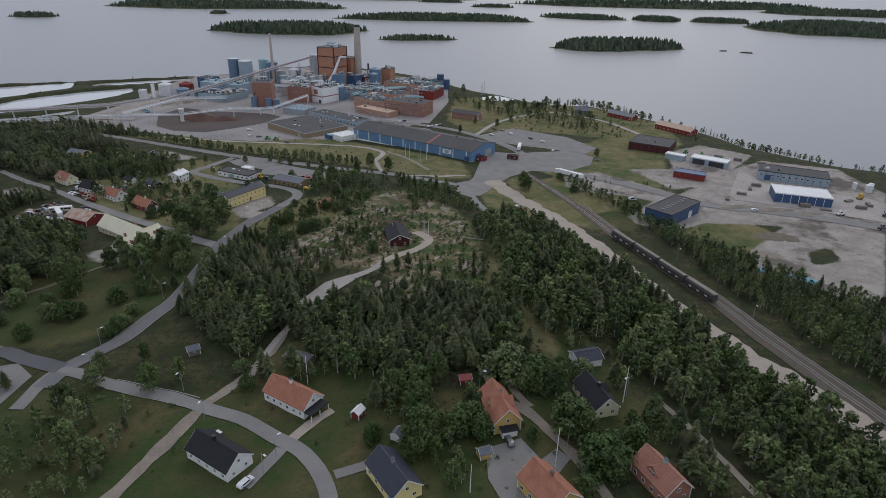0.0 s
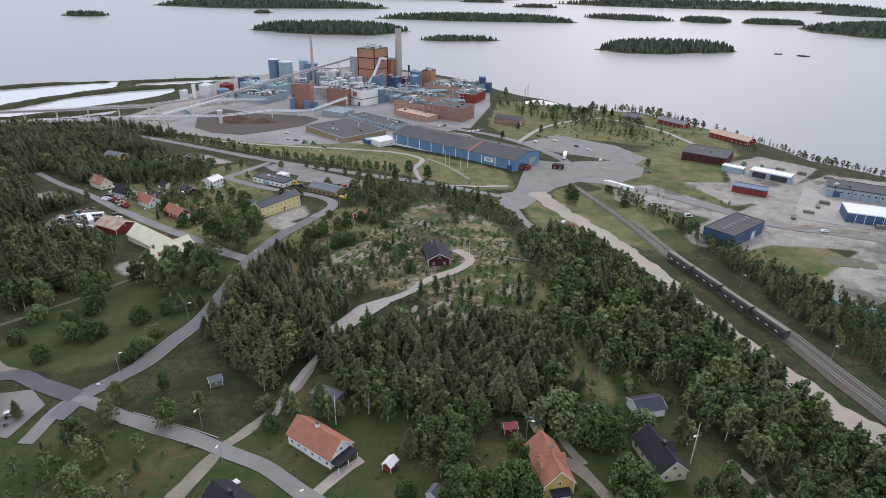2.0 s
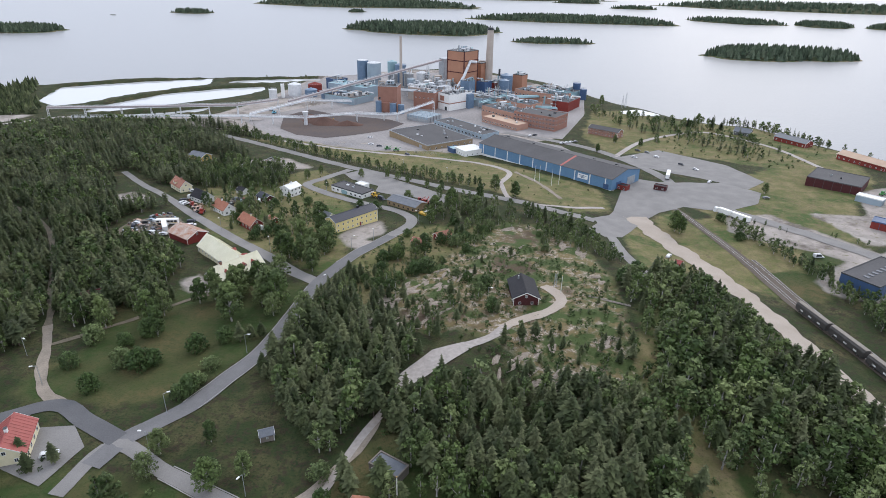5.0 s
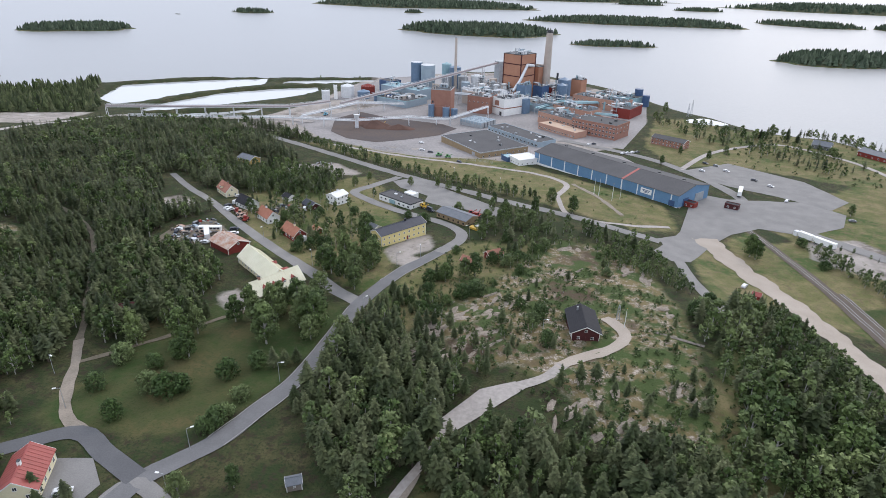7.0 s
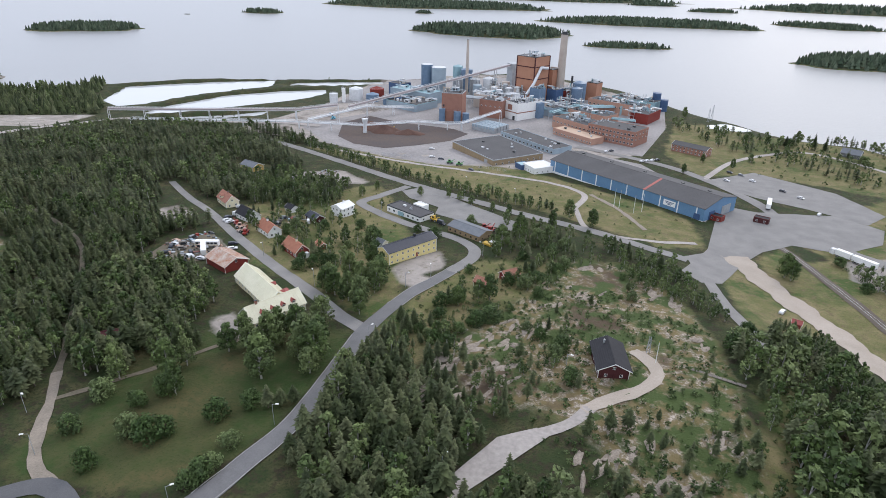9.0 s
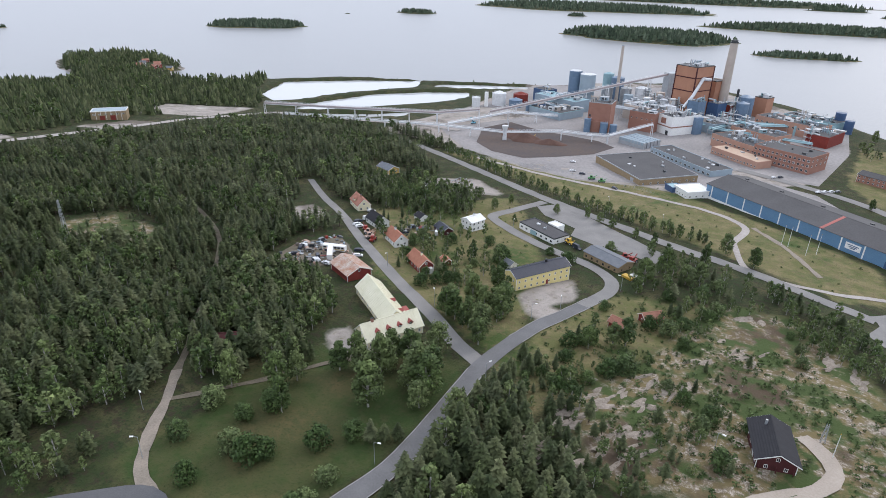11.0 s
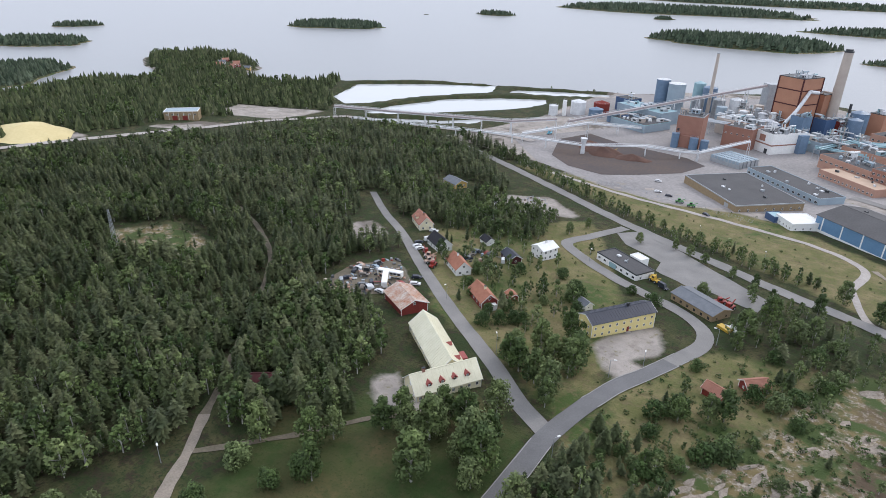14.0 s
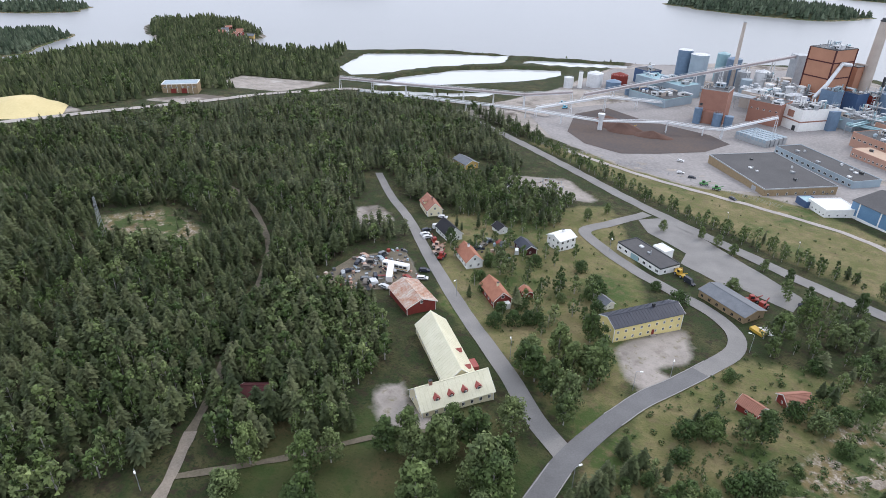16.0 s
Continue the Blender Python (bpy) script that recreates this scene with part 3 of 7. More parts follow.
strip("track", [(28, 150), (30, 142), (33, 135)], 3.0, M["dirt"], "muddy drive", "track", 0.16)
strip("track", [(74, 140), (80, 128), (87, 108), (92, 88)], 2.8, M["dirt"], "earth track", "track", 0.2)
strip("track", [(-25, 430), (-20, 462), (-40, 482), (-79, 492), (-114, 497), (-151, 503), (-210, 520)], 4.0, M["concrete"], "paved cycle way along the mill fence", "track", 0.18)
strip("track", [(-25, 435), (-15, 395), (13, 391), (40, 402)], 3.0, M["concrete"], "paved cycle way", "track", 0.18)
strip("track", [(-16, 465), (0, 440), (14, 408)], 3.0, M["dirt"], "trodden sandy path over the grass", "track", 0.16)
strip("road", [(-30, 600), (5, 582), (40, 560), (62, 535), (82, 500), (92, 470), (88, 445)], 8.0, M["asphalt"], "asphalt road behind the blue hall", lift=0.24)
strip("road", [(62, 535), (90, 590), (125, 625), (160, 640), (200, 600), (215, 550), (222, 500), (215, 470)], 4.5, M["concrete"], "pale lane through the shore park", lift=0.24)
for side in (-2.95, 2.95):
    strip("kerb", [(-101, 176), (-97, 189), (-92, 208), (-91, 232), (-91, 255)], 0.3, M["kerb"], "pale kerb stones of the street", "kerb", 0.33, False, side)
    strip("kerb", [(-87, 280), (-83, 294), (-77, 308), (-71, 324)], 0.3, M["kerb"], "pale kerb stones of the street", "kerb", 0.33, False, side)
    strip("kerb", [(-94, 151), (-74, 144), (-66, 141)], 0.3, M["kerb"], "pale kerb stones of the street", "kerb", 0.3, False, side * 0.84)
strip("road", [(-500, 250), (-497, 296), (-490, 335), (-479, 385), (-467, 444), (-463, 498), (-450, 556), (-420, 568), (-346, 585), (-298, 598), (-262, 596)], 8.0, M["concrete"], "pale road through the woods to the mill", lift=0.5)

flat_patch("yard", [(27, 356), (45, 397), (56, 445), (67, 476), (84, 469), (130, 477), (149, 458), (139, 433), (114, 413), (90, 417), (73, 403), (60, 385), (44, 350), (34, 344)], M["asphalt"], 0.2, "asphalt junction and lorry yard", "yard")
flat_patch("yard", [(-131, 431), (-123, 440), (-111, 437), (-53, 394), (-55, 379), (-61, 381), (-75, 387), (-82, 385), (-100, 394), (-101, 406), (-122, 418)], M["asphalt"], 0.17, "cracked asphalt parking lot", "yard")
flat_patch("yard", [(60, 530), (101, 565), (145, 528), (160, 486), (143, 465), (122, 482), (90, 500)], M["asphalt"], 0.17, "staff car park of worn asphalt", "yard")
flat_patch("yard", [(-231, 566), (-208, 545), (-180, 539), (-160, 556), (-136, 582), (-126, 613), (-143, 627), (-169, 632), (-198, 636), (-234, 653), (-248, 618)], M["bark_bed"], 0.25, "dark bark-strewn storage yard", "yard")
flat_patch("yard", [(-282, 597), (-254, 642), (-205, 720), (-95, 640), (-60, 600), (-20, 580), (20, 560), (40, 520), (60, 470), (50, 440), (-60, 530), (-127, 505), (-171, 515), (-230, 540)], M["millyard"], 0.12, "grey asphalt mill yard", "yard", step=9)
flat_patch("yard", [(-205, 722), (-290, 700), (-290, 860), (-100, 940), (55, 790), (48, 690), (22, 585), (-60, 600), (-95, 642)], M["millyard"], 0.12, "grey asphalt ground between the mill buildings", "yard", step=12)
flat_patch("yard", [(212, 361), (251, 422), (249, 386), (274, 366), (301, 354), (306, 341), (282, 309), (248, 332), (210, 350)], M["concrete"], 0.16, "pale concrete apron of the harbour sheds", "yard", step=6)
flat_patch("yard", [(18, 119), (28, 122), (32, 114), (37, 118), (40, 114), (34, 107), (28, 99), (20, 99), (17, 108)], M["asphalt"], 0.2, "asphalt forecourt of the villas", "yard")
flat_patch("yard", [(-140, 160), (-128, 163), (-120, 156), (-122, 142), (-138, 146)], M["asphalt"], 0.2, "asphalt parking place", "yard")
for pond in PONDS:
    flat_patch("pond", pond, M["pond"], 0, "pale still settling pond within low dikes", "pond", z=POND_Z)

# ---- building kit ----
def bm_box(bm, x0, y0, z0, x1, y1, z1):
    v = [bm.verts.new(c) for c in ((x0, y0, z0), (x1, y0, z0), (x1, y1, z0), (x0, y1, z0), (x0, y0, z1), (x1, y0, z1), (x1, y1, z1), (x0, y1, z1))]
    for f in ((3, 2, 1, 0), (4, 5, 6, 7), (0, 1, 5, 4), (1, 2, 6, 5), (2, 3, 7, 6), (3, 0, 4, 7)):
        bm.faces.new([v[k] for k in f])
    return v


def bm_tube(bm, a, b, r0, r1=None, seg=10, caps=True):
    a, b = Vector(a), Vector(b)
    r1 = r0 if r1 is None else r1
    q = (b - a).to_track_quat("Z", "Y")
    rings = []
    for c, r in ((a, r0), (b, r1)):
        rings.append([bm.verts.new(c + q @ Vector((r * math.cos(k * math.tau / seg), r * math.sin(k * math.tau / seg), 0))) for k in range(seg)])
    for k in range(seg):
        bm.faces.new((rings[0][k], rings[0][(k + 1) % seg], rings[1][(k + 1) % seg], rings[1][k]))
    if caps:
        bm.faces.new(rings[0][::-1]); bm.faces.new(rings[1])


def mesh_of(name, bm, material, smooth=False):
    me = bpy.data.meshes.new(name)
    bm.to_mesh(me)
    bm.free()
    me.materials.append(material)
    if smooth:
        me.polygons.foreach_set("use_smooth", [True] * len(me.polygons))
    return me


def part(name, bm, material, parent, label="", at=None, smooth=False):
    """Links a bmesh (or a finished mesh) as one mesh object under a thing or a part."""
    me = bm if isinstance(bm, bpy.types.Mesh) else mesh_of(name, bm, material, smooth)
    ob = new(name, me)
    ob.parent = parent
    if at is not None:
        ob.matrix_basis = at
    if label:
        ob["label"] = label
    return ob


def box_part(name, dims, material, parent, label="", bevel=0.0):
    bm = bmesh.new()
    bm_box(bm, *dims)
    if bevel:
        bmesh.ops.bevel(bm, geom=bm.edges[:], offset=bevel, segments=1, affect='EDGES')
    return part(name, bm, material, parent, label)


def tube_part(name, a, b, r, material, parent, label="", seg=10, r1=None):
    bm = bmesh.new()
    bm_tube(bm, a, b, r, r1, seg)
    return part(name, bm, material, parent, label)


def thing(name, x, y, ang=0.0, z=None, label="", category="", group=""):
    e = new(name)
    e.empty_display_size = 0.5
    e.matrix_basis = pose(x, y, ground_z(x, y) if z is None else z, 0, 0, ang)
    return tagged(e, label, category, group)


WINDOW_MESHES = {}


def window(parent, x, y, z, w, h, ang, frame_mat="white", bars=1):
    """A window set on a wall: frame with bars, and a pane a little behind its face. ang: the way it faces, about z."""
    key = (w, h, frame_mat, bars)
    if key not in WINDOW_MESHES:
        f = 0.09
        bm = bmesh.new()
        for dims in ((-w / 2, -0.07, 0, -w / 2 + f, 0.05, h), (w / 2 - f, -0.07, 0, w / 2, 0.05, h), (-w / 2 + f, -0.07, 0, w / 2 - f, 0.05, f), (-w / 2 + f, -0.07, h - f, w / 2 - f, 0.05, h)):
            bm_box(bm, *dims)
        for k in range(bars):
            c = -w / 2 + w * (k + 1) / (bars + 1)
            bm_box(bm, c - 0.03, -0.06, f, c + 0.03, 0.04, h - f)
        pane = bmesh.new()
        bm_box(pane, -w / 2 + f, -0.035, f, w / 2 - f, 0.03, h - f)
        WINDOW_MESHES[key] = (mesh_of("window", bm, M[frame_mat]), mesh_of("pane", pane, M["glass"]))
    fr, pn = WINDOW_MESHES[key]
    ob = part("window", fr, None, parent, at=pose(x, y, z, 0, 0, ang))
    part("pane", pn, None, ob)
    return ob


def gable_body(bm, L, W, e, r):
    """Walls under a saddle roof whose ridge runs along x."""
    a, b = L / 2, W / 2
    v = [bm.verts.new(c) for c in ((-a, -b, -1.5), (a, -b, -1.5), (a, b, -1.5), (-a, b, -1.5), (-a, -b, e), (a, -b, e), (a, b, e), (-a, b, e), (-a, 0, e + r), (a, 0, e + r))]
    for f in ((3, 2, 1, 0), (0, 1, 5, 4), (2, 3, 7, 6), (1, 2, 6, 9, 5), (3, 0, 4, 8, 7), (4, 5, 9, 8), (6, 7, 8, 9)):
        bm.faces.new([v[k] for k in f])


def roof_slope(L, W, e, r, side, over=0.45, thick=0.16, lift=0.03):
    """One slope of a saddle roof as a slab with an overhang."""
    bm = bmesh.new()
    a, b = L / 2 + over, W / 2
    s = r / b
    y1, z1 = side * (b + over), e - s * over + lift
    y0, z0 = 0.0, e + r + lift
    top = [(-a, y1, z1 + thick), (a, y1, z1 + thick), (a, y0, z0 + thick), (-a, y0, z0 + thick)]
    bot = [(x, y, z - thick) for x, y, z in top]
    v = [bm.verts.new(c) for c in top + bot]
    for f in ((0, 1, 2, 3), (7, 6, 5, 4), (0, 4, 5, 1), (1, 5, 6, 2), (2, 6, 7, 3), (3, 7, 4, 0)):
        bm.faces.new([v[k] for k in f])
    bmesh.ops.recalc_face_normals(bm, faces=bm.faces)
    return bm


def tile_courses(parent, L, W, e, r, side, material, over=0.45, rows=9):
    """Overlapping courses of tiles on a slope, each proud of the next."""
    a, b = L / 2 + over, W / 2
    s = r / b
    run = b + over
    for k in range(rows):
        f0, f1 = k / rows, (k + 1) / rows
        y0, y1 = side * run * (1 - f0), side * run * (1 - f1)
        z0, z1 = e - s * over + s * run * f0 + 0.12, e - s * over + s * run * f1 + 0.12
        pts = [(-a, y0, z0 + 0.17), (a, y0, z0 + 0.17), (a, y1, z1 + 0.08), (-a, y1, z1 + 0.08), (-a, y0, z0), (a, y0, z0), (a, y1, z1), (-a, y1, z1)]
        bm = bmesh.new()
        v = [bm.verts.new(c) for c in pts]
        for f in ((0, 1, 2, 3), (7, 6, 5, 4), (0, 4, 5, 1), (1, 5, 6, 2), (2, 6, 7, 3), (3, 7, 4, 0)):
            bm.faces.new([v[q] for q in f])
        bmesh.ops.recalc_face_normals(bm, faces=bm.faces)
        part("tile_course", bm, material, parent)


def house(name, x, y, L, W, ang, eave, rise, wall, roof, label, category="house", group="", over=0.45, win=(1.2, 1.3), storeys=1, n_long=4, n_gable=2,
          chimney=None, trim="white", tiled=False, door=None, corner=True, sheet=False):
    """A house with a saddle roof. door: (side of -1 or +1 along y, place along x)."""
    t = thing(name, x, y, ang, min(ground_z(x, y), ground_z(x, y)), label, category, group)
    bm = bmesh.new(); gable_body(bm, L, W, eave, rise)
    part("wall", bm, M[wall], t)
    for side in (-1, 1):
        slope = part("roof", roof_slope(L, W, eave, rise, side, over, 0.08 if tiled else 0.16), M[roof], t)
        if tiled:
            tile_courses(slope, L, W, eave, rise, side, M[roof], over)
    bm = bmesh.new()
    bm_box(bm, -L / 2 - over, -0.16, eave + rise + 0.15, L / 2 + over, 0.16, eave + rise + 0.27)
    part("ridge", bm, M[roof], t)
    for sx in (-1, 1):                                   # bargeboards
        for side in (-1, 1):
            bm = bmesh.new()
            s = rise / (W / 2)
            x0 = sx * (L / 2 + over)
            ps = [(side * (W / 2 + over), eave - s * over), (0, eave + rise)]
            for xx in (x0, x0 + sx * 0.06):
                for (yy, zz) in ps:
                    for dz in (-0.1, 0.2):
                        bm.verts.new((xx, yy, zz + dz))
            bm.verts.ensure_lookup_table()
            V = bm.verts
            for f in ((0, 1, 3, 2), (4, 6, 7, 5), (0, 4, 5, 1), (2, 3, 7, 6), (1, 5, 7, 3), (0, 2, 6, 4)):
                bm.faces.new([V[k] for k in f])
            bmesh.ops.recalc_face_normals(bm, faces=bm.faces)
            part("bargeboard", bm, M[trim], t)
    if corner:
        for sx in (-1, 1):
            for sy in (-1, 1):
                box_part("corner_board", (sx * L / 2 - 0.09, sy * W / 2 - 0.09, -0.5, sx * L / 2 + 0.09, sy * W / 2 + 0.09, eave - 0.05), M[trim], t)
    w, h = win
    for fl in range(storeys):
        z0 = 0.95 + fl * 2.7
        if z0 + h > eave + 0.3:
            break
        for k in range(n_long):
            px = -L / 2 + L * (k + 0.5) / n_long
            for side, a in ((-1, 0), (1, 180)):
                if door and fl == 0 and side == door[0] and abs(px - door[1]) < w:
                    continue
                window(t, px, side * W / 2, z0, w, h, a, trim)
    for sx, a in ((-1, -90), (1, 90)):
        for fl in range(storeys + (1 if rise > 2.2 else 0)):
            z0 = 0.95 + fl * 2.7
            k_all = n_gable if z0 + h < eave + 0.2 else max(1, n_gable - 1)
            for k in range(k_all):
                py = -W / 2 + W * (k + 0.5) / k_all
                if z0 + h < eave + rise * (1 - abs(py) / (W / 2)) - 0.25:
                    window(t, sx * L / 2, py, z0, w * 0.85, h * 0.9, a, trim)
    if door:
        d = box_part("door", (door[1] - 0.5, door[0] * W / 2 - 0.06, 0.15, door[1] + 0.5, door[0] * W / 2 + 0.06, 2.2), M["falu" if wall not in ("falu", "darkred") else "white"], t)
        box_part("handle", (door[1] + 0.33, door[0] * W / 2 - 0.11, 1.1, door[1] + 0.41, door[0] * W / 2 + 0.11, 1.16), M["steel"], d)
        box_part("step", (door[1] - 0.9, door[0] * W / 2 + (0.0 if door[0] > 0 else -1.2), -0.6, door[1] + 0.9, door[0] * W / 2 + (1.2 if door[0] > 0 else 0.0), 0.14), M["concrete"], t)
    if chimney:
        cx, cm = chimney
        c = box_part("chimney", (cx - 0.45, -0.35, eave + rise - 0.7, cx + 0.45, 0.35, eave + rise + 1.3), M[cm], t)
        box_part("cap", (cx - 0.52, -0.42, eave + rise + 1.3, cx + 0.52, 0.42, eave + rise + 1.42), M["darksteel"], c)
    if tiled is False and sheet:
        for k in range(int(L / 1.2)):
            px = -L / 2 + 0.6 + 1.2 * k
            bm = bmesh.new()
            for side in (-1, 1):
                s = rise / (W / 2)
                a0 = bm.verts.new((px - 0.04, side * (W / 2 + over), eave - s * over + 0.2)); a1 = bm.verts.new((px + 0.04, side * (W / 2 + over), eave - s * over + 0.2))
                b1 = bm.verts.new((px + 0.04, 0, eave + rise + 0.2)); b0 = bm.verts.new((px - 0.04, 0, eave + rise + 0.2))
                top = [bm.verts.new(v.co + Vector((0, 0, 0.08))) for v in (a0, a1, b1, b0)]
                bm.faces.new(top)
                for i in range(4):
                    q = (a0, a1, b1, b0)
                    bm.faces.new((q[i], q[(i + 1) % 4], top[(i + 1) % 4], top[i]))
            bmesh.ops.recalc_face_normals(bm, faces=bm.faces)
            part("roof_seam", bm, M[roof], t)
    return t


def dormer(t, x, side, y, z, w, h, wall, roof, depth=2.0):
    """A small gabled dormer that stands out of a roof slope, facing side along y."""
    bm = bmesh.new()
    y0, y1 = y, y - side * depth
    v = [bm.verts.new(c) for c in ((x - w / 2, y0, z), (x + w / 2, y0, z), (x + w / 2, y0, z + h), (x, y0, z + h + w * 0.45), (x - w / 2, y0, z + h))]
    u = [bm.verts.new((q.co.x, y1, q.co.z)) for q in v]
    bm.faces.new(v); bm.faces.new(u[::-1])
    for k in range(5):
        bm.faces.new((v[k], u[k], u[(k + 1) % 5], v[(k + 1) % 5]))
    bmesh.ops.recalc_face_normals(bm, faces=bm.faces)
    d = part("dormer", bm, M[wall], t)
    for sx in (-1, 1):
        bm = bmesh.new()
        ps = [(x, z + h + w * 0.45 + 0.12), (x + sx * (w / 2 + 0.25), z + h - 0.12)]
        vs = []
        for yy in (y0 + side * 0.25, y1):
            for px, pz in ps:
                vs.append(bm.verts.new((px, yy, pz))); vs.append(bm.verts.new((px, yy, pz - 0.1)))
        for f in ((0, 2, 6, 4), (1, 5, 7, 3), (0, 1, 3, 2), (4, 6, 7, 5), (2, 3, 7, 6), (0, 4, 5, 1)):
            bm.faces.new([vs[k] for k in f])
        bmesh.ops.recalc_face_normals(bm, faces=bm.faces)
        part("dormer_roof", bm, M[roof], d)
    window(d, x, y0, z + 0.15, w * 0.6, h * 0.8, 0 if side < 0 else 180)
    return d


def block(name, x, y, L, W, ang, h, wall, roof, label, category="building", group="", band=None, windows=(), vents=0, gates=(), z=None, parapet=0.35, fins=0):
    """A flat-roofed building. windows: rows of (side, z, w, h, count); gates: (side, place, width, height, colour); fins: joints of the cladding on the long sides."""
    t = thing(name, x, y, ang, z, label, category, group)
    a, b = L / 2, W / 2
    box_part("wall", (-a, -b, -1.5, a, b, h), M[wall], t)
    bm = bmesh.new()
    bm_box(bm, -a + 0.3, -b + 0.3, h, a - 0.3, b - 0.3, h + 0.08)
    part("roof", bm, M[roof], t)
    bm = bmesh.new()
    for d in ((-a - 0.08, -b - 0.08, h - 0.3, a + 0.08, -b + 0.28, h + parapet), (-a - 0.08, b - 0.28, h - 0.3, a + 0.08, b + 0.08, h + parapet),
              (-a - 0.08, -b + 0.28, h - 0.3, -a + 0.28, b - 0.28, h + parapet), (a - 0.28, -b + 0.28, h - 0.3, a + 0.08, b - 0.28, h + parapet)):
        bm_box(bm, *d)
    part("parapet", bm, M[band or wall], t)
    for side, zz, w, hh, count in windows:
        for k in range(count):
            f = (k + 0.5) / count
            if side in (-1, 1):
                window(t, -a + L * f, side * b, zz, w, hh, 0 if side < 0 else 180)
            else:
                sx = -1 if side == -2 else 1
                window(t, sx * a, -b + W * f, zz, w, hh, -90 if sx < 0 else 90)
    for side, place, w, hh, colour in gates:
        if side in (-1, 1):
            g = box_part("gate", (place - w / 2, side * b - 0.08, 0, place + w / 2, side * b + 0.08, hh), M[colour], t)
        else:
            sx = -1 if side == -2 else 1
            g = box_part("gate", (sx * a - 0.08, place - w / 2, 0, sx * a + 0.08, place + w / 2, hh), M[colour], t)
    for k in range(fins):
        px = -a + L * (k + 1) / (fins + 1)
        for side in (-1, 1):
            box_part("cladding_rib", (px - 0.12, side * b - 0.06, 0, px + 0.12, side * b + 0.06, h - 0.35), M["whitesteel" if wall == "blue" else (band or wall)], t)
    rr = random.Random(hash((round(x), round(y))) % 1000)
    for k in range(vents):
        px, py = rr.uniform(-a * 0.8, a * 0.8), rr.uniform(-b * 0.7, b * 0.7)
        s = rr.uniform(0.5, 1.3)
        v = box_part("roof_vent", (px - s, py - s * 0.7, h, px + s, py + s * 0.7, h + rr.uniform(0.6, 1.5)), M[rr.choice(["steel", "whitesteel", "darksteel"])], t)
        if rr.random() < 0.5:
            bm = bmesh.new(); bm_tube(bm, (px + s * 1.5, py, h), (px + s * 1.5, py, h + 1.8), 0.22)
            part("vent_pipe", bm, M["steel"], t)
    return t


def tank(name, x, y, r, h, material, label, z=None, category="tank", group="", domed=False, rail=True, top=None, seg=28):
    """An upright steel tank: shell with hoops, roof, rail."""
    t = thing(name, x, y, 0, z, label, category, group)
    bm = bmesh.new(); bm_tube(bm, (0, 0, -1), (0, 0, h), r, seg=seg)
    part("shell", bm, M[material], t)
    bm = bmesh.new(); bm_tube(bm, (0, 0, h), (0, 0, h + r * (0.3 if domed else 0.12)), r * 1.02, r * 0.08, seg=seg)
    part("roof", bm, M[top or material], t)
    for k in range(1, int(h / 3.5) + 1):
        bm = bmesh.new(); bm_tube(bm, (0, 0, k * 3.5 - 0.1), (0, 0, k * 3.5 + 0.1), r + 0.08, seg=seg)
        part("hoop", bm, M[material], t)
    if rail:
        bm = bmesh.new()
        for k in range(16):
            a = k * math.tau / 16
            c, s = math.cos(a) * r, math.sin(a) * r
            bm_tube(bm, (c, s, h), (c, s, h + 1.1), 0.05, seg=4)
            a2 = (k + 1) * math.tau / 16
            bm_tube(bm, (c, s, h + 1.1), (math.cos(a2) * r, math.sin(a2) * r, h + 1.1), 0.05, seg=4)
        part("railing", bm, M["steel"], t)
    return t

# ---- the village ----
house("yellow_house", -96.6, 330.6, 27.5, 8.5, 55.1, 6.2, 1.9, "yellow", "blackblue", "long yellow two-storey wooden house with a dark sheet roof", storeys=2, n_long=9, win=(0.9, 1.1), chimney=(4, "black"), sheet=True, door=(-1, 2.0))
box = house("white_house", -147.2, 375.6, 9.0, 8.0, 67.5, 5.4, 1.6, "white", "whiteroof", "square white two-storey house with a low pale roof", storeys=2, n_long=3, n_gable=3, chimney=(0.5, "white"), door=(1, 1.0))
wl_house = block("roadside_store", -112.6, 387.7, 26.0, 10.5, -29.0, 3.4, "white", "felt", "long low white building with a black felt roof", "building", windows=((-1, 1.0, 1.6, 1.2, 7), (2, 1.0, 1.2, 1.2, 2)), gates=((-1, -2.0, 4.5, 2.6, "teal"),), vents=2, band="darksteel")
block("store_annex", -108.5, 395.5, 7.0, 5.0, -29.0, 4.2, "white", "whiteroof", "small white annex with a white flat roof")
house("workshop", -74.9, 368.1, 20.7, 10.5, -28.7, 3.4, 1.5, "brownwall", "slate", "low tan brick workshop with a grey roof", n_long=6, trim="brownwall", corner=False)
VILLA = "village villas"
v = house("villa", -146.1, 317.1, 12.6, 6.8, -36.2, 3.1, 3.0, "falu", "tile", "red wooden villa with an orange tile roof and white porch", group=VILLA, tiled=True, chimney=(1.5, "cream"), n_long=4)
box_part("porch", (6.6, -2.2, 0, 8.6, 2.2, 2.5), M["white"], v, "white porch with a railing")
v = house("villa", -169.9, 336.1, 12.0, 6.8, -35.8, 3.3, 3.0, "white", "tile", "white villa with an orange tile roof", group=VILLA, tiled=True, chimney=(-1.0, "white"))
v = house("villa", -191.0, 352.2, 11.5, 7.2, -29.3, 3.3, 3.2, "white", "black", "white villa with a black roof", group=VILLA, tiled=True, n_gable=2)
v = house("villa", -213.7, 369.7, 13.0, 7.2, -37.1, 3.6, 3.3, "cream", "tilepink", "pale yellow villa with a rust-red tile roof", group=VILLA, tiled=True, chimney=(2, "brick"))
dormer(v, -1.0, -1, -3.6, 4.4, 2.4, 1.4, "cream", "tilepink")
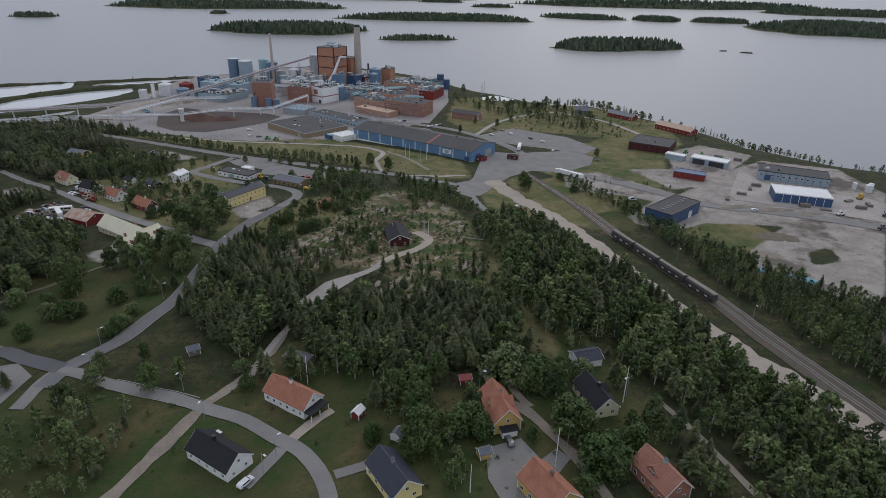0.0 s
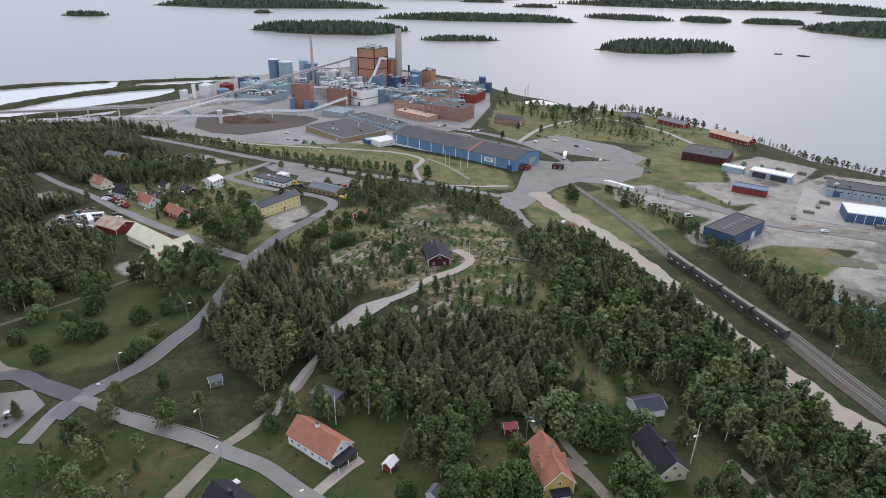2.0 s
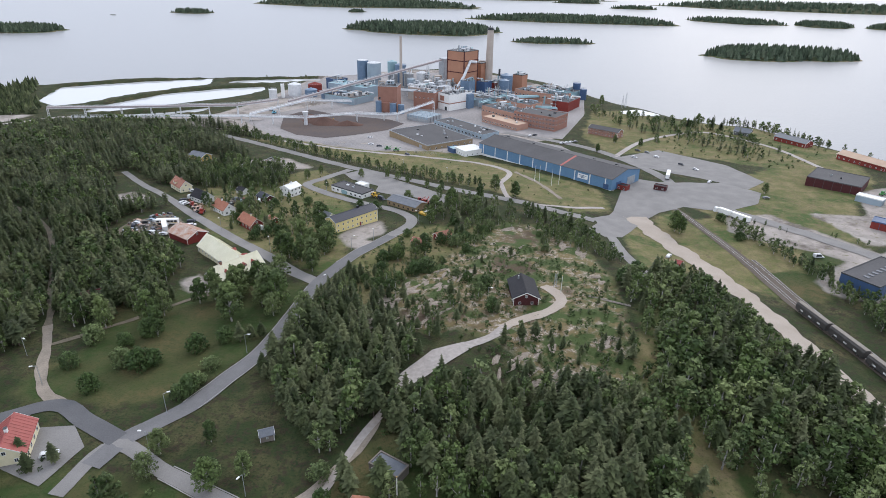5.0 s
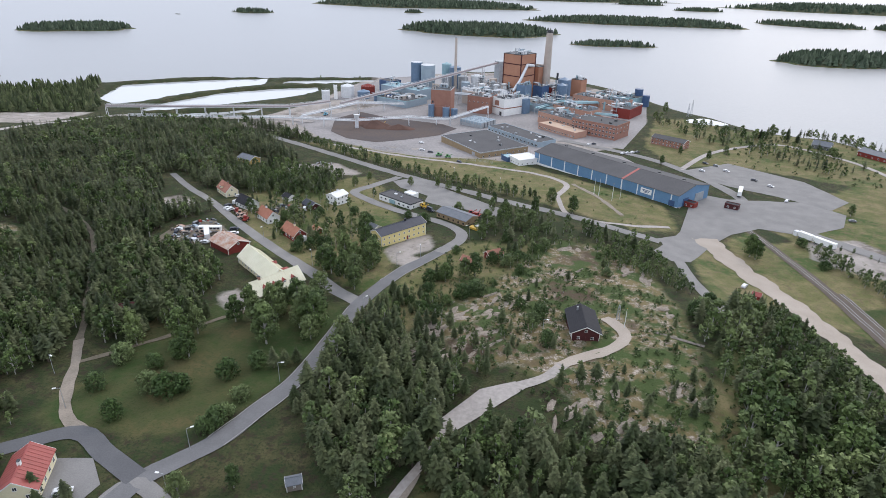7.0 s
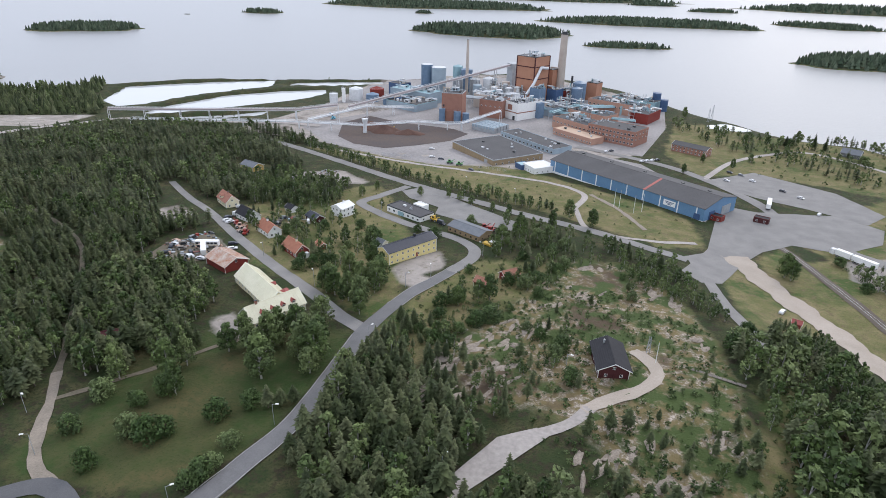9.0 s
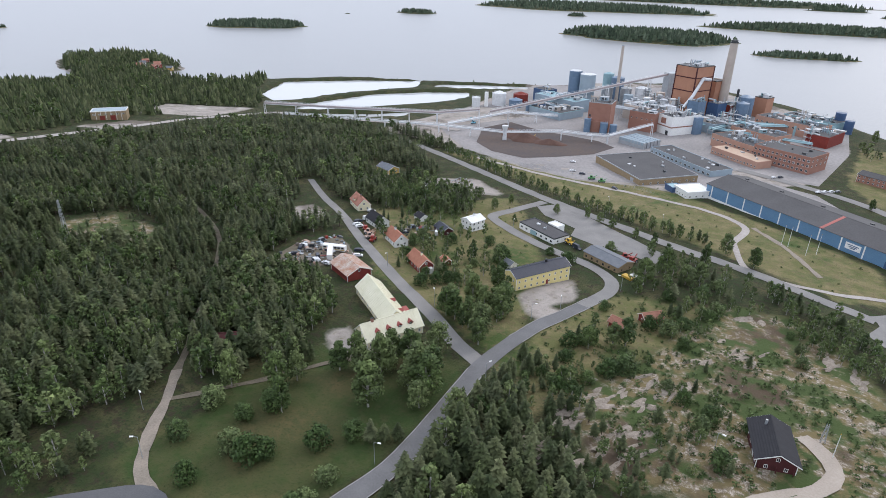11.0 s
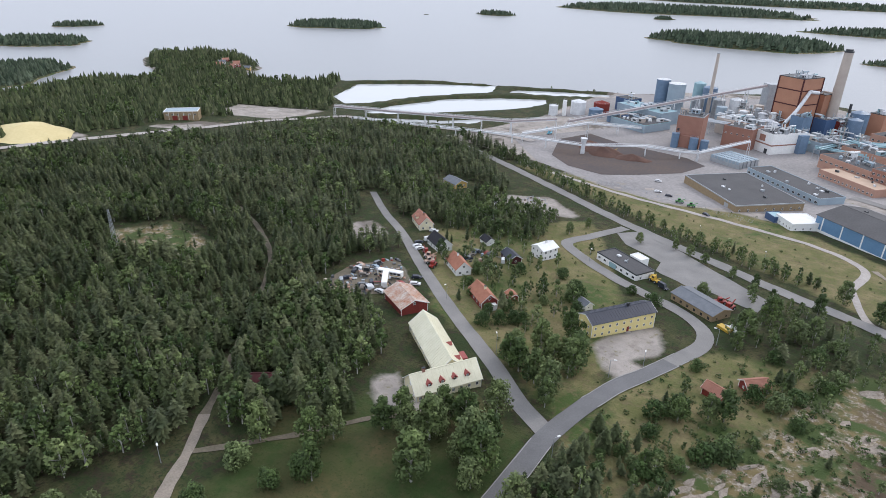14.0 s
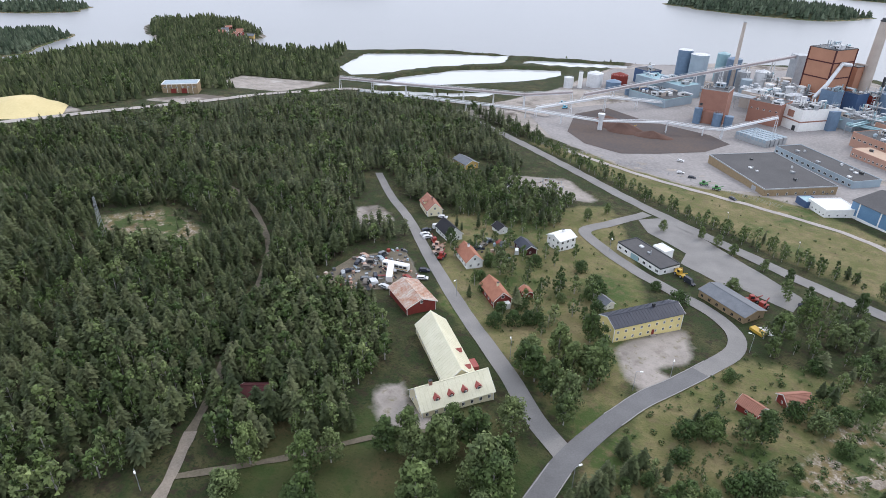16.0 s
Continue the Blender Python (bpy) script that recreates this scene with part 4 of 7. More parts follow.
house("garden_cabin", -157.1, 361.1, 9.0, 6.0, -35.4, 2.6, 1.8, "darkred", "blackblue", "dark garden cabin with a blue-black roof and veranda", "cabin", n_long=2, n_gable=1, win=(1.0, 1.0))
house("outbuilding", -176, 372, 6, 5, -30, 2.2, 1.5, "white", "black", "small white outbuilding with a black roof", "shed", n_long=1, n_gable=1, win=(0.8, 0.8))
house("outbuilding", -112, 338, 5, 4, -30, 2.3, 1.2, "white", "slate", "small white shed among bushes", "shed", n_long=1, n_gable=1, win=(0.8, 0.8))
house("outbuilding", -138, 326, 4.5, 3.5, -36, 2.2, 1.0, "falu", "tile", "small red garden shed with a tile roof", "shed", n_long=1, n_gable=1, win=(0.7, 0.7))
house("barn", -167.8, 295.4, 15.0, 11.0, -27.3, 3.4, 2.4, "falu", "rust", "red barn with a rusted and peeling sheet roof", "barn", n_long=0, n_gable=0, sheet=True, over=0.6)
# the long L-shaped house
lb = house("long_house", -127.0, 260.6, 21.5, 9.5, 58.7, 3.1, 4.2, "cream", "paleroof", "long cream house with a pale yellow sheet roof and red dormers", n_long=8, win=(0.9, 1.2), chimney=(-6.5, "brick"), sheet=True)
for k in range(4):
    dormer(lb, -6.0 + 4.2 * k, -1, -3.6, 4.0, 1.5, 1.1, "falu", "redroof")
lb2 = house("long_house", -139.6, 275.2, 30.0, 10.0, -37.2, 3.1, 4.2, "cream", "paleroof", "long cream wing with a pale yellow sheet roof", n_long=10, win=(0.9, 1.2), sheet=True)
for px in (4, 12):
    dormer(lb2, px, 1, 3.7, 4.0, 1.5, 1.1, "falu", "redroof")
box_part("porch", (6.5, 5.0, 0, 10.5, 7.4, 2.9), M["redroof"], lb2, "small red-roofed porch")
house("forest_hut", -169.5, 228.0, 8.0, 6.0, 37.2, 2.6, 1.8, "darkred", "darkred", "brown hut hidden among the trees", "hut", n_long=2, n_gable=1)
house("red_hut", -57.0, 307.5, 6.0, 4.6, -21.3, 2.5, 1.5, "falu", "tilepink", "little red hut with a tile roof", "hut", "red huts on the slope", n_long=1, n_gable=1, win=(0.8, 0.9), tiled=True)
house("red_hut", -47.5, 318.8, 7.5, 4.6, 42.0, 2.5, 1.5, "falu", "tilepink", "little red hut with a tile roof", "hut", "red huts on the slope", n_long=2, n_gable=1, win=(0.8, 0.9), tiled=True)
cab = house("hill_cabin", -6.8, 255.5, 14.5, 9.3, 99.4, 3.8, 2.3, "darkred", "black", "dark red cabin with a black roof on the bare hilltop", "cabin", n_long=4, n_gable=2, win=(1.1, 1.2), over=0.8, tiled=True, door=(1, -3.0))
tube_part("flue", (4.5, 1.5, 5.2), (4.5, 1.5, 7.0), 0.3, M["steel"], cab, "steel flue")
for px in (-4, 0, 4):
    box_part("veranda_post", (-8.0, px - 0.1, -0.5, -7.8, px + 0.1, 2.6), M["darkred"], cab)
box_part("veranda", (-9.0, -4.6, -0.6, -7.25, 4.6, 0.1), M["wood"], cab, "weathered plank veranda")
house("roadside_house", -240.6, 441.9, 13.0, 9.0, -22.6, 3.0, 2.0, "ochre", "slate", "ochre house with a blue-grey roof at the wood's edge", n_long=4)
block("kiosk", -201, 424, 6.5, 4, -25, 2.6, "white", "felt", "small white hut by the substation", "hut", windows=((-1, 0.9, 0.9, 0.9, 2),))
# villas below the hill
w0 = house("villa", -36.8, 140.3, 15.8, 8.0, -35.9, 3.4, 3.4, "white", "tile", "white villa with an orange tile roof and dark lean-to porch", group=VILLA, tiled=True, chimney=(-0.5, "white"), n_long=6, win=(0.9, 1.1))
box_part("porch_roof", (7.8, -4.2, 2.5, 11.0, 3.2, 2.75), M["black"], w0, "black porch roof")
for py in (-4.0, -0.5, 3.0):
    box_part("porch_post", (10.7, py - 0.1, 0, 10.9, py + 0.1, 2.5), M["white"], w0)
house("villa", -52.3, 117.4, 15.5, 8.0, -36.2, 3.3, 3.2, "white", "black", "white villa with a black tile roof and balcony gable", group=VILLA, tiled=True, chimney=(-1, "black"), n_long=5, win=(0.9, 1.1))
v = house("villa", 23.2, 131.8, 14.1, 7.8, -78.5, 4.2, 4.0, "ochre", "tile", "ochre villa with an orange tile roof and white window trim", group=VILLA, tiled=True, chimney=(0, "brickorange"), n_long=4, storeys=1)
dormer(v, 1.0, 1, 3.2, 4.6, 4.2, 1.4, "ochre", "tile", 2.5)
dormer(v, 1.0, -1, -3.2, 4.6, 4.2, 1.4, "ochre", "tile", 2.5)
box_part("porch", (7.05, -2.2, 0, 9.3, 2.2, 2.5), M["white"], v, "white glazed porch")
box_part("porch_roof", (7.05, -2.6, 2.5, 9.8, 2.6, 2.72), M["black"], v, "dark porch roof")
v = house("villa", 53.1, 136.8, 13.6, 7.5, -77.3, 3.2, 3.4, "cream", "black", "pale yellow villa with a black tile roof", group=VILLA, tiled=True, chimney=(1, "black"))
dormer(v, 0, 1, 3.0, 3.6, 3.5, 1.3, "black", "black", 2.2)
house("garage", 55.9, 157.3, 8.5, 6.5, 13.1, 2.7, 1.6, "white", "blackblue", "white double garage with a blue-black roof", "garage", n_long=0, n_gable=0)
v = house("villa", 60.4, 104.5, 12.5, 8.0, -71.1, 4.0, 3.8, "tilepink", "tilepink", "rose-coloured villa with a faded tile roof", group=VILLA, tiled=True, chimney=(0.5, "teal"), n_long=4)
dormer(v, 0, -1, -3.2, 4.3, 3.8, 1.4, "tilepink", "tilepink", 2.4)
house("villa", 31.0, 101.5, 12.5, 9.0, -62.0, 4.0, 3.8, "ochre", "tile", "ochre villa with an orange tile roof", group=VILLA, tiled=True, chimney=(0.5, "brick"))
house("villa", -7.0, 107.5, 13.5, 8.0, -60.0, 3.6, 3.4, "yellow", "blackblue", "yellow villa with a dark roof and glazed porch", group=VILLA, tiled=True, chimney=(0, "steel"))
house("villa", -137.5, 152.5, 13.0, 9.0, -62.0, 3.4, 3.2, "cream", "redroof", "cream villa with a red sheet roof", group=VILLA, sheet=True, chimney=(1, "white"))
GS = "garden sheds"
for nm, x, y, L, W, a, wall, roof, lab in (("garden_shed", -17.5, 133.5, 3.2, 2.6, 60, "falu", "whiteroof", "red shed with a pale roof on the lawn"),
                                           ("garden_shed", -6.0, 124.0, 3.0, 2.6, 60, "white", "slate", "white playhouse with a grey roof"),
                                           ("garden_shed", 14.8, 147.5, 3.6, 2.6, 10, "falu", "redroof", "red shed with a red roof under the trees"),
                                           ("garden_shed", 22.6, 149.0, 3.4, 2.8, -75, "yellow", "slate", "yellow shed with a grey roof"),
                                           ("garden_shed", 17.0, 116.0, 3.2, 2.8, 15, "ochre", "slate", "ochre bin shed with a grey roof"),
                                           ("garden_shed", -74.0, 167.0, 3.6, 3.0, 30, "wood", "slate", "grey timber shed on the meadow"),
                                           ("garden_shed", 66, 318, 3.4, 3.0, -20, "falu", "redroof", "red hut beside the gravel road")):
    house(nm, x, y, L, W, a, 2.0, 1.0, wall, roof, lab, "shed", GS, over=0.25, n_long=1, n_gable=0, win=(0.6, 0.6))
v = block("old_shed", -38.5, 160.0, 9, 5, -25, 2.6, "wood", "slate", "dilapidated grey shed with a patched roof", "shed", windows=((-1, 0.8, 1.2, 1.0, 3),))

# ---- harbour yards ----
bs = block("blue_warehouse", 156.4, 322.6, 34.9, 16.5, 39.2, 7.6, "navy", "felt", "blue sheet-clad warehouse with a black roof", "warehouse", fins=9, gates=((-1, 6, 4, 4.5, "whitesteel"), (-2, 3, 3, 4, "darksteel")), band="darksteel", z=12.6)
for k in range(8):
    box_part("skylight", (-13 + 3.7 * k, -1.2, 7.6, -11.4 + 3.7 * k, 1.2, 8.0), M["slate"], bs)
block("white_roofed_hall", 252.7, 349.5, 33, 19, -21.6, 6.2, "navy", "whiteroof", "navy hall with a white sheet roof", "warehouse", fins=6, band="white")
block("sawmill_hall", 274.8, 394.3, 45, 20, -29.0, 6.4, "bluegrey", "felt", "long pale hall with a black roof", "warehouse", fins=8, windows=((-1, 3.2, 1.6, 1.2, 12),), gates=((-1, -16, 4, 4, "navy"),), band="darksteel", vents=3)
block("dark_hall", 208.5, 488.0, 33, 30, -34.0, 6.5, "darkred", "felt", "dark red hall with a wide black roof", "warehouse", fins=5, band="felt", vents=2)
house("red_storehouse", 257.7, 555.3, 39, 12, -58.2, 4.2, 2.6, "falu", "tanroof", "long red storehouse by the shore", "storehouse", n_long=9, trim="white", win=(1.1, 1.2))
house("red_storehouse", 226.0, 616.4, 30, 11, -53.7, 3.8, 2.4, "falu", "slate", "red boathouse by the shore", "storehouse", n_long=6, trim="white", win=(1.1, 1.2))
house("shore_villa", 190, 640, 14, 9, -30, 3.4, 3.0, "cargrey", "slate", "grey villa among shore trees", n_long=4)
block("blue_shed", 201.5, 399.5, 21, 10, -32.4, 4.6, "falu", "navy", "red shed with a blue roof band", "shed", band="navy", fins=4)
# its two wide dark gate sheets stand in for shade inside the open bays
cp = block("open_canopy", 233.5, 435.0, 27, 11, -39.7, 5.0, "bluegrey", "whiteroof", "pale blue timber store with a white canopy roof", "storehouse", gates=((-1, 6, 11, 4.2, "darksteel"), (-1, -7, 9, 4.2, "darksteel")), band="white")
block("open_canopy", 213.5, 452.0, 15, 7, -39.7, 4.2, "bluegrey", "whiteroof", "small store with a white canopy roof", "storehouse", band="white")
house("brick_house", 61.7, 610.9, 29, 11, -32.1, 5.6, 2.0, "brick", "felt", "brick house with a black roof", "building", storeys=2, n_long=9, win=(1.2, 1.3))
block("gatehouse", 57, 447, 7, 5, -35, 3.0, "falu", "black", "little red gatehouse by the hall", "hut", windows=((-1, 0.9, 1.2, 1.2, 2),))
block("gatehouse", 82, 451, 8, 4.5, -25, 3.0, "darkred", "black", "little dark red gatehouse on the lorry yard", "hut", windows=((-1, 0.9, 1.2, 1.2, 2),))
block("roadside_depot", -512.3, 436.0, 27, 14, 45.1, 7.5, "brownwall", "bluegrey", "pale depot with a white-banded flat roof", "building", band="white", fins=6, windows=((-1, 4.5, 1.6, 1.0, 6),), gates=((-1, -5, 4, 4, "falu"), (-1, 3, 4, 4, "falu")))

# ---- the pulp mill ----
hall = house("mill_hall", 12.3, 491.4, 119.0, 36.0, -37.8, 8.2, 3.6, "blue", "felt", "very long blue warehouse with a black felt roof and white joints", "warehouse", over=0.5, n_long=0, n_gable=0, corner=False, trim="darksteel")
for k in range(10):
    px = -55 + 12.2 * k
    box_part("wall_joint", (px - 0.35, -18.12, -0.5, px + 0.35, -17.9, 7.9), M["white"], hall, "white upright joint")
box_part("plinth", (-59.6, -18.2, -1, 59.6, -17.95, 0.7), M["white"], hall)
sign = box_part("sign", (33.0, -18.25, 3.2, 41.0, -18.05, 6.6), M["white"], hall, "white sign board with dark bars")
for z0, x0, x1 in ((5.4, 34.0, 40.0), (4.6, 34.8, 39.2), (3.9, 35.6, 38.4)):
    box_part("sign_bar", (x0, -18.32, z0, x1, -18.2, z0 + 0.4), M["navy"], sign)
bm = bmesh.new(); bm_box(bm, 17.5, -18.4, 0, 19.3, 0, 0.12)
for v in bm.verts:
    v.co.z += 8.36 + 3.6 * (1 + min(v.co.y, 0) / 18.0)
part("firebreak", bm, M["redroof"], hall, "red painted strip across the roof")
for px in (-50, -25, 2, 30, 48):
    box_part("roof_vent", (px - 0.8, 5, 9.8, px + 0.8, 6.6, 11.5), M["darksteel"], hall)
box_part("gate", (58.9, -12, 0, 59.7, -6, 5.0), M["navy"], hall); box_part("gate", (59.0, 2, 0, 59.75, 12, 5.5), M["steel"], hall)
box_part("gate", (53.5, -18.2, 0, 57.5, -17.95, 4.2), M["navy"], hall)
block("timber_hall", -91.2, 553.5, 59.2, 46.0, -46.6, 5.4, "brownwall", "felt", "wide tan hall with a flat black felt roof", "building", vents=6, band="steel", windows=((2, 1.5, 1.2, 1.5, 8),), gates=((-1, 20, 4, 4, "steel"),))
block("office_pavilion", -53.6, 513.8, 15.6, 18.0, -50.8, 4.6, "white", "whiteroof", "white pavilion with a white flat roof", "building", windows=((-1, 1.2, 1.0, 1.0, 5), (2, 1.2, 1.0, 1.0, 4)))
block("blue_annex", -65.5, 517.0, 9, 8, -50.8, 3.6, "navy", "teal", "dark blue annex with a teal roof", "building")
ob = block("bark_boiler", -153.0, 670.5, 20, 20, 1.0, 26.0, "brick", "greyroof", "tall red-brown brick boiler house", "mill building", band="steel", vents=3)
box_part("lean_to", (-6, -13, 0, 4, -10.05, 10), M["brick"], ob); box_part("louvre", (-9.0, -10.2, 13, -7.2, -10.02, 15), M["darksteel"], ob)
block("brown_mill", -116.4, 694.1, 24, 22, -13.0, 17.0, "brick", "greyroof", "brown brick mill building with pipe racks", "mill building", vents=5, windows=((-1, 11, 1.4, 1.2, 5),))
wb = block("white_mill", -88.0, 697.0, 18.5, 33, -40.0, 16.5, "white", "greyroof", "white clad mill building with a dark band", "mill building", vents=7, band="white")
box_part("band", (-9.4, -16.65, 7.0, 9.35, 16.65, 8.0), M["brick"], wb, "brown band round the wall")
box_part("louvre", (-4.5, -16.75, 9.5, 1.5, -16.45, 14.5), M["brick"], wb, "brown louvre"); box_part("gate", (3, -16.75, 0, 6, -16.45, 4), M["darksteel"], wb)
box_part("stair_tower", (9.3, 8, 0, 13, 16, 15), M["steelblue"], wb, "blue stair tower")
rb = block("recovery_boiler", -90.0, 783.0, 24, 27, -30.0, 49.0, "orange", "darksteel", "tall orange recovery boiler house with dark corner bands", "mill building", band="darksteel", vents=6)
for sx in (-1, 1):
    for sy in (-1, 1):
        box_part("corner_band", (sx * 12 - 0.5, sy * 13.5 - 0.5, 0, sx * 12 + 0.5, sy * 13.5 + 0.5, 49), M["darkred"], rb)
for zz in (25, 38):
    box_part("floor_band", (-12.15, -13.65, zz, 12.15, 13.65, zz + 1.0), M["darkred"], rb)
for k in range(7):
    tube_part("roof_stack", (-9 + 3 * k, -6 + (k * 5) % 11, 49), (-9 + 3 * k, -6 + (k * 5) % 11, 51 + (k * 7) % 4), 0.45, M["steel"], rb)
block("boiler_annex", -72.0, 806.0, 16, 15, -30.0, 33.0, "orange", "darksteel", "orange annex of the boiler house", "mill building", band="darksteel", vents=2)
block("blue_plant", -80.0, 752.0, 12, 12, -30.0, 20.0, "steelblue", "greyroof", "blue plate filter house", "mill building", fins=3, vents=3)
block("blue_plant", -63.0, 775.0, 12, 14, -30.0, 16.0, "navy", "greyroof", "dark blue filter house", "mill building", fins=3, vents=3)
# stacks
st = thing("chimney_stack", -60.2, 805.0, label="tall tapering pale concrete chimney", category="chimney")
tube_part("shaft", (0, 0, -1), (0, 0, 71), 4.9, M["chimney"], st, seg=28, r1=3.7)
tube_part("rim", (0, 0, 70.2), (0, 0, 71.4), 4.0, M["darksteel"], st, seg=28)
tube_part("flue_top", (0, 0, 71.4), (0, 0, 73), 3.0, M["darksteel"], st, seg=20)
st = thing("steel_stack", -165.5, 790.0, label="slender pale steel chimney", category="chimney")
tube_part("shaft", (0, 0, -1), (0, 0, 62), 2.0, M["chimney"], st, seg=18, r1=1.4)
tube_part("rim", (0, 0, 61.6), (0, 0, 62.4), 1.6, M["steel"], st, seg=18)
st = thing("steel_stack", -47.0, 800.0, label="short dark steel flue", category="chimney")
tube_part("shaft", (0, 0, -1), (0, 0, 27), 1.2, M["darksteel"], st, seg=14)
# silos and tanks
tank("silo", -209.0, 776.0, 6.8, 34.5, "steelblue", "tall blue steel silo with a pale top", group="blue silos", top="whitesteel")
tank("silo", -193.5, 769.0, 8.2, 33.0, "bluegrey", "tall blue-grey steel silo with a pale top", group="blue silos", top="whitesteel")
for x, y, r, h, m, lab in ((-184, 825, 6, 27, "teal", "teal digester tower"), (-171, 815, 7, 25, "steelblue", "blue digester tower"), (-176, 790, 6, 18, "steel", "grey steel tower tank"),
                           (-158, 800, 6, 17, "steel", "grey steel tower tank"), (-142, 805, 7, 18, "whitesteel", "pale storage tank"), (-150, 775, 5, 15, "bluegrey", "blue-grey tank"),
                           (-130, 775, 5, 14, "chimney", "tan bleach tower"), (-120, 790, 4.5, 18, "chimney", "tan bleach tower"), (-105, 745, 5, 14, "whitesteel", "white tank"),
                           (-38, 795, 7.5, 21, "steelblue", "blue evaporator vessel"), (-40, 782, 6, 17, "steelblue", "blue evaporator vessel"), (-97, 742, 3.5, 12, "navy", "dark blue tank"),
                           (-275, 722, 7.5, 12.5, "whitesteel", "white storage tank with a domed roof"), (-293, 702, 4.5, 9.5, "whitesteel", "small white tank"), (-283, 706, 2.0, 15, "white", "slim white tower"),
                           (-256, 722, 7.0, 7.5, "steelblue", "low blue tank"), (-235, 712, 5.5, 7.5, "steelblue", "low blue tank"), (-224, 711, 5.0, 8, "navy", "low dark blue tank"),
                           (-146, 655, 3.4, 10, "steelblue", "blue tank beside the boiler house"), (-138, 657, 3.2, 9, "steelblue", "blue tank beside the boiler house"), (-161, 655, 3.0, 12, "steelblue", "blue tank on the yard"),
                           (-258, 742, 8, 10, "falu", "dark red tank"), (45, 790, 4.5, 16, "navy", "dark blue tower tank"), (52, 775, 4, 12, "navy", "dark blue tank"), (10, 745, 5, 9, "teal", "teal tank")):
    tank("process_tank", x, y, r, h, m, lab + " among the mill plant", group="process tanks", domed=r > 5, rail=h > 9)
block("orange_plant", -22.0, 811.0, 13, 13, -28.0, 20.0, "orange", "darksteel", "orange clad evaporation house", "mill building", band="darksteel", vents=3)
block("red_plant", -50.0, 800.0, 22, 14, -28.0, 11.0, "falu", "darksteel", "dark red plant house", "mill building", vents=3)
block("office_block", 2.5, 634.1, 44, 26, -28.2, 13.0, "brick", "felt", "brick office block with rows of windows", "office", windows=((-1, 2.0, 1.8, 1.7, 13), (-1, 5.8, 1.8, 1.7, 13), (-1, 9.4, 1.8, 1.7, 13), (2, 5.5, 1.6, 1.5, 4), (2, 9.4, 1.6, 1.5, 4)), vents=4)
block("workshop_row", -31.1, 628.8, 46.5, 15, -41.3, 5.5, "brickorange", "tanroof", "low orange brick workshop with a tan roof", "building", windows=((-1, 1.3, 1.4, 1.4, 14),), vents=4)
block("brick_mill", -27.0, 656.5, 56, 25, -41.1, 10.0, "brickorange", "greyroof", "orange brick mill house with banded walls", "mill building", windows=((-1, 5.5, 2.4, 1.2, 12),), vents=8)
block("red_hall", 30.7, 722.0, 18, 34, -23.9, 9.5, "falu", "greyroof", "dark red hall with a grey roof", "mill building", vents=2)
block("machine_hall", 5.0, 755.0, 60, 22, -30.0, 11.0, "brickorange", "greyroof", "long brick machine hall with many vents", "mill building", vents=14, windows=((-1, 6, 2, 1.5, 12),))
block("machine_hall", 25.0, 790.0, 50, 20, -30.0, 9.0, "teal", "greyroof", "teal clad machine hall with many vents", "mill building", vents=12)
block("pulp_house", -62.0, 722.0, 26, 24, -35.0, 9.0, "bluegrey", "greyroof", "blue-grey plant building under pipe racks", "mill building", vents=9)
block("pulp_house", -20.0, 705.0, 44, 22, -35.0, 9.0, "brickorange", "greyroof", "brick plant building with teal pipes", "mill building", vents=9)
block("digester_house", -125.0, 735.0, 34, 24, -20.0, 14.0, "chimney", "steel", "grey-tan digester house crowded with pipes", "mill building", vents=14)
block("chip_house", -207.0, 708.0, 42, 34, -25.2, 7.0, "bluegrey", "greyroof", "blue-grey clad chip house", "mill building", band="teal", vents=3)
block("chip_house", -212.0, 742.0, 56, 24, -25.2, 12.0, "bluegrey", "teal", "long blue-grey clad hall", "mill building", fins=7, vents=4)
block("chip_house", -240.0, 770.0, 20, 16, -25.2, 13.0, "navy", "greyroof", "dark blue hall beside the silos", "mill building", fins=3)
fl = block("office_wing", -65.4, 596.1, 67, 20, -42.2, 5.0, "bluegrey", "felt", "long low grey wing with a black roof", "building", windows=((-1, 1.5, 2.2, 1.6, 14),), vents=8)
cool = thing("cooling_units", -110.4, 636.0, 32.6 - 60, label="rows of slatted grey cooling units on the yard", category="cooling plant")
for k in range(5):
    box_part("unit", (-13, -11 + 4.6 * k, 0, 13, -7.4 + 4.6 * k, 5.2), M["steel"], cool)
    for q in range(8):
        box_part("slat", (-12.5 + 3.2 * q, -11.1 + 4.6 * k, 3.2, -10.2 + 3.2 * q, -7.3 + 4.6 * k, 5.45), M["bluegrey"], cool)


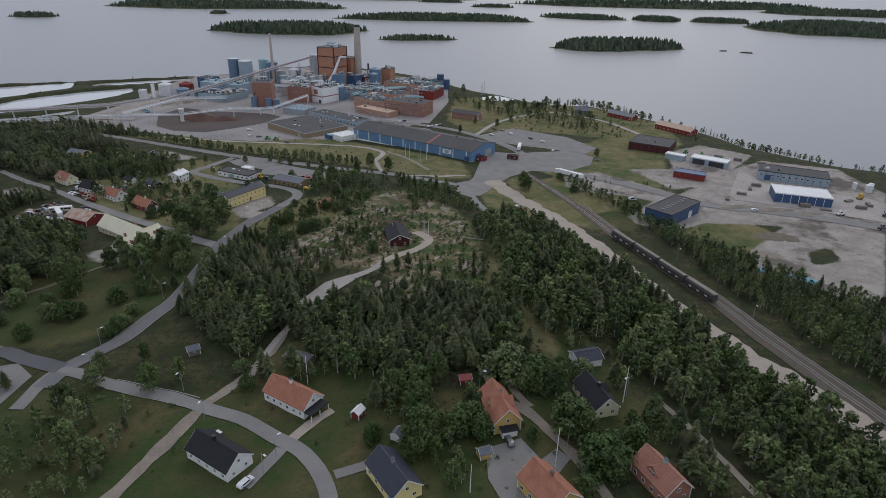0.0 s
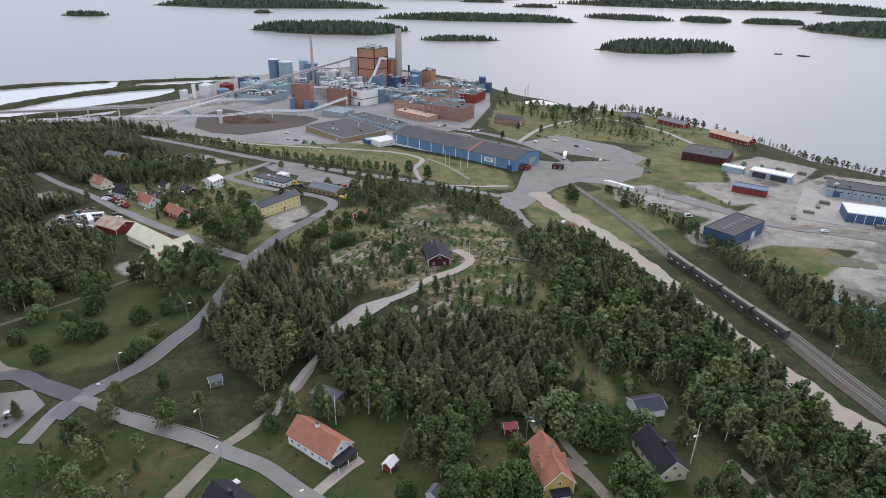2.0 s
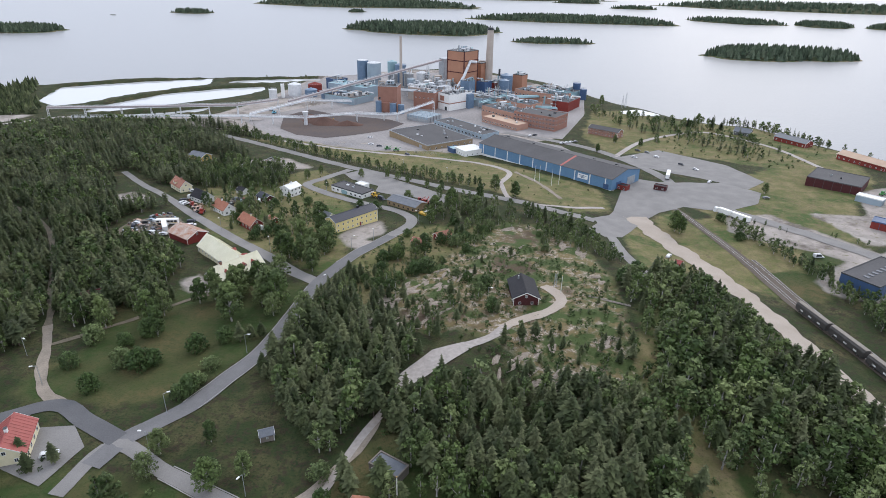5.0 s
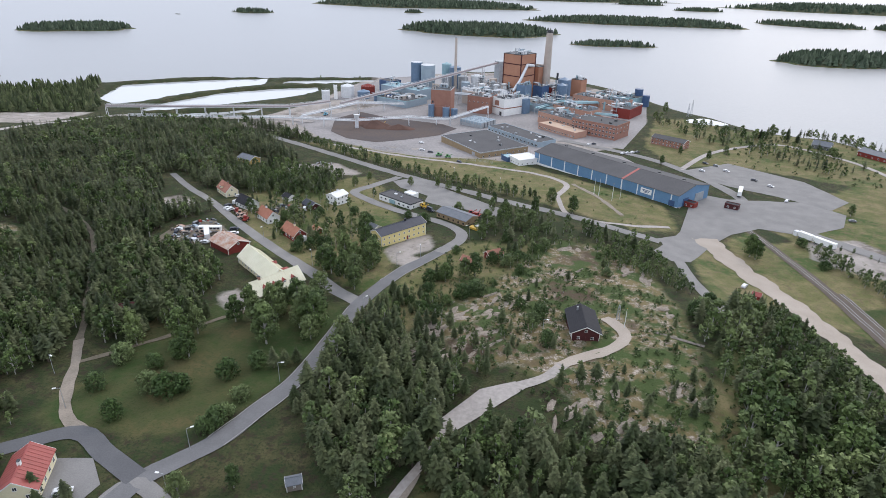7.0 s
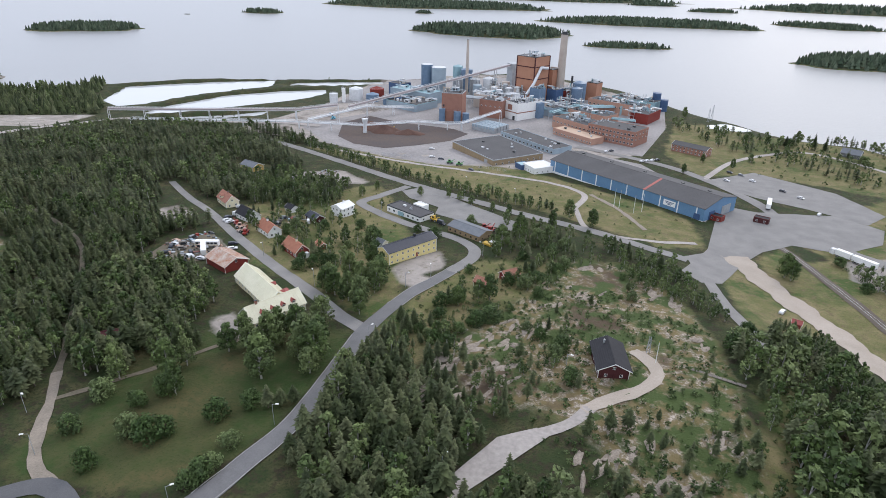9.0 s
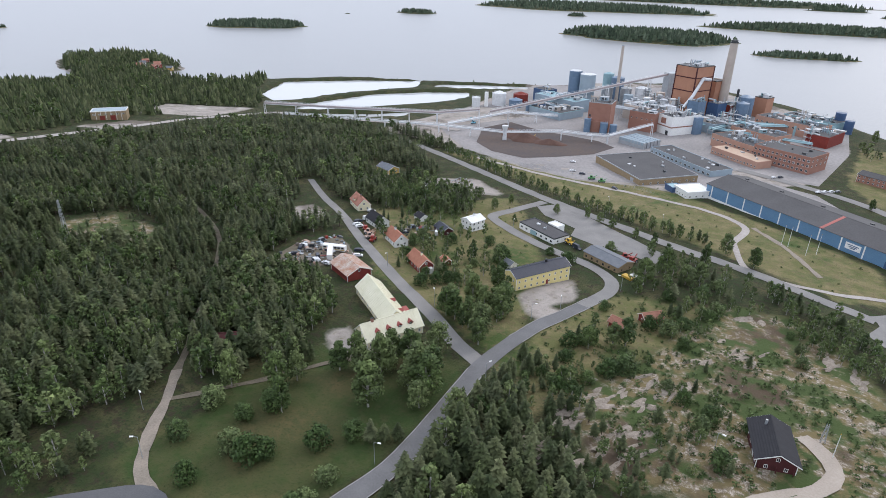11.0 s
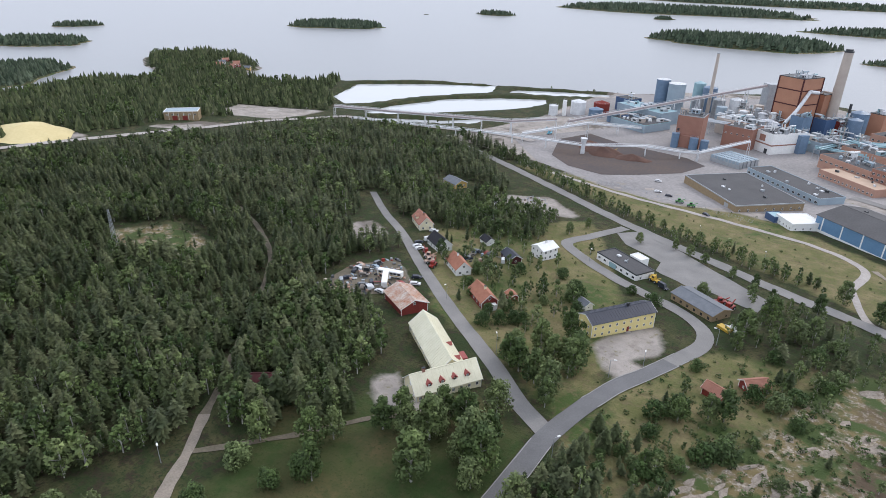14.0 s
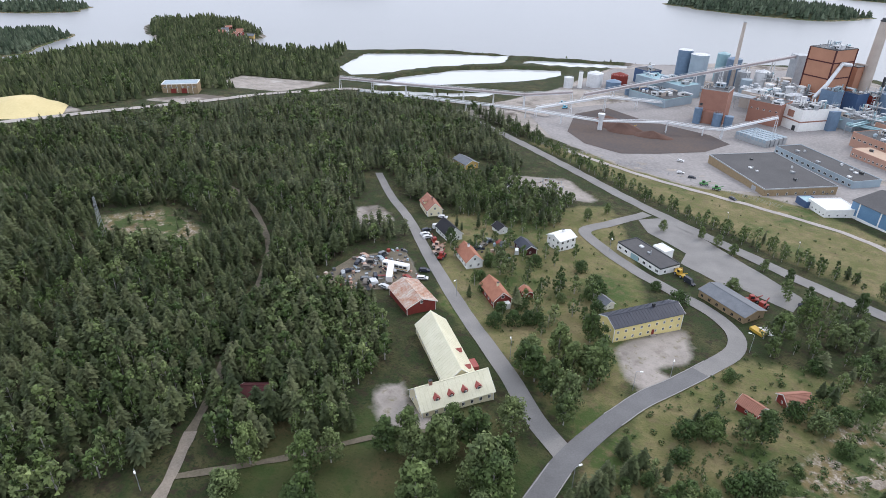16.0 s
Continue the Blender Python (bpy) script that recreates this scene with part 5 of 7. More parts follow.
def conveyor(pts, w, h, label, posts=True, trestle=False, material="conveyor", gap=20.0):
    """A covered belt bridge through points of the air, on posts."""
    t = thing("conveyor", pts[0][0], pts[0][1], 0, 0, label, "conveyor")
    o = Vector((pts[0][0], pts[0][1], 0))
    for a, b in zip(pts, pts[1:]):
        a, b = Vector(a) - o, Vector(b) - o
        d = (b - a); side = Vector((-d.y, d.x, 0)).normalized() * w / 2
        bm = bmesh.new()
        v = [bm.verts.new(p + s + Vector((0, 0, z))) for p in (a, b) for s in (-side, side) for z in (0, h)]
        for f in ((0, 2, 3, 1), (4, 5, 7, 6), (0, 1, 5, 4), (2, 6, 7, 3), (1, 3, 7, 5), (0, 4, 6, 2)):
            bm.faces.new([v[k] for k in f])
        bmesh.ops.recalc_face_normals(bm, faces=bm.faces)
        part("gallery", bm, M[material], t)
        for sgn in (-1, 1):
            bm = bmesh.new(); bm_tube(bm, a + side * sgn * 1.1 + Vector((0, 0, h + 0.9)), b + side * sgn * 1.1 + Vector((0, 0, h + 0.9)), 0.12, seg=5)
            bm_tube(bm, a + side * sgn * 1.08 + Vector((0, 0, -0.2)), b + side * sgn * 1.08 + Vector((0, 0, -0.2)), 0.22, seg=5)
            part("rail", bm, M["whitesteel"], t)
        n = max(1, int(d.length / gap))
        for k in range(n + 1):
            p = a + d * (k / n)
            g = ground_z(p.x + o.x, p.y + o.y) - 0.3
            bm = bmesh.new()
            u = d.normalized() * (2.2 if trestle else 0.0)
            u.z = 0
            for sgn in (-1, 1):
                for q in ((-1, 1) if trestle else (0,)):
                    bm_tube(bm, (p.x + side.x * sgn * 1.6 + u.x * q, p.y + side.y * sgn * 1.6 + u.y * q, g), (p.x + side.x * sgn, p.y + side.y * sgn, p.z), 0.28, seg=5)
            hh = (g + p.z) / 2
            bm_tube(bm, (p.x - side.x * 1.3, p.y - side.y * 1.3, hh), (p.x + side.x * 1.3, p.y + side.y * 1.3, hh), 0.18, seg=4)
            part("post", bm, M["whitesteel"], t)
    return t


conveyor([(-262, 668, 9.5), (-119, 838, 36)], 3.2, 1.8, "long rising belt bridge on white trestles", trestle=True, gap=26)
box_part("cladding", (-6, -6, -28, 6, 6, 4), M["steel"], thing("transfer_tower", -118, 838, 40, 34, "grey head house at the belt's top", "mill building"))
conveyor([(-452, 556, 17), (-390, 574, 17), (-290, 607, 17), (-262, 640, 17)], 2.6, 1.5, "level belt bridge over the mill road", gap=24)
conveyor([(-420, 545, 13), (-274, 580, 13.5), (-215, 586, 13.5)], 1.5, 0.8, "low pale belt bridge beside the wood", material="whitesteel", gap=22)
conveyor([(-215, 586, 13.5), (-172, 612, 14), (-148, 623, 11.5), (-135, 624, 12.5), (-106, 667, 17)], 1.4, 0.8, "belt bridge over the bark yard", material="whitesteel", gap=30)
conveyor([(-270, 590, 13), (-232, 640, 18), (-195, 690, 9)], 1.8, 1.0, "short chip belt bridge", material="whitesteel", gap=30)
hop = thing("bark_hopper", -214, 587, 0, None, "white bark hopper under the belt", "hopper")
tube_part("body", (0, 0, -1), (0, 0, 8), 1.6, M["whitesteel"], hop, seg=16); tube_part("cone", (0, 0, 8), (0, 0, 12.5), 1.6, M["whitesteel"], hop, seg=16, r1=2.8)


def heap(name, x, y, rx, ry, h, material, label, category="heap", seed=1, n=26, z=None):
    """A loose heap with an uneven outline."""
    rr = np.random.default_rng(seed)
    bm = bmesh.new()
    rows = []
    ph = rr.uniform(0, 6.28, 4)
    for i in range(9):
        f = i / 8
        ring = []
        for k in range(n):
            a = k * math.tau / n
            wob = 1 + 0.16 * math.sin(2 * a + ph[0]) + 0.1 * math.sin(3 * a + ph[1]) + 0.06 * math.sin(7 * a + ph[2])
            px, py = rx * f * wob * math.cos(a), ry * f * wob * math.sin(a)
            zz = h * (1 - f) ** 0.9 * (1 + 0.2 * math.sin(3 * a + ph[3]) * f) + rr.normal(0, 0.02 * h) * (f < 1)
            ring.append(bm.verts.new((px, py, zz if f < 1 else -0.6)) if f > 0 else None)
        rows.append(ring)
    top = bm.verts.new((0, 0, h))
    for k in range(n):
        bm.faces.new((top, rows[1][k], rows[1][(k + 1) % n]))
    for i in range(1, 8):
        for k in range(n):
            bm.faces.new((rows[i][k], rows[i + 1][k], rows[i + 1][(k + 1) % n], rows[i][(k + 1) % n]))
    bmesh.ops.recalc_face_normals(bm, faces=bm.faces)
    o = new(name, mesh_of(name, bm, M[material], True))
    o.location = (x, y, ground_z(x, y) if z is None else z)
    return tagged(o, label, category)


heap("bark_heap", -203, 600, 20, 14, 6.5, "bark", "long brown heap of bark")
heap("bark_heap", -177, 596, 14, 9, 4.5, "bark", "brown heap of bark", seed=3)
heap("bark_heap", -220, 617, 12, 8, 4, "bark", "brown heap of bark", seed=4)
heap("lime_heap", 106, 712, 20, 11, 4.0, "snow", "white heap by the shore", seed=6)
heap("chip_heap", -530, 322, 42, 26, 7.0, "heapyellow", "broad pale yellow heap of chips", seed=7)

# pipe racks between the buildings
rr = random.Random(11)
for x0, y0, x1, y1, z, n, m in ((-70, 712, 0, 745, 13, 4, "teal"), (-62, 705, 20, 690, 12, 3, "teal"), (-95, 735, -60, 712, 17, 4, "steel"), (-150, 760, -95, 740, 17, 5, "whitesteel"),
                                (-160, 720, -110, 715, 18, 4, "steel"), (-40, 740, 40, 765, 12, 4, "teal"), (-130, 705, -95, 722, 19, 4, "whitesteel"), (-190, 750, -150, 745, 13, 4, "steel"), (-60, 690, -35, 745, 14, 3, "teal")):
    t = thing("pipe_rack", x0, y0, 0, 6, "pipe rack with parallel process pipes", "pipes", "pipe racks")
    d = Vector((x1 - x0, y1 - y0, 0)); sd = Vector((-d.y, d.x, 0)).normalized()
    for k in range(n):
        q = sd * (k * 1.5 - n * 0.75)
        tube_part("pipe", (q.x, q.y, z - 6 + 0.8 * (k % 2)), (d.x + q.x, d.y + q.y, z - 6 + 0.8 * (k % 2)), rr.uniform(0.35, 0.9), M[m], t, seg=8)
    for k in range(5):
        p = d * (k / 4)
        bm = bmesh.new()
        for s in (-1, 1):
            bm_tube(bm, p + sd * s * n * 0.8 - Vector((0, 0, 1)), p + sd * s * n * 0.8 + Vector((0, 0, z - 6)), 0.2, seg=5)
        bm_tube(bm, p - sd * n * 0.8 + Vector((0, 0, z - 6.9)), p + sd * n * 0.8 + Vector((0, 0, z - 6.9)), 0.2, seg=5)
        part("frame", bm, M["steel"], t)
# flue ducts bending from the boiler
duct = thing("flue_duct", -84, 770, 0, 6, "thick pale flue duct bending down the boiler house", "duct")
for a, b in (((4, 2, 38), (10, 14, 36)), ((4, 2, 38), (-2, -8, 22)), ((-2, -8, 22), (-8, -18, 12))):
    tube_part("duct", a, b, 1.6, M["whitesteel"], duct, seg=14)
for x, y, z, s in ((-118, 775, 20, 0), (-112, 760, 19, 1), (-128, 758, 19, 2), (-104, 768, 19, 3), (-138, 748, 20, 4), (-120, 740, 20, 5), (-108, 728, 18, 6), (-96, 712, 22, 7)):
    rr = random.Random(s)
    t = thing("process_unit", x, y, rr.uniform(0, 90), 6, "pale process vessel with steel platforms", "process plant", "process units")
    tube_part("vessel", (0, 0, 0), (0, 0, z - 2), rr.uniform(2, 3.2), M[rr.choice(["whitesteel", "chimney", "white", "steel"])], t, seg=14)
    for k in range(3):
        zz = 6 + k * 5
        box_part("platform", (-4, -3.5, zz, 4, 3.5, zz + 0.2), M["steel"], t)
    for sx in (-4, 4):
        for sy in (-3.5, 3.5):
            tube_part("column", (sx, sy, -0.5), (sx, sy, z - 3), 0.18, M["steel"], t, seg=5)
    for k in range(3):
        a = rr.uniform(0, 6.28)
        tube_part("pipe", (math.cos(a) * 2.5, math.sin(a) * 2.5, rr.uniform(4, z - 4)), (math.cos(a) * 9, math.sin(a) * 9, rr.uniform(6, z - 4)), 0.45, M["whitesteel"], t, seg=8)

# ---- roof plant, platforms and piping that crowd the mill ----
PR = random.Random(17)


def roof_unit(x, y, z, kind, colour, a):
    t = thing("roof_plant", x, y, a, z, {"fan": "grey roof fan with a round hood", "duct": "pale bent air duct on the roof", "cabin": "small clad plant cabin on the roof", "stack": "thin steel vent stacks on the roof"}[kind], "roof plant", "roof plant")
    if kind == "fan":
        tube_part("drum", (0, 0, -0.3), (0, 0, 1.6), 1.2, M[colour], t, seg=14); tube_part("hood", (0, 0, 1.6), (0, 0, 2.2), 1.5, M[colour], t, seg=14, r1=0.7)
    elif kind == "duct":
        tube_part("riser", (0, 0, -0.3), (0, 0, 2.6), 0.7, M[colour], t, seg=10); tube_part("run", (0, 0, 2.4), (PR.uniform(5, 10), 0, 2.4), 0.7, M[colour], t, seg=10)
    elif kind == "cabin":
        w, d, h = PR.uniform(2, 4), PR.uniform(1.5, 3), PR.uniform(2, 3.5)
        box_part("body", (-w, -d, -0.3, w, d, h), M[colour], t); box_part("louvre", (-w * 0.6, -d - 0.08, h * 0.3, w * 0.6, -d + 0.05, h * 0.8), M["darksteel"], t)
        box_part("edge", (-w - 0.15, -d - 0.15, h, w + 0.15, d + 0.15, h + 0.2), M["steel"], t)
    else:
        for k in range(3):
            tube_part("vent", (k * 1.6, (k % 2) * 0.8, -0.3), (k * 1.6, (k % 2) * 0.8, PR.uniform(3, 6)), 0.3, M[colour], t, seg=8)


for o in [o for o in scene.objects if o.parent is None and o.get("category") == "mill building"]:
    wall = next((c for c in o.children if c.name.split(".")[0] == "wall"), None)
    if wall is None:
        continue
    bb = np.array([v[:] for v in wall.bound_box])
    hi = bb[:, 2].max()
    a = o.matrix_basis.to_euler().z
    for k in range(max(3, int(np.ptp(bb[:, 0]) * np.ptp(bb[:, 1]) / 75))):
        dx, dy = PR.uniform(bb[:, 0].min() * 0.8, bb[:, 0].max() * 0.8), PR.uniform(bb[:, 1].min() * 0.75, bb[:, 1].max() * 0.75)
        roof_unit(o.location.x + dx * math.cos(a) - dy * math.sin(a), o.location.y + dx * math.sin(a) + dy * math.cos(a), o.location.z + hi + 0.1, PR.choice(["fan", "duct", "cabin", "stack", "duct"]), PR.choice(["steel", "whitesteel", "bluegrey", "teal", "whitesteel", "white", "chimney"]), math.degrees(a) + PR.choice([0, 90, 180]))
for k in range(16):                                      # steel stair and pipe frames between the buildings
    x, y = PR.uniform(-160, 30), 0
    y = 745 - 0.35 * (x + 60) + PR.uniform(-30, 60)
    t = thing("steel_tower", x, y, PR.choice([-30, 60]), 6, "open steel frame carrying pipes and stairs", "process plant", "steel frames")
    h = PR.uniform(10, 20)
    for sx in (-3, 3):
        for sy in (-2.5, 2.5):
            tube_part("column", (sx, sy, -0.5), (sx, sy, h), 0.2, M["steel"], t, seg=5)
    for q in range(int(h / 3.5)):
        zz = 3 + q * 3.5
        box_part("deck", (-3.4, -2.9, zz, 3.4, 2.9, zz + 0.15), M["steel"], t)
        bm = bmesh.new()
        bm_tube(bm, (-3.4, -2.9, zz + 1.1), (3.4, -2.9, zz + 1.1), 0.06, seg=4); bm_tube(bm, (-3.4, 2.9, zz + 1.1), (3.4, 2.9, zz + 1.1), 0.06, seg=4)
        part("railing", bm, M["whitesteel"], t)
    for q in range(4):
        tube_part("pipe", (PR.uniform(-2.5, 2.5), PR.uniform(-2, 2), 0), (PR.uniform(-2.5, 2.5), PR.uniform(-2, 2), h + 1), PR.uniform(0.25, 0.6), M[PR.choice(["whitesteel", "teal", "steel", "chimney"])], t, seg=8)
    tube_part("pipe", (-9, PR.uniform(-2, 2), h * 0.7), (9, PR.uniform(-2, 2), h * 0.7), 0.5, M["whitesteel"], t, seg=8)

# ---- railway ----
RAIL = [(84, 412), (92, 384), (103, 340), (112, 295), (123, 256), (134, 221), (140, 190), (149, 153), (158, 115)]
strip("railway", RAIL, (4.5, 11), M["ballast"], "dark ballast bed of the railway", "railway", lift=0.2)
for off in (-0.1, 4.6):
    for gauge in (-0.72, 0.72):
        strip("rail", RAIL if off < 1 else RAIL[2:], 0.16, M["steel"], "worn steel rail", "railway", lift=0.42, keep=False, offset=off + gauge)
    strip("sleepers", RAIL if off < 1 else RAIL[2:], 2.5, M["ballast"], "grey sleepers between the rails", "railway", lift=0.27, keep=False, offset=off)
rail_line = smooth_line(RAIL, 1.0)


def wheel(parent, x, y, z, r, w, along="y"):
    bm = bmesh.new(); bm_tube(bm, (x, y - w / 2, z), (x, y + w / 2, z), r, seg=14)
    t = part("wheel", bm, M["tyre"], parent)
    bm = bmesh.new(); bm_tube(bm, (x, y - w / 2 - 0.02, z), (x, y + w / 2 + 0.02, z), r * 0.55, seg=10)
    part("rim", bm, M["steel"], t)


def wagon(x, y, z, ang):
    t = thing("rail_wagon", x, y, ang, z, "long dark weathered sliding-wall goods wagon with graffiti", "wagon", "goods train")
    bm = bmesh.new()
    prof = [(-1.4, 0.0), (1.4, 0.0), (1.45, 2.2), (1.0, 2.85), (0, 3.1), (-1.0, 2.85), (-1.45, 2.2)]
    rings = [[bm.verts.new((sx * 8.9, py, 1.1 + pz)) for py, pz in prof] for sx in (-1, 1)]
    bm.faces.new(rings[0][::-1]); bm.faces.new(rings[1])
    for k in range(7):
        bm.faces.new((rings[0][k], rings[0][(k + 1) % 7], rings[1][(k + 1) % 7], rings[1][k]))
    bmesh.ops.recalc_face_normals(bm, faces=bm.faces)
    part("body", bm, M["wagonbody"], t)
    box_part("roof_panel", (-8.95, -0.95, 4.02, 8.95, 0.95, 4.24), M["wagonroof"], t, "pale dusty roof")
    for k in range(7):
        px = -8.6 + 2.87 * k
        for s in (-1, 1):
            box_part("wall_rib", (px - 0.08, s * 1.46 - 0.07, 1.1, px + 0.08, s * 1.46 + 0.07, 3.3), M["darksteel"], t)
    for k in range(3):
        for s in (-1, 1):
            px = -6 + 5 * k
            box_part("marking", (px, s * 1.47 - 0.05, 1.5, px + 1.6, s * 1.47 + 0.05, 2.1), M["white"], t, "pale painted marking")
    box_part("underframe", (-8.8, -1.2, 0.75, 8.8, 1.2, 1.1), M["darksteel"], t)
    for sx in (-1, 1):
        for dx in (5.4, 7.2):
            for sy in (-0.75, 0.75):
                wheel(t, sx * dx, sy, 0.48, 0.46, 0.14)
        tube_part("buffer", (sx * 8.9, -0.8, 1.0), (sx * 9.4, -0.8, 1.0), 0.2, M["darksteel"], t)
        tube_part("buffer", (sx * 8.9, 0.8, 1.0), (sx * 9.4, 0.8, 1.0), 0.2, M["darksteel"], t)


M["wagonbody"] = mat("weathered_wagon_paint", (0.085, 0.08, 0.075), (0.05, 0.045, 0.042), 0.7, scale=0.5, fine=3)
M["wagonroof"] = mat("dusty_wagon_roof", (0.26, 0.235, 0.2), (0.17, 0.15, 0.13), 0.8, scale=0.4, fine=3)
for k in range(4):
    f = (k + 0.5) / 4
    x, y = 110 + 22.5 * f, 291 - 74 * f
    wagon(x, y, ground_z(x, y) + 0.45, math.degrees(math.atan2(-74, 22.5)))


# ---- vehicles ----
def car(x, y, ang, paint, label, category="car", group="parked cars", van=False, L=4.5, z=None):
    t = thing("van" if van else "car", x, y, ang, (ground_z(x, y) + 0.2) if z is None else z, label, category, group)
    h = 2.3 if van else 1.45
    a = L / 2
    prof = [(-a, 0.35), (a, 0.35), (a, 0.8), (a * 0.55, 0.95), (a * 0.3, h), (-a * 0.75 if not van else -a * 0.98, h), (-a, 0.95)]
    bm = bmesh.new()
    rings = [[bm.verts.new((px, s * (0.88 if pz < 1 else 0.72), pz)) for px, pz in prof] for s in (-1, 1)]
    bm.faces.new(rings[0]); bm.faces.new(rings[1][::-1])
    for k in range(7):
        bm.faces.new((rings[0][k], rings[1][k], rings[1][(k + 1) % 7], rings[0][(k + 1) % 7]))
    bmesh.ops.recalc_face_normals(bm, faces=bm.faces)
    bmesh.ops.bevel(bm, geom=bm.edges[:], offset=0.05, segments=1, affect='EDGES')
    part("body", bm, M[paint], t)
    for s in (-1, 1):
        bm = bmesh.new()
        q = [(-a * 0.68, 1.0), (a * 0.45, 1.0), (a * 0.27, h - 0.12), (-a * 0.6, h - 0.12)]
        vs = [bm.verts.new((px, s * (0.885 - 0.16 * (pz - 0.95) / (h - 0.95)) + s * 0.02, pz)) for px, pz in q]
        bm.faces.new(vs if s < 0 else vs[::-1])
        part("side_window", bm, M["glass"], t)
    bm = bmesh.new()
    bm.faces.new([bm.verts.new(c) for c in ((a * 0.56, -0.7, 1.0), (a * 0.56, 0.7, 1.0), (a * 0.33, 0.62, h - 0.08), (a * 0.33, -0.62, h - 0.08))])
    part("windscreen", bm, M["glass"], t)
    for sx in (-0.62, 0.62):
        for sy in (-0.8, 0.8):
            wheel(t, sx * a, sy, 0.32, 0.32, 0.2)
    for sy in (-0.6, 0.6):
        box_part("headlight", (a - 0.02, sy - 0.15, 0.62, a + 0.04, sy + 0.15, 0.76), M["whitesteel"], t)
    return t


for x, y, a, p, lab in ((-43.8, 108.8, 55, "carwhite", "white car parked on the driveway"), (24.5, 120.5, 100, "cargrey", "grey car parked before the ochre villa"), (-126.5, 151.5, 30, "carwhite", "white car parked by the red-roofed villa"),
                        (-175, 311, 30, "carwhite", "white car beside the street"), (-178.5, 317, 30, "cardark", "dark car beside the barn"), (-199, 345, 60, "carwhite", "white car in the villa yard"),
                        (-201, 349, 60, "cardark", "dark car in the villa yard"), (-196.5, 343.5, 60, "carwhite", "white car in the villa yard"), (-204, 366, 20, "carwhite", "white car by the yellow villa"),
                        (95, 540, -40, "carwhite", "white car on the staff car park"), (90, 553, -40, "cargrey", "grey car on the staff car park"), (77, 535, -40, "carwhite", "white car on the staff car park"),
                        (83, 558, -40, "cardark", "dark car on the staff car park"), (110, 520, -40, "cardark", "dark car on the staff car park"), (118, 508, -40, "carwhite", "white car on the staff car park"),
                        (21, 568, 50, "carwhite", "white car by the mill office"), (25, 571, 50, "carwhite", "white car by the mill office"), (29, 574, 50, "carwhite", "white car by the mill office"), (33, 577, 50, "cargrey", "grey car by the mill office"),
                        (24, 534, 40, "cardark", "dark car by the blue hall"), (27, 528, 40, "cardark", "dark car by the blue hall"), (-143, 549, 0, "carwhite", "white car on the mill yard"), (-100, 497, -30, "cardark", "dark car by the fence"), (-52, 386, 20, "cardark", "dark car on the old lot"), (120, 476, 60, "carwhite", "white car on the lorry yard"), (148, 446, 10, "cargrey", "grey car on the harbour road"), (212, 330, 0, "carwhite", "white car on the harbour road"), (-6, 590, 50, "carwhite", "white car by the mill workshop"), (-2, 593, 50, "cardark", "dark car by the mill workshop"), (-60, 545, -40, "cargrey", "grey car behind the timber hall"), (-128, 520, 10, "cardark", "dark car on the mill yard"), (-136, 524, 20, "carwhite", "white car on the mill yard"), (64, 330, 60, "carwhite", "white car on the gravel road")):
    car(x, y, a, p, lab)
for x, y, a, p, lab in ((-56.5, 125.5, 55, "carwhite", "white van beside the black-roofed villa"), (-199, 355, 60, "carwhite", "white van in the villa yard"), (142, 350, 10, "carwhite", "white van on the harbour yard"), (-92, 377, -30, "cardark", "dark van by the workshop")):
    car(x, y, a, p, lab, "van", "parked vans", True, 5.4)


def lorry(x, y, ang, parts_len, label):
    t = thing("lorry", x, y, ang, ground_z(x, y) + 0.2, label, "lorry", "white lorries")
    L = sum(parts_len) + 3.0
    px = L / 2
    c = box_part("cab", (px - 2.3, -1.2, 0.6, px, 1.2, 3.4), M["carwhite"], t, bevel=0.15)
    box_part("windscreen", (px - 0.2, -1.05, 1.9, px + 0.03, 1.05, 2.9), M["glass"], c)
    px -= 2.8
    for n in parts_len:
        box_part("cargo_box", (px - n, -1.28, 1.1, px, 1.28, 3.9), M["white"], t, "white cargo box")
        box_part("chassis", (px - n, -0.9, 0.7, px, 0.9, 1.05), M["darksteel"], t)
        for f in (0.12, 0.25, 0.85):
            for sy in (-1.0, 1.0):
                wheel(t, px - n * f, sy, 0.5, 0.5, 0.4)
        px -= n + 0.8


lorry(114, 403, 133, (7.5, 11.5), "white lorry with a trailer parked beside the road")
lorry(93, 483, 75, (13.0,), "white articulated lorry by the blue hall")


def machine(x, y, ang, paint, label, s=1.0):
    t = thing("work_machine", x, y, ang, ground_z(x, y) + 0.1, label, "machine", "old machines")
    box_part("chassis", (-2.4 * s, -1.0 * s, 0.7 * s, 2.4 * s, 1.0 * s, 1.5 * s), M[paint], t, bevel=0.08)
    c = box_part("cab", (-1.2 * s, -0.8 * s, 1.5 * s, 0.5 * s, 0.8 * s, 3.0 * s), M[paint], t, bevel=0.1)
    box_part("cab_window", (-1.0 * s, -0.84 * s, 1.9 * s, 0.3 * s, 0.84 * s, 2.8 * s), M["glass"], c)
    tube_part("boom", (0.4 * s, 0, 1.5 * s), (3.4 * s, 0.2, 3.0 * s), 0.2 * s, M[paint], t)
    for sx in (-1.5, 1.5):
        for sy in (-1.0, 1.0):
            wheel(t, sx * s, sy * s, 0.7 * s, 0.7 * s, 0.4 * s)


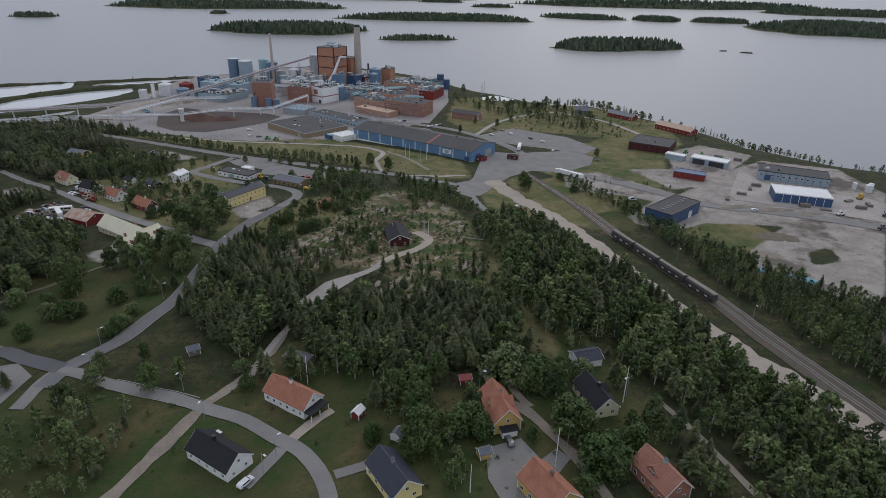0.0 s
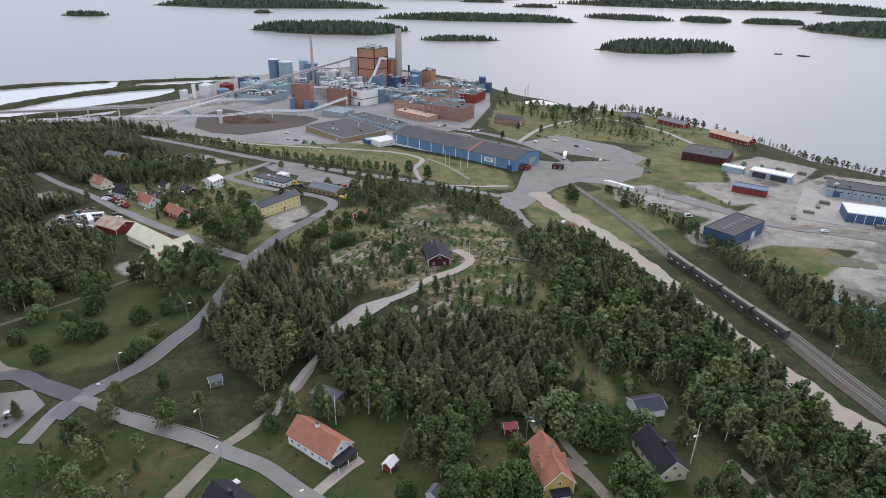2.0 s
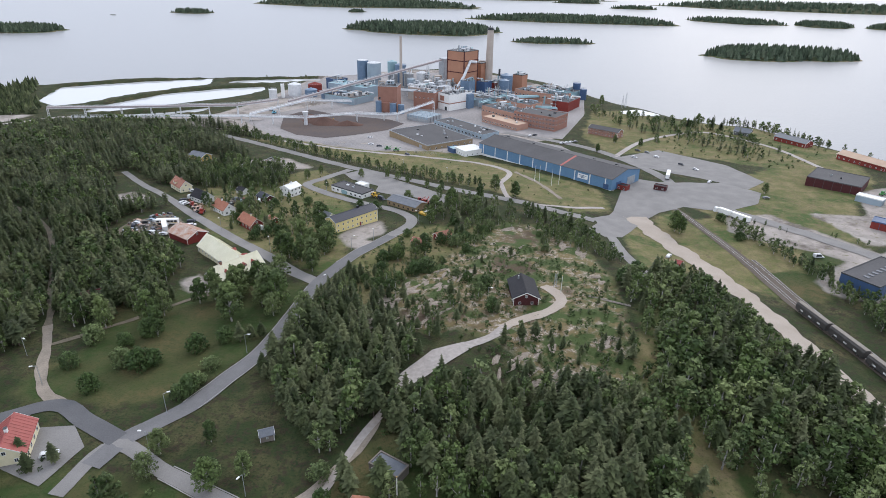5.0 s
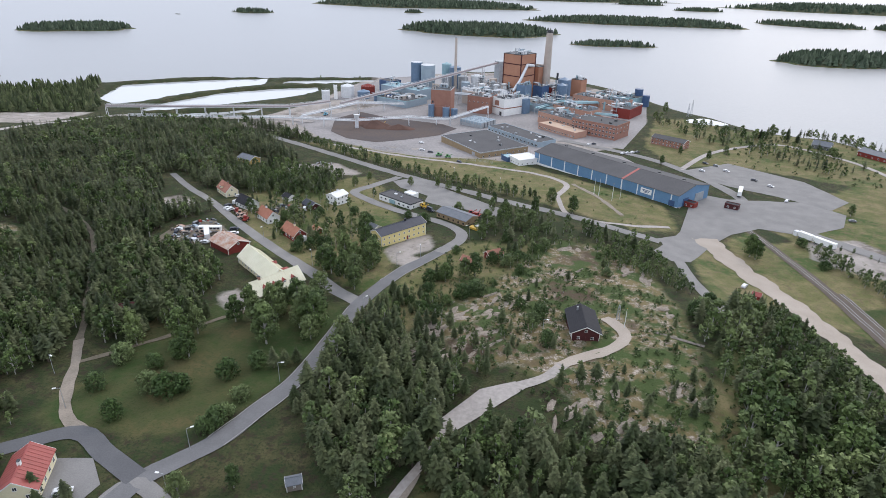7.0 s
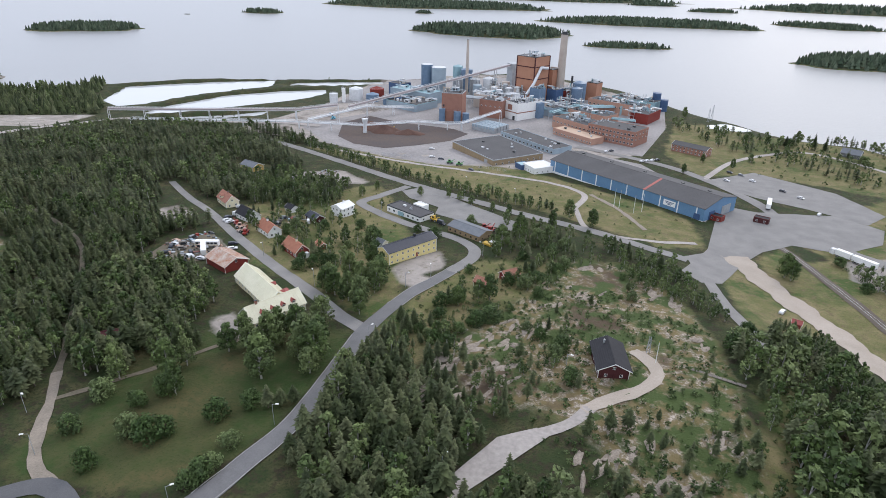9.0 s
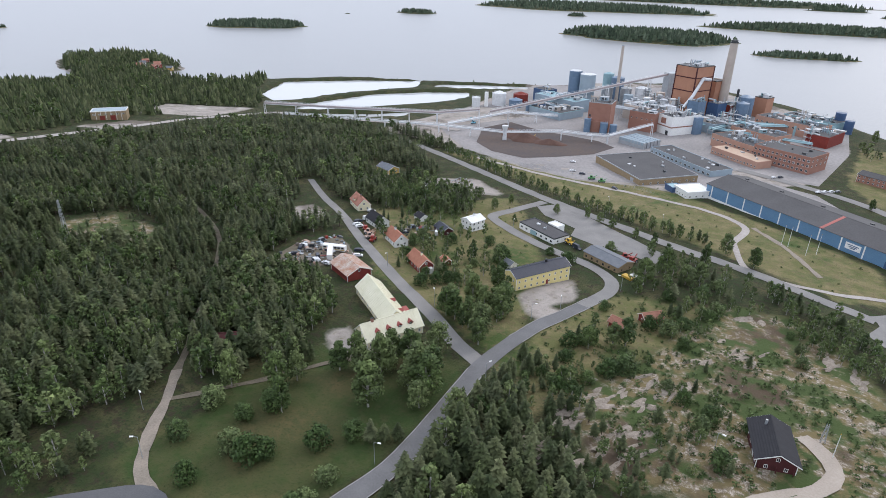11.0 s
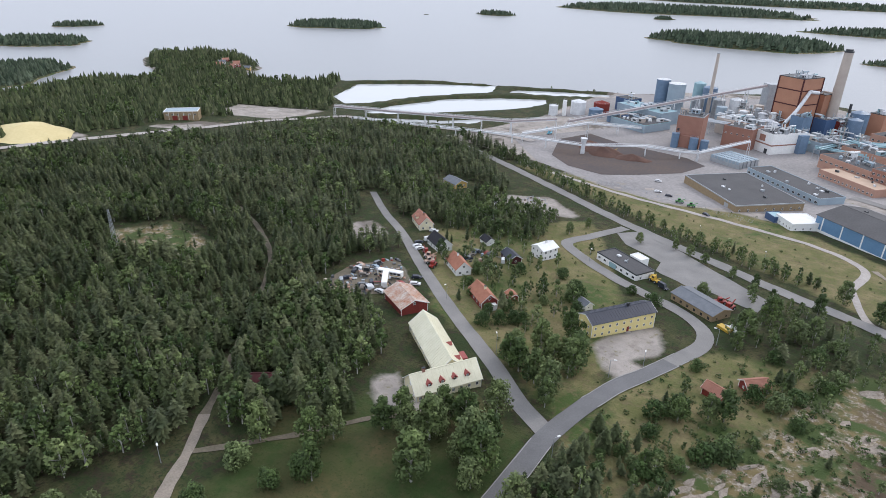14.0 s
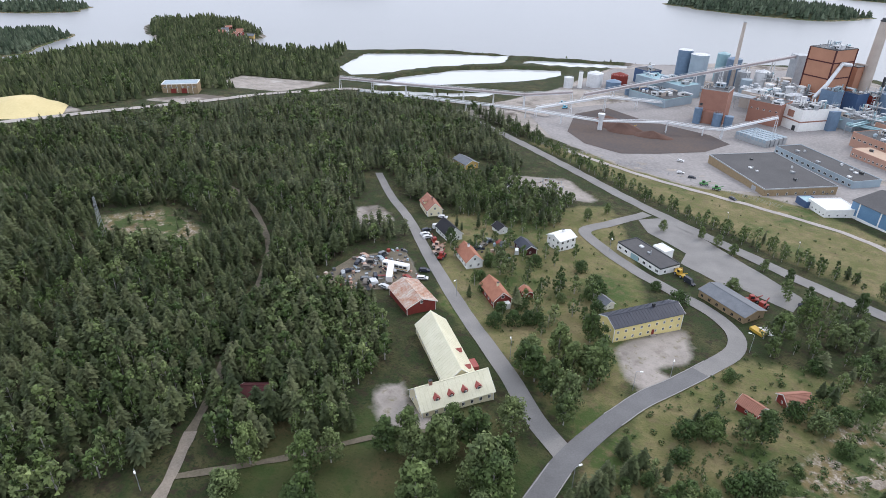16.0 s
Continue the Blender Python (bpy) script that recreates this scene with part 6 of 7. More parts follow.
for x, y, a, p, lab in ((-187, 338, 20, "rust", "rusty red machine beside the street"), (-184, 334, 60, "rust", "rusty red tractor beside the street"), (-180, 331, 100, "carred", "rusty red machine beside the street"), (-191, 341, 140, "carred", "rusty red trailer machine"),
                        (-69, 378, 30, "carred", "red digger on the old lot"), (-65, 374, 70, "carred", "red loader on the old lot"), (-119, 511, 20, "junkgreen", "green harvester by the fence"), (-111, 507, 10, "junkgreen", "green machine by the fence"),
                        (-270, 640, 20, "cyan", "blue machine under the belts"), (-262, 628, 60, "cyan", "blue machine under the belts"), (-97, 381, -30, "caryellow", "yellow machine by the workshop"), (-196, 604, 30, "caryellow", "yellow loader on the bark heap"), (262, 322, 10, "carwhite", "pale machine on the harbour yard"), (296, 352, 40, "caryellow", "yellow loader on the harbour yard"), (288, 318, 80, "cardark", "dark crane truck on the harbour yard"), (272, 300, 15, "cargrey", "grey machine on the harbour yard"), (230, 470, 35, "junkgreen", "green harvester near the boathouse"), (240, 462, 70, "junkgreen", "green machine near the boathouse"), (-100, 385, -30, "caryellow", "orange tipper by the workshop"), (248, 447, 10, "junkgreen", "green machine near the shore")):
    machine(x, y, a, p, lab, 1.0 if "loader" not in lab else 1.2)
heap("rubble_heap", -61, 357, 3.2, 2.2, 2.2, "snow", "pale tarpaulin-covered pile on a yellow trailer", "pile", 12)
box_part("bed", (-2.6, -1.3, 0.3, 2.6, 1.3, 1.3), M["caryellow"], thing("trailer", -63, 355, -30, None, "yellow trailer bed by the workshop", "trailer"))

# ---- the scrap yard ----
JR = random.Random(4)
JUNK = ["cargrey", "cargrey", "cardark", "cardark", "rust", "rust", "bluegrey", "wood", "wood", "steel", "whitesteel", "darksteel", "carred", "cargrey"]


def junk_piece(kind, x, y, paint):
    lab = {"board": "grey and rusty scrap boards piled up", "box": "discarded rusting appliance box", "drum": "old steel drum lying about", "wreck": "stripped car wreck in the scrap yard"}[kind]
    if kind == "wreck":
        return car(x, y, JR.uniform(0, 180), paint, lab, "car wreck", "scrap cars", JR.random() < 0.3)
    bm = bmesh.new()
    if kind == "board":
        for k in range(4):
            bm_box(bm, -1.6 + 0.2 * k, -0.5 + 0.25 * k, 0.08 * k, 1.4 + 0.1 * k, -0.2 + 0.25 * k, 0.08 * k + 0.06)
    elif kind == "box":
        bm_box(bm, -0.5, -0.4, 0, 0.5, 0.4, 1.1)
        bmesh.ops.bevel(bm, geom=bm.edges[:], offset=0.06, segments=1, affect='EDGES')
    else:
        bm_tube(bm, (-0.5, 0, 0.3), (0.5, 0, 0.3), 0.3, seg=10)
    o = new("scrap_" + kind, mesh_of(kind, bm, M[paint]))
    o.matrix_basis = pose(x, y, ground_z(x, y), 0, 0, JR.uniform(0, 360))
    s = JR.uniform(0.6, 1.5)
    o.scale = (s, s, s)
    return tagged(o, lab, "scrap", "scrap yard pieces")


SCRAP = [(-205, 284), (-208, 308), (-197, 328), (-178, 312), (-177, 300), (-188, 290)]
sx_, sy_ = np.array([p[0] for p in SCRAP]), np.array([p[1] for p in SCRAP])
flat_patch("yard", SCRAP, M["earth"], 0.14, "dark trodden earth of the scrap yard", "yard")
count = 0
while count < 170:
    x, y = JR.uniform(sx_.min(), sx_.max()), JR.uniform(sy_.min(), sy_.max())
    if edge_distance(np.array([x]), np.array([y]), SCRAP)[1][0]:
        junk_piece(JR.choices(["board", "box", "drum", "wreck"], (4, 5, 3, 1.6))[0], x, y, JR.choice(JUNK))
        count += 1
for k in range(34):
    junk_piece(JR.choice(["board", "box", "wreck", "drum"]), JR.uniform(-176, -158), JR.uniform(346, 362), JR.choice(JUNK))
for x, y, a, L in ((-188, 311, 15, 11), (-186, 305, -55, 11)):
    t = thing("bus", x, y, a, ground_z(x, y) + 0.2, "old white bus with yellow stripe in the scrap yard", "bus", "scrap buses")
    box_part("body", (-L / 2, -1.25, 0.5, L / 2, 1.25, 3.1), M["white"], t, bevel=0.15)
    for s in (-1, 1):
        for k in range(6):
            box_part("window", (-L / 2 + 0.6 + 1.7 * k, s * 1.26 - 0.03, 1.7, -L / 2 + 2.0 + 1.7 * k, s * 1.26 + 0.03, 2.6), M["glass"], t)
        box_part("stripe", (-L / 2 + 0.2, s * 1.26 - 0.025, 1.1, L / 2 - 0.2, s * 1.26 + 0.025, 1.4), M["caryellow"], t)
    for px in (-3.4, 3.4):
        for sy in (-1.1, 1.1):
            wheel(t, px, sy, 0.48, 0.48, 0.3)


# ---- posts, poles and masts ----
def lamp_post(x, y, ang=0.0, h=7.0):
    t = thing("street_lamp", x, y, ang, None, "slim grey street lamp with a pale head", "street lamp", "street lamps")
    tube_part("pole", (0, 0, -0.5), (0, 0, h), 0.09, M["steel"], t, seg=8, r1=0.06)
    tube_part("arm", (0, 0, h), (1.3, 0, h + 0.25), 0.05, M["steel"], t, seg=6)
    box_part("lamp_head", (1.0, -0.2, h + 0.15, 1.9, 0.2, h + 0.35), M["white"], t, "pale lamp head")


for x, y in ((-166, 191), (-123, 287), (-98, 274), (-87, 296), (-128, 384), (-158, 309), (-86, 251), (-80, 310), (-63, 340), (-71, 147), (-61, 134), (-106, 172), (-102, 157), (-47, 197), (19, 144), (40, 118), (64, 140), (-20, 248), (-97, 205), (-40, 112), (-38, 118), (-150, 178), (134, 262), (143, 205), (-94, 452), (-61, 438)):
    lamp_post(x, y, (x * 37) % 360)


def flagpole(x, y, h, label="slender white flagpole"):
    t = thing("flagpole", x, y, 0, None, label + " on the grass", "flagpole", "flagpoles")
    tube_part("pole", (0, 0, -0.5), (0, 0, h), 0.14, M["white"], t, seg=8, r1=0.07)
    bm = bmesh.new(); bmesh.ops.create_uvsphere(bm, u_segments=8, v_segments=6, radius=0.16, matrix=Matrix.Translation((0, 0, h + 0.12)))
    part("finial", bm, M["caryellow"], t)


for x, y, h in ((-2, 444, 11), (1, 443, 11), (9, 436, 11), (14, 441, 11), (8, 262, 8), (-34, 149, 10), (35, 111, 13), (62, 137, 13), (12, 104, 9)):
    flagpole(x, y, h)


def mast(x, y, h, r=0.9):
    t = thing("lattice_mast", x, y, 0, None, "slim steel lattice mast", "mast", "masts")
    bm = bmesh.new()
    for sx in (-1, 1):
        for sy in (-1, 1):
            bm_tube(bm, (sx * r, sy * r, -0.5), (sx * 0.25, sy * 0.25, h), 0.08, seg=5)
    part("legs", bm, M["steel"], t)
    for k in range(int(h / 2)):
        w = r + (0.25 - r) * (k * 2 / h)
        bm = bmesh.new()
        for a, b in (((-w, -w), (w, w)), ((w, -w), (-w, w))):
            bm_tube(bm, (a[0], a[1], k * 2), (b[0], b[1], k * 2 + 2), 0.05, seg=4)
        part("brace", bm, M["steel"], t)


mast(-287, 250, 20); mast(96, 742, 16); mast(92, 736, 14); mast(6, 268, 6, 0.6)
for k in range(7):                                       # substation frames
    x, y = -188 + 4 * (k % 4), 436 + 6 * (k // 4)
    t = thing("substation_frame", x, y, -25, None, "grey steel switchgear frame of the substation", "switchgear", "substation frames")
    for s in (-2, 2):
        tube_part("post", (0, s, -0.3), (0, s, 5.5), 0.12, M["steel"], t, seg=6)
    tube_part("beam", (0, -2.4, 5.3), (0, 2.4, 5.3), 0.12, M["steel"], t, seg=6)
    for s in (-1, 0, 1):
        tube_part("insulator", (0, s, 4.2), (0, s, 5.2), 0.16, M["darkred"], t, seg=8)

# blue-wrapped pipe stacks, timber and goods on the harbour yard
for k in range(18):
    f = k / 17
    x, y = 170.5 + 20 * f, 250.5 - 14 * f
    t = thing("pipe_bundle", x, y, 40, None, "pale blue wrapped bundle of pipes", "bundle", "blue bundles")
    for q in (-0.3, 0.3):
        tube_part("pipe", (-2.4, q, 0.35), (2.4, q, 0.35), 0.3, M["cyan"], t, seg=8)
    box_part("bearer", (-1.6, -0.6, 0.0, -1.3, 0.6, 0.12), M["wood"], t)
for x, y, a, n in ((240, 379, -25, 5), (248, 336, -20, 6), (220, 361, -30, 4), (283, 333, -20, 5), (262, 446, -35, 5), (252, 458, -35, 4), (232, 372, 60, 3), (300, 392, -20, 4), (276, 436, -30, 4), (284, 346, 20, 3), (292, 338, 75, 4), (300, 330, 30, 5), (290, 306, -10, 3), (258, 330, -20, 3), (206, 352, 60, 3)):
    t = thing("timber_stack", x, y, a, None, "stack of grey sawn timber on bearers", "timber", "timber stacks")
    for k in range(n):
        box_part("layer", (-3.0 + 0.1 * (k % 2), -1.2, 0.15 + 0.4 * k, 3.0 + 0.1 * (k % 2), 1.2, 0.5 + 0.4 * k), M["wood"], t)
    for s in (-2, 2):
        box_part("bearer", (s - 0.1, -1.2, 0, s + 0.1, 1.2, 0.14), M["darksteel"], t)
heap("earth_bank", 205, 337, 16, 3.2, 1.8, "dirt", "long bank of earth and rubble", "bank", 14)
heap("earth_bank", 226, 331, 14, 2.6, 1.6, "dirt", "long bank of earth and rubble", "bank", 17)
heap("earth_bank", 203, 290, 12, 8, 0.5, "earth", "dark patch of dumped soil", "bank", 18)
heap("earth_bank", 240, 322, 6, 2.5, 1.4, "dirt", "low bank of rubble", "bank", 15)
heap("earth_bank", 184, 268, 9, 6, 0.8, "dirt", "low patch of dumped soil", "bank", 16)
for x, y, r, h in ((312, 366, 2.2, 5), (318, 372, 1.8, 4), (306, 372, 1.5, 4.5)):
    tank("yard_tank", x, y, r, h, "whitesteel", "small white tank on the harbour yard", group="yard tanks", rail=False, domed=True, seg=18)
# wire fence along the mill's edge
FENCE = smooth_line([(-232, 520), (-150, 516), (-110, 508), (-75, 500)], 6.0)
fence = thing("fence", FENCE[0][0], FENCE[0][1], 0, 0, "grey wire fence on steel posts by the mill", "fence")
for (xa, ya), (xb, yb) in zip(FENCE, FENCE[1:]):
    za, zb = ground_z(xa, ya), ground_z(xb, yb)
    o = FENCE[0]
    tube_part("post", (xa - o[0], ya - o[1], za - 0.3), (xa - o[0], ya - o[1], za + 2.2), 0.07, M["steel"], fence, seg=6)
    for h in (0.7, 1.4, 2.1):
        tube_part("wire", (xa - o[0], ya - o[1], za + h), (xb - o[0], yb - o[1], zb + h), 0.03, M["steel"], fence, seg=4)
t = thing("boardwalk", 26, 259, -18, None, "weathered plank walk over the rock", "walkway")
for k in range(12):
    box_part("plank", (-8 + 1.4 * k, -0.7, 0.2, -6.7 + 1.4 * k, 0.7, 0.3), M["wood"], t)

# ---- rock outcrops on the hill ----
M["crag"] = mat("weathered_granite", (0.34, 0.29, 0.245), (0.15, 0.122, 0.092), 0.95, scale=0.5, fine=2.2, bump=0.7, detail=8.0)
KR = random.Random(31)


def outcrop(x, y, a, L, W, H):
    """A low slab of bedrock: a flattened, faceted lump sunk into the ground."""
    bm = bmesh.new()
    bmesh.ops.create_icosphere(bm, subdivisions=2, radius=1.0)
    for v in bm.verts:
        q = 1 + KR.uniform(-0.22, 0.22)
        v.co = Vector((v.co.x * L * q, v.co.y * W * q, max(-0.3, v.co.z) * H * (1 + KR.uniform(-0.3, 0.3))))
    o = new("rock_outcrop", mesh_of("rock_outcrop", bm, M["crag"]))
    o.matrix_basis = pose(x, y, ground_z(x, y) - 0.1, KR.uniform(-6, 6), KR.uniform(-6, 6), a)
    return tagged(o, "pale weathered granite outcrop among dry grass", "rock", "hill outcrops")


for cx, cy in [(-43, 270), (-35, 271), (-44, 248), (-59, 246), (-60, 227), (-38, 238), (-18, 312), (-10, 308), (-31, 296), (-64, 247), (-53, 261), (-50, 258), (-41, 247), (-54, 240), (-60, 232), (-39, 260), (11, 203), (6, 202), (14, 201), (-6, 208), (-11, 211), (24, 228), (23, 196), (-1, 221), (-45, 235), (10, 320), (19, 310), (-13, 342), (24, 278)]:
    for k in range(4):
        outcrop(cx + KR.gauss(0, 3.0), cy + KR.gauss(0, 3.5), 65 + KR.uniform(-25, 25), KR.uniform(1.6, 5.0), KR.uniform(0.6, 1.7), KR.uniform(0.25, 0.65))

# ---- cabins and boats on the point ----
CR = random.Random(3)
for x, y, w in ((-775, 700, "falu"), (-790, 712, "falu"), (-760, 706, "ochre"), (-800, 690, "falu"), (-812, 705, "white"), (-785, 682, "falu"), (-770, 690, "falu"), (-825, 720, "falu")):
    house("shore_cabin", x, y, 9, 6, CR.uniform(0, 90), 2.8, 2.0, w, "tilepink" if w == "falu" else "slate", "small wooden cabin by the water", "cabin", "shore cabins", n_long=2, n_gable=1)
for x, y, a in ((-748, 655, 30), (-757, 662, 60), (-768, 493 + 180, 20), (-776, 540, 10), (-780, 520, 80)):
    t = thing("boat", x, y, a, 0.0, "small white motor boat at its mooring", "boat", "moored boats")
    bm = bmesh.new()
    v = [bm.verts.new(c) for c in ((-3, -1, 0.9), (1.5, -1.1, 0.9), (3.4, 0, 1.1), (1.5, 1.1, 0.9), (-3, 1, 0.9), (-2.8, -0.6, -0.2), (1.2, -0.6, -0.2), (2.6, 0, 0), (1.2, 0.6, -0.2), (-2.8, 0.6, -0.2))]
    bm.faces.new(v[:5])
    for k in range(5):
        bm.faces.new((v[k], v[5 + k], v[5 + (k + 1) % 5], v[(k + 1) % 5]))
    bmesh.ops.recalc_face_normals(bm, faces=bm.faces)
    part("hull", bm, M["white"], t)
    box_part("cabin", (-0.8, -0.7, 0.9, 1.2, 0.7, 1.9), M["white"], t, bevel=0.1)

# ---- trees ----
def conifer(rng, layers, blades, spread=1.0, ragged=0.25, stem=0.12):
    """A unit-high conifer as arrays: trunk and drooping sprays of needles."""
    tv, tf, lv, lf = [], [], [], []
    for z, r in ((-0.08, 0.022), (0.98, 0.004)):
        for k in range(5):
            tv.append((r * math.cos(k * 1.2566), r * math.sin(k * 1.2566), z))
    tf = [(k, (k + 1) % 5, 5 + (k + 1) % 5, 5 + k) for k in range(5)]
    for i in range(layers):
        f = i / (layers - 1)
        z = stem + (0.97 - stem) * f ** 0.9
        r = spread * 0.2 * (1 - f) ** 0.62 + 0.016
        if f < 0.15:
            r *= 0.8
        n = max(4, int(blades * (1 - 0.5 * f)))
        for k in range(n):
            a = (k + rng.uniform(-0.3, 0.3)) * math.tau / n + i * 0.7
            rr = r * rng.uniform(1 - ragged, 1 + ragged)
            w = rr * rng.uniform(0.25, 0.45) + 0.008
            zz = z + rng.uniform(-0.02, 0.02)
            ca, sa = math.cos(a), math.sin(a)
            drop = rr * rng.uniform(0.15, 0.5)
            b = len(lv)
            k0 = rng.uniform(0.0, 0.35)
            lv += [(k0 * rr * ca - w * sa, k0 * rr * sa + w * ca, zz + 0.03 - drop * k0), (rr * ca, rr * sa, zz - drop * 0.75 + rng.uniform(0, 0.03)),
                   (k0 * rr * ca + w * sa, k0 * rr * sa - w * ca, zz + 0.03 - drop * k0 - rng.uniform(0, 0.03))]
            lf.append((b, b + 1, b + 2))
    return np.array(tv), tf, np.array(lv), lf


def small_fir(rng):
    """A far conifer of three ragged skirts."""
    v, f = [], []
    for z0, z1, r in ((0.02, 0.55, 0.26), (0.3, 0.8, 0.2), (0.58, 1.0, 0.12)):
        b, n = len(v), 6
        v.append((0, 0, z1))
        for k in range(n):
            a = k * math.tau / n + rng.uniform(-0.3, 0.3)
            q = r * rng.uniform(0.7, 1.3)
            v.append((q * math.cos(a), q * math.sin(a), z0 + rng.uniform(-0.05, 0.08)))
        f += [(b, b + 1 + k, b + 1 + (k + 1) % n) for k in range(n)]
    return [], [], np.array(v), f


def broadleaf(rng, clumps, width=0.3, low=0.22, lobes=9, size=0.06, limbs=5):
    """A unit-high leafy tree: trunk, limbs and many leaf clumps gathered in lobes with gaps."""
    tv, tf, lv, lf = [], [], [], []

    def stick(a, b, r0, r1):
        o = len(tv)
        a, b = np.array(a), np.array(b)
        d = (b - a) / np.linalg.norm(b - a)
        u = np.cross(d, (0.3, 0.9, 0.1)); u /= np.linalg.norm(u); v = np.cross(d, u)
        for c, r in ((a, r0), (b, r1)):
            for k in range(4):
                tv.append(tuple(c + r * (u * math.cos(k * 1.5708) + v * math.sin(k * 1.5708))))
        for k in range(4):
            tf.append((o + k, o + (k + 1) % 4, o + 4 + (k + 1) % 4, o + 4 + k))

    stick((0, 0, -0.06), (0.01, 0, 0.55), 0.022, 0.014)
    stick((0.01, 0, 0.55), (0, 0.01, 0.9), 0.014, 0.004)
    centres = []
    for k in range(lobes):
        f = (k + 0.5) / lobes
        a = k * 2.4 + rng.uniform(-0.4, 0.4)
        z = low + (0.93 - low) * f
        r = width * (math.sin(math.pi * min(1, 0.18 + 0.8 * f)) ** 0.8) * rng.uniform(0.45, 0.8)
        centres.append((r * math.cos(a), r * math.sin(a), z, width * rng.uniform(0.42, 0.62) * (1 - 0.45 * f)))
    for k in range(min(limbs, lobes)):
        c = centres[k]
        stick((0, 0, max(0.12, c[2] - 0.18)), (c[0] * 0.9, c[1] * 0.9, c[2]), 0.009, 0.003)
    centres.append((0, 0, 0.86, width * 0.34))
    for i in range(clumps):
        cx, cy, cz, cr = centres[i % len(centres)]
        d = rng.normal(size=3); d /= np.linalg.norm(d)
        p = np.array((cx, cy, cz)) + d * cr * rng.uniform(0.55, 1.08) * np.array((1, 1, 1.15))
        n = d + rng.normal(0, 0.45, 3) + (0, 0, 0.35); n /= np.linalg.norm(n)
        u = np.cross(n, rng.normal(size=3)); u /= np.linalg.norm(u); v = np.cross(n, u)
        s = size * rng.uniform(0.6, 1.3)
        b = len(lv)
        lv += [tuple(p - u * s), tuple(p + v * s * 1.3 - n * s * 0.2), tuple(p + u * s * 0.9)]
        lf.append((b, b + 1, b + 2))
    return np.array(tv), tf, np.array(lv), lf


def scatter(poly, spacing, rng, avoid=2.2, keep=1.0):
    """Jittered places within a polygon, clear of roads, buildings and water."""
    p = np.array(poly, float)
    gx, gy = np.meshgrid(np.arange(p[:, 0].min(), p[:, 0].max(), spacing), np.arange(p[:, 1].min(), p[:, 1].max(), spacing))
    x = gx.ravel() + rng.uniform(-0.5, 0.5, gx.size) * spacing
    y = gy.ravel() + rng.uniform(-0.5, 0.5, gx.size) * spacing
    _, inside = edge_distance(x, y, poly)
    ok = inside & (rng.random(x.size) < keep)
    x, y = x[ok], y[ok]
    ok = np.ones(x.size, bool)
    for line, half in ROAD_LINES:
        lo, hi = line.min(0) - 12, line.max(0) + 12
        near = (x > lo[0]) & (x < hi[0]) & (y > lo[1]) & (y < hi[1])
        if near.any():
            d, _ = edge_distance(x[near], y[near], line[::2] if len(line) > 6 else line, closed=False)
            ok[np.flatnonzero(near)[d < half + avoid]] = False
    for cx, cy, r in BUILT:
        ok &= np.hypot(x - cx, y - cy) > r + 1.0
    for cl in CLEARED:
        ok &= ~edge_distance(x, y, cl)[1]
    x, y = x[ok], y[ok]
    z = land(x, y)
    ok = z > 0.8
    return x[ok], y[ok], z[ok]


BUILT = []
for o in list(scene.objects):
    if o.type == 'EMPTY' and o.parent is None:
        walls = [c for c in o.children if c.name.split(".")[0] in ("wall", "shell")]
        for c in walls:
            b = np.array([v[:] for v in c.bound_box])
            L, W = np.ptp(b[:, 0]), np.ptp(b[:, 1])
            a = o.rotation_euler.z if o.rotation_mode != 'QUATERNION' else 0.0
            k = max(1, int(round(max(L, W) / max(4.0, min(L, W)))))
            for q in range(k):
                s = ((q + 0.5) / k - 0.5) * max(L, W)
                dx, dy = (s, 0) if L >= W else (0, s)
                BUILT.append((o.location.x + dx * math.cos(a) - dy * math.sin(a), o.location.y + dx * math.sin(a) + dy * math.cos(a), max(min(L, W), max(L, W) / k) * 0.62))
CLEARED = [BARES[0], BARES[4], BARES[5], *BARES[6:10], [(-830, 682), (-832, 728), (-757, 716), (-755, 682)], [(-258, 425), (-256, 456), (-222, 456), (-222, 428)], [(-99, 305), (-86, 336), (-79, 338), (-76, 316), (-84, 294)]]


def grow(name, label, category, kinds, x, y, z, heights, needles, trunk_material, rng, widths=(0.85, 1.2)):
    """One object of many trees for the wood: the templates turned, scaled and joined."""
    vs, fs, mats, tones, off = [], [], [], [], 0
    for i in range(len(x)):
        tv, tf, lv, lf = kinds[rng.integers(len(kinds))]
        a = rng.uniform(0, math.tau); c, s = math.cos(a), math.sin(a)
        h = heights[i]; w = h * rng.uniform(*widths); tn = rng.random()
        for v, f, m in ((tv, tf, 1), (lv, lf, 0)):
            if not len(v):
                continue
            q = np.empty_like(v)
            q[:, 0] = x[i] + w * (v[:, 0] * c - v[:, 1] * s)
            q[:, 1] = y[i] + w * (v[:, 0] * s + v[:, 1] * c)
            q[:, 2] = z[i] + h * v[:, 2]
            vs.append(q)
            for face in f:
                fs.append(tuple(k + off for k in face))
            mats += [m] * len(f)
            tones += [tn] * len(v)
            off += len(v)
    me = bpy.data.meshes.new(name)
    me.from_pydata(np.concatenate(vs).tolist(), [], fs)
    me.materials.append(M[needles]); me.materials.append(M[trunk_material])
    me.polygons.foreach_set("material_index", mats)
    me.attributes.new("tone", 'FLOAT', 'POINT').data.foreach_set("value", np.array(tones, np.float32))
    me.update()
    return tagged(new(name, me), label, category, kind="stuff")


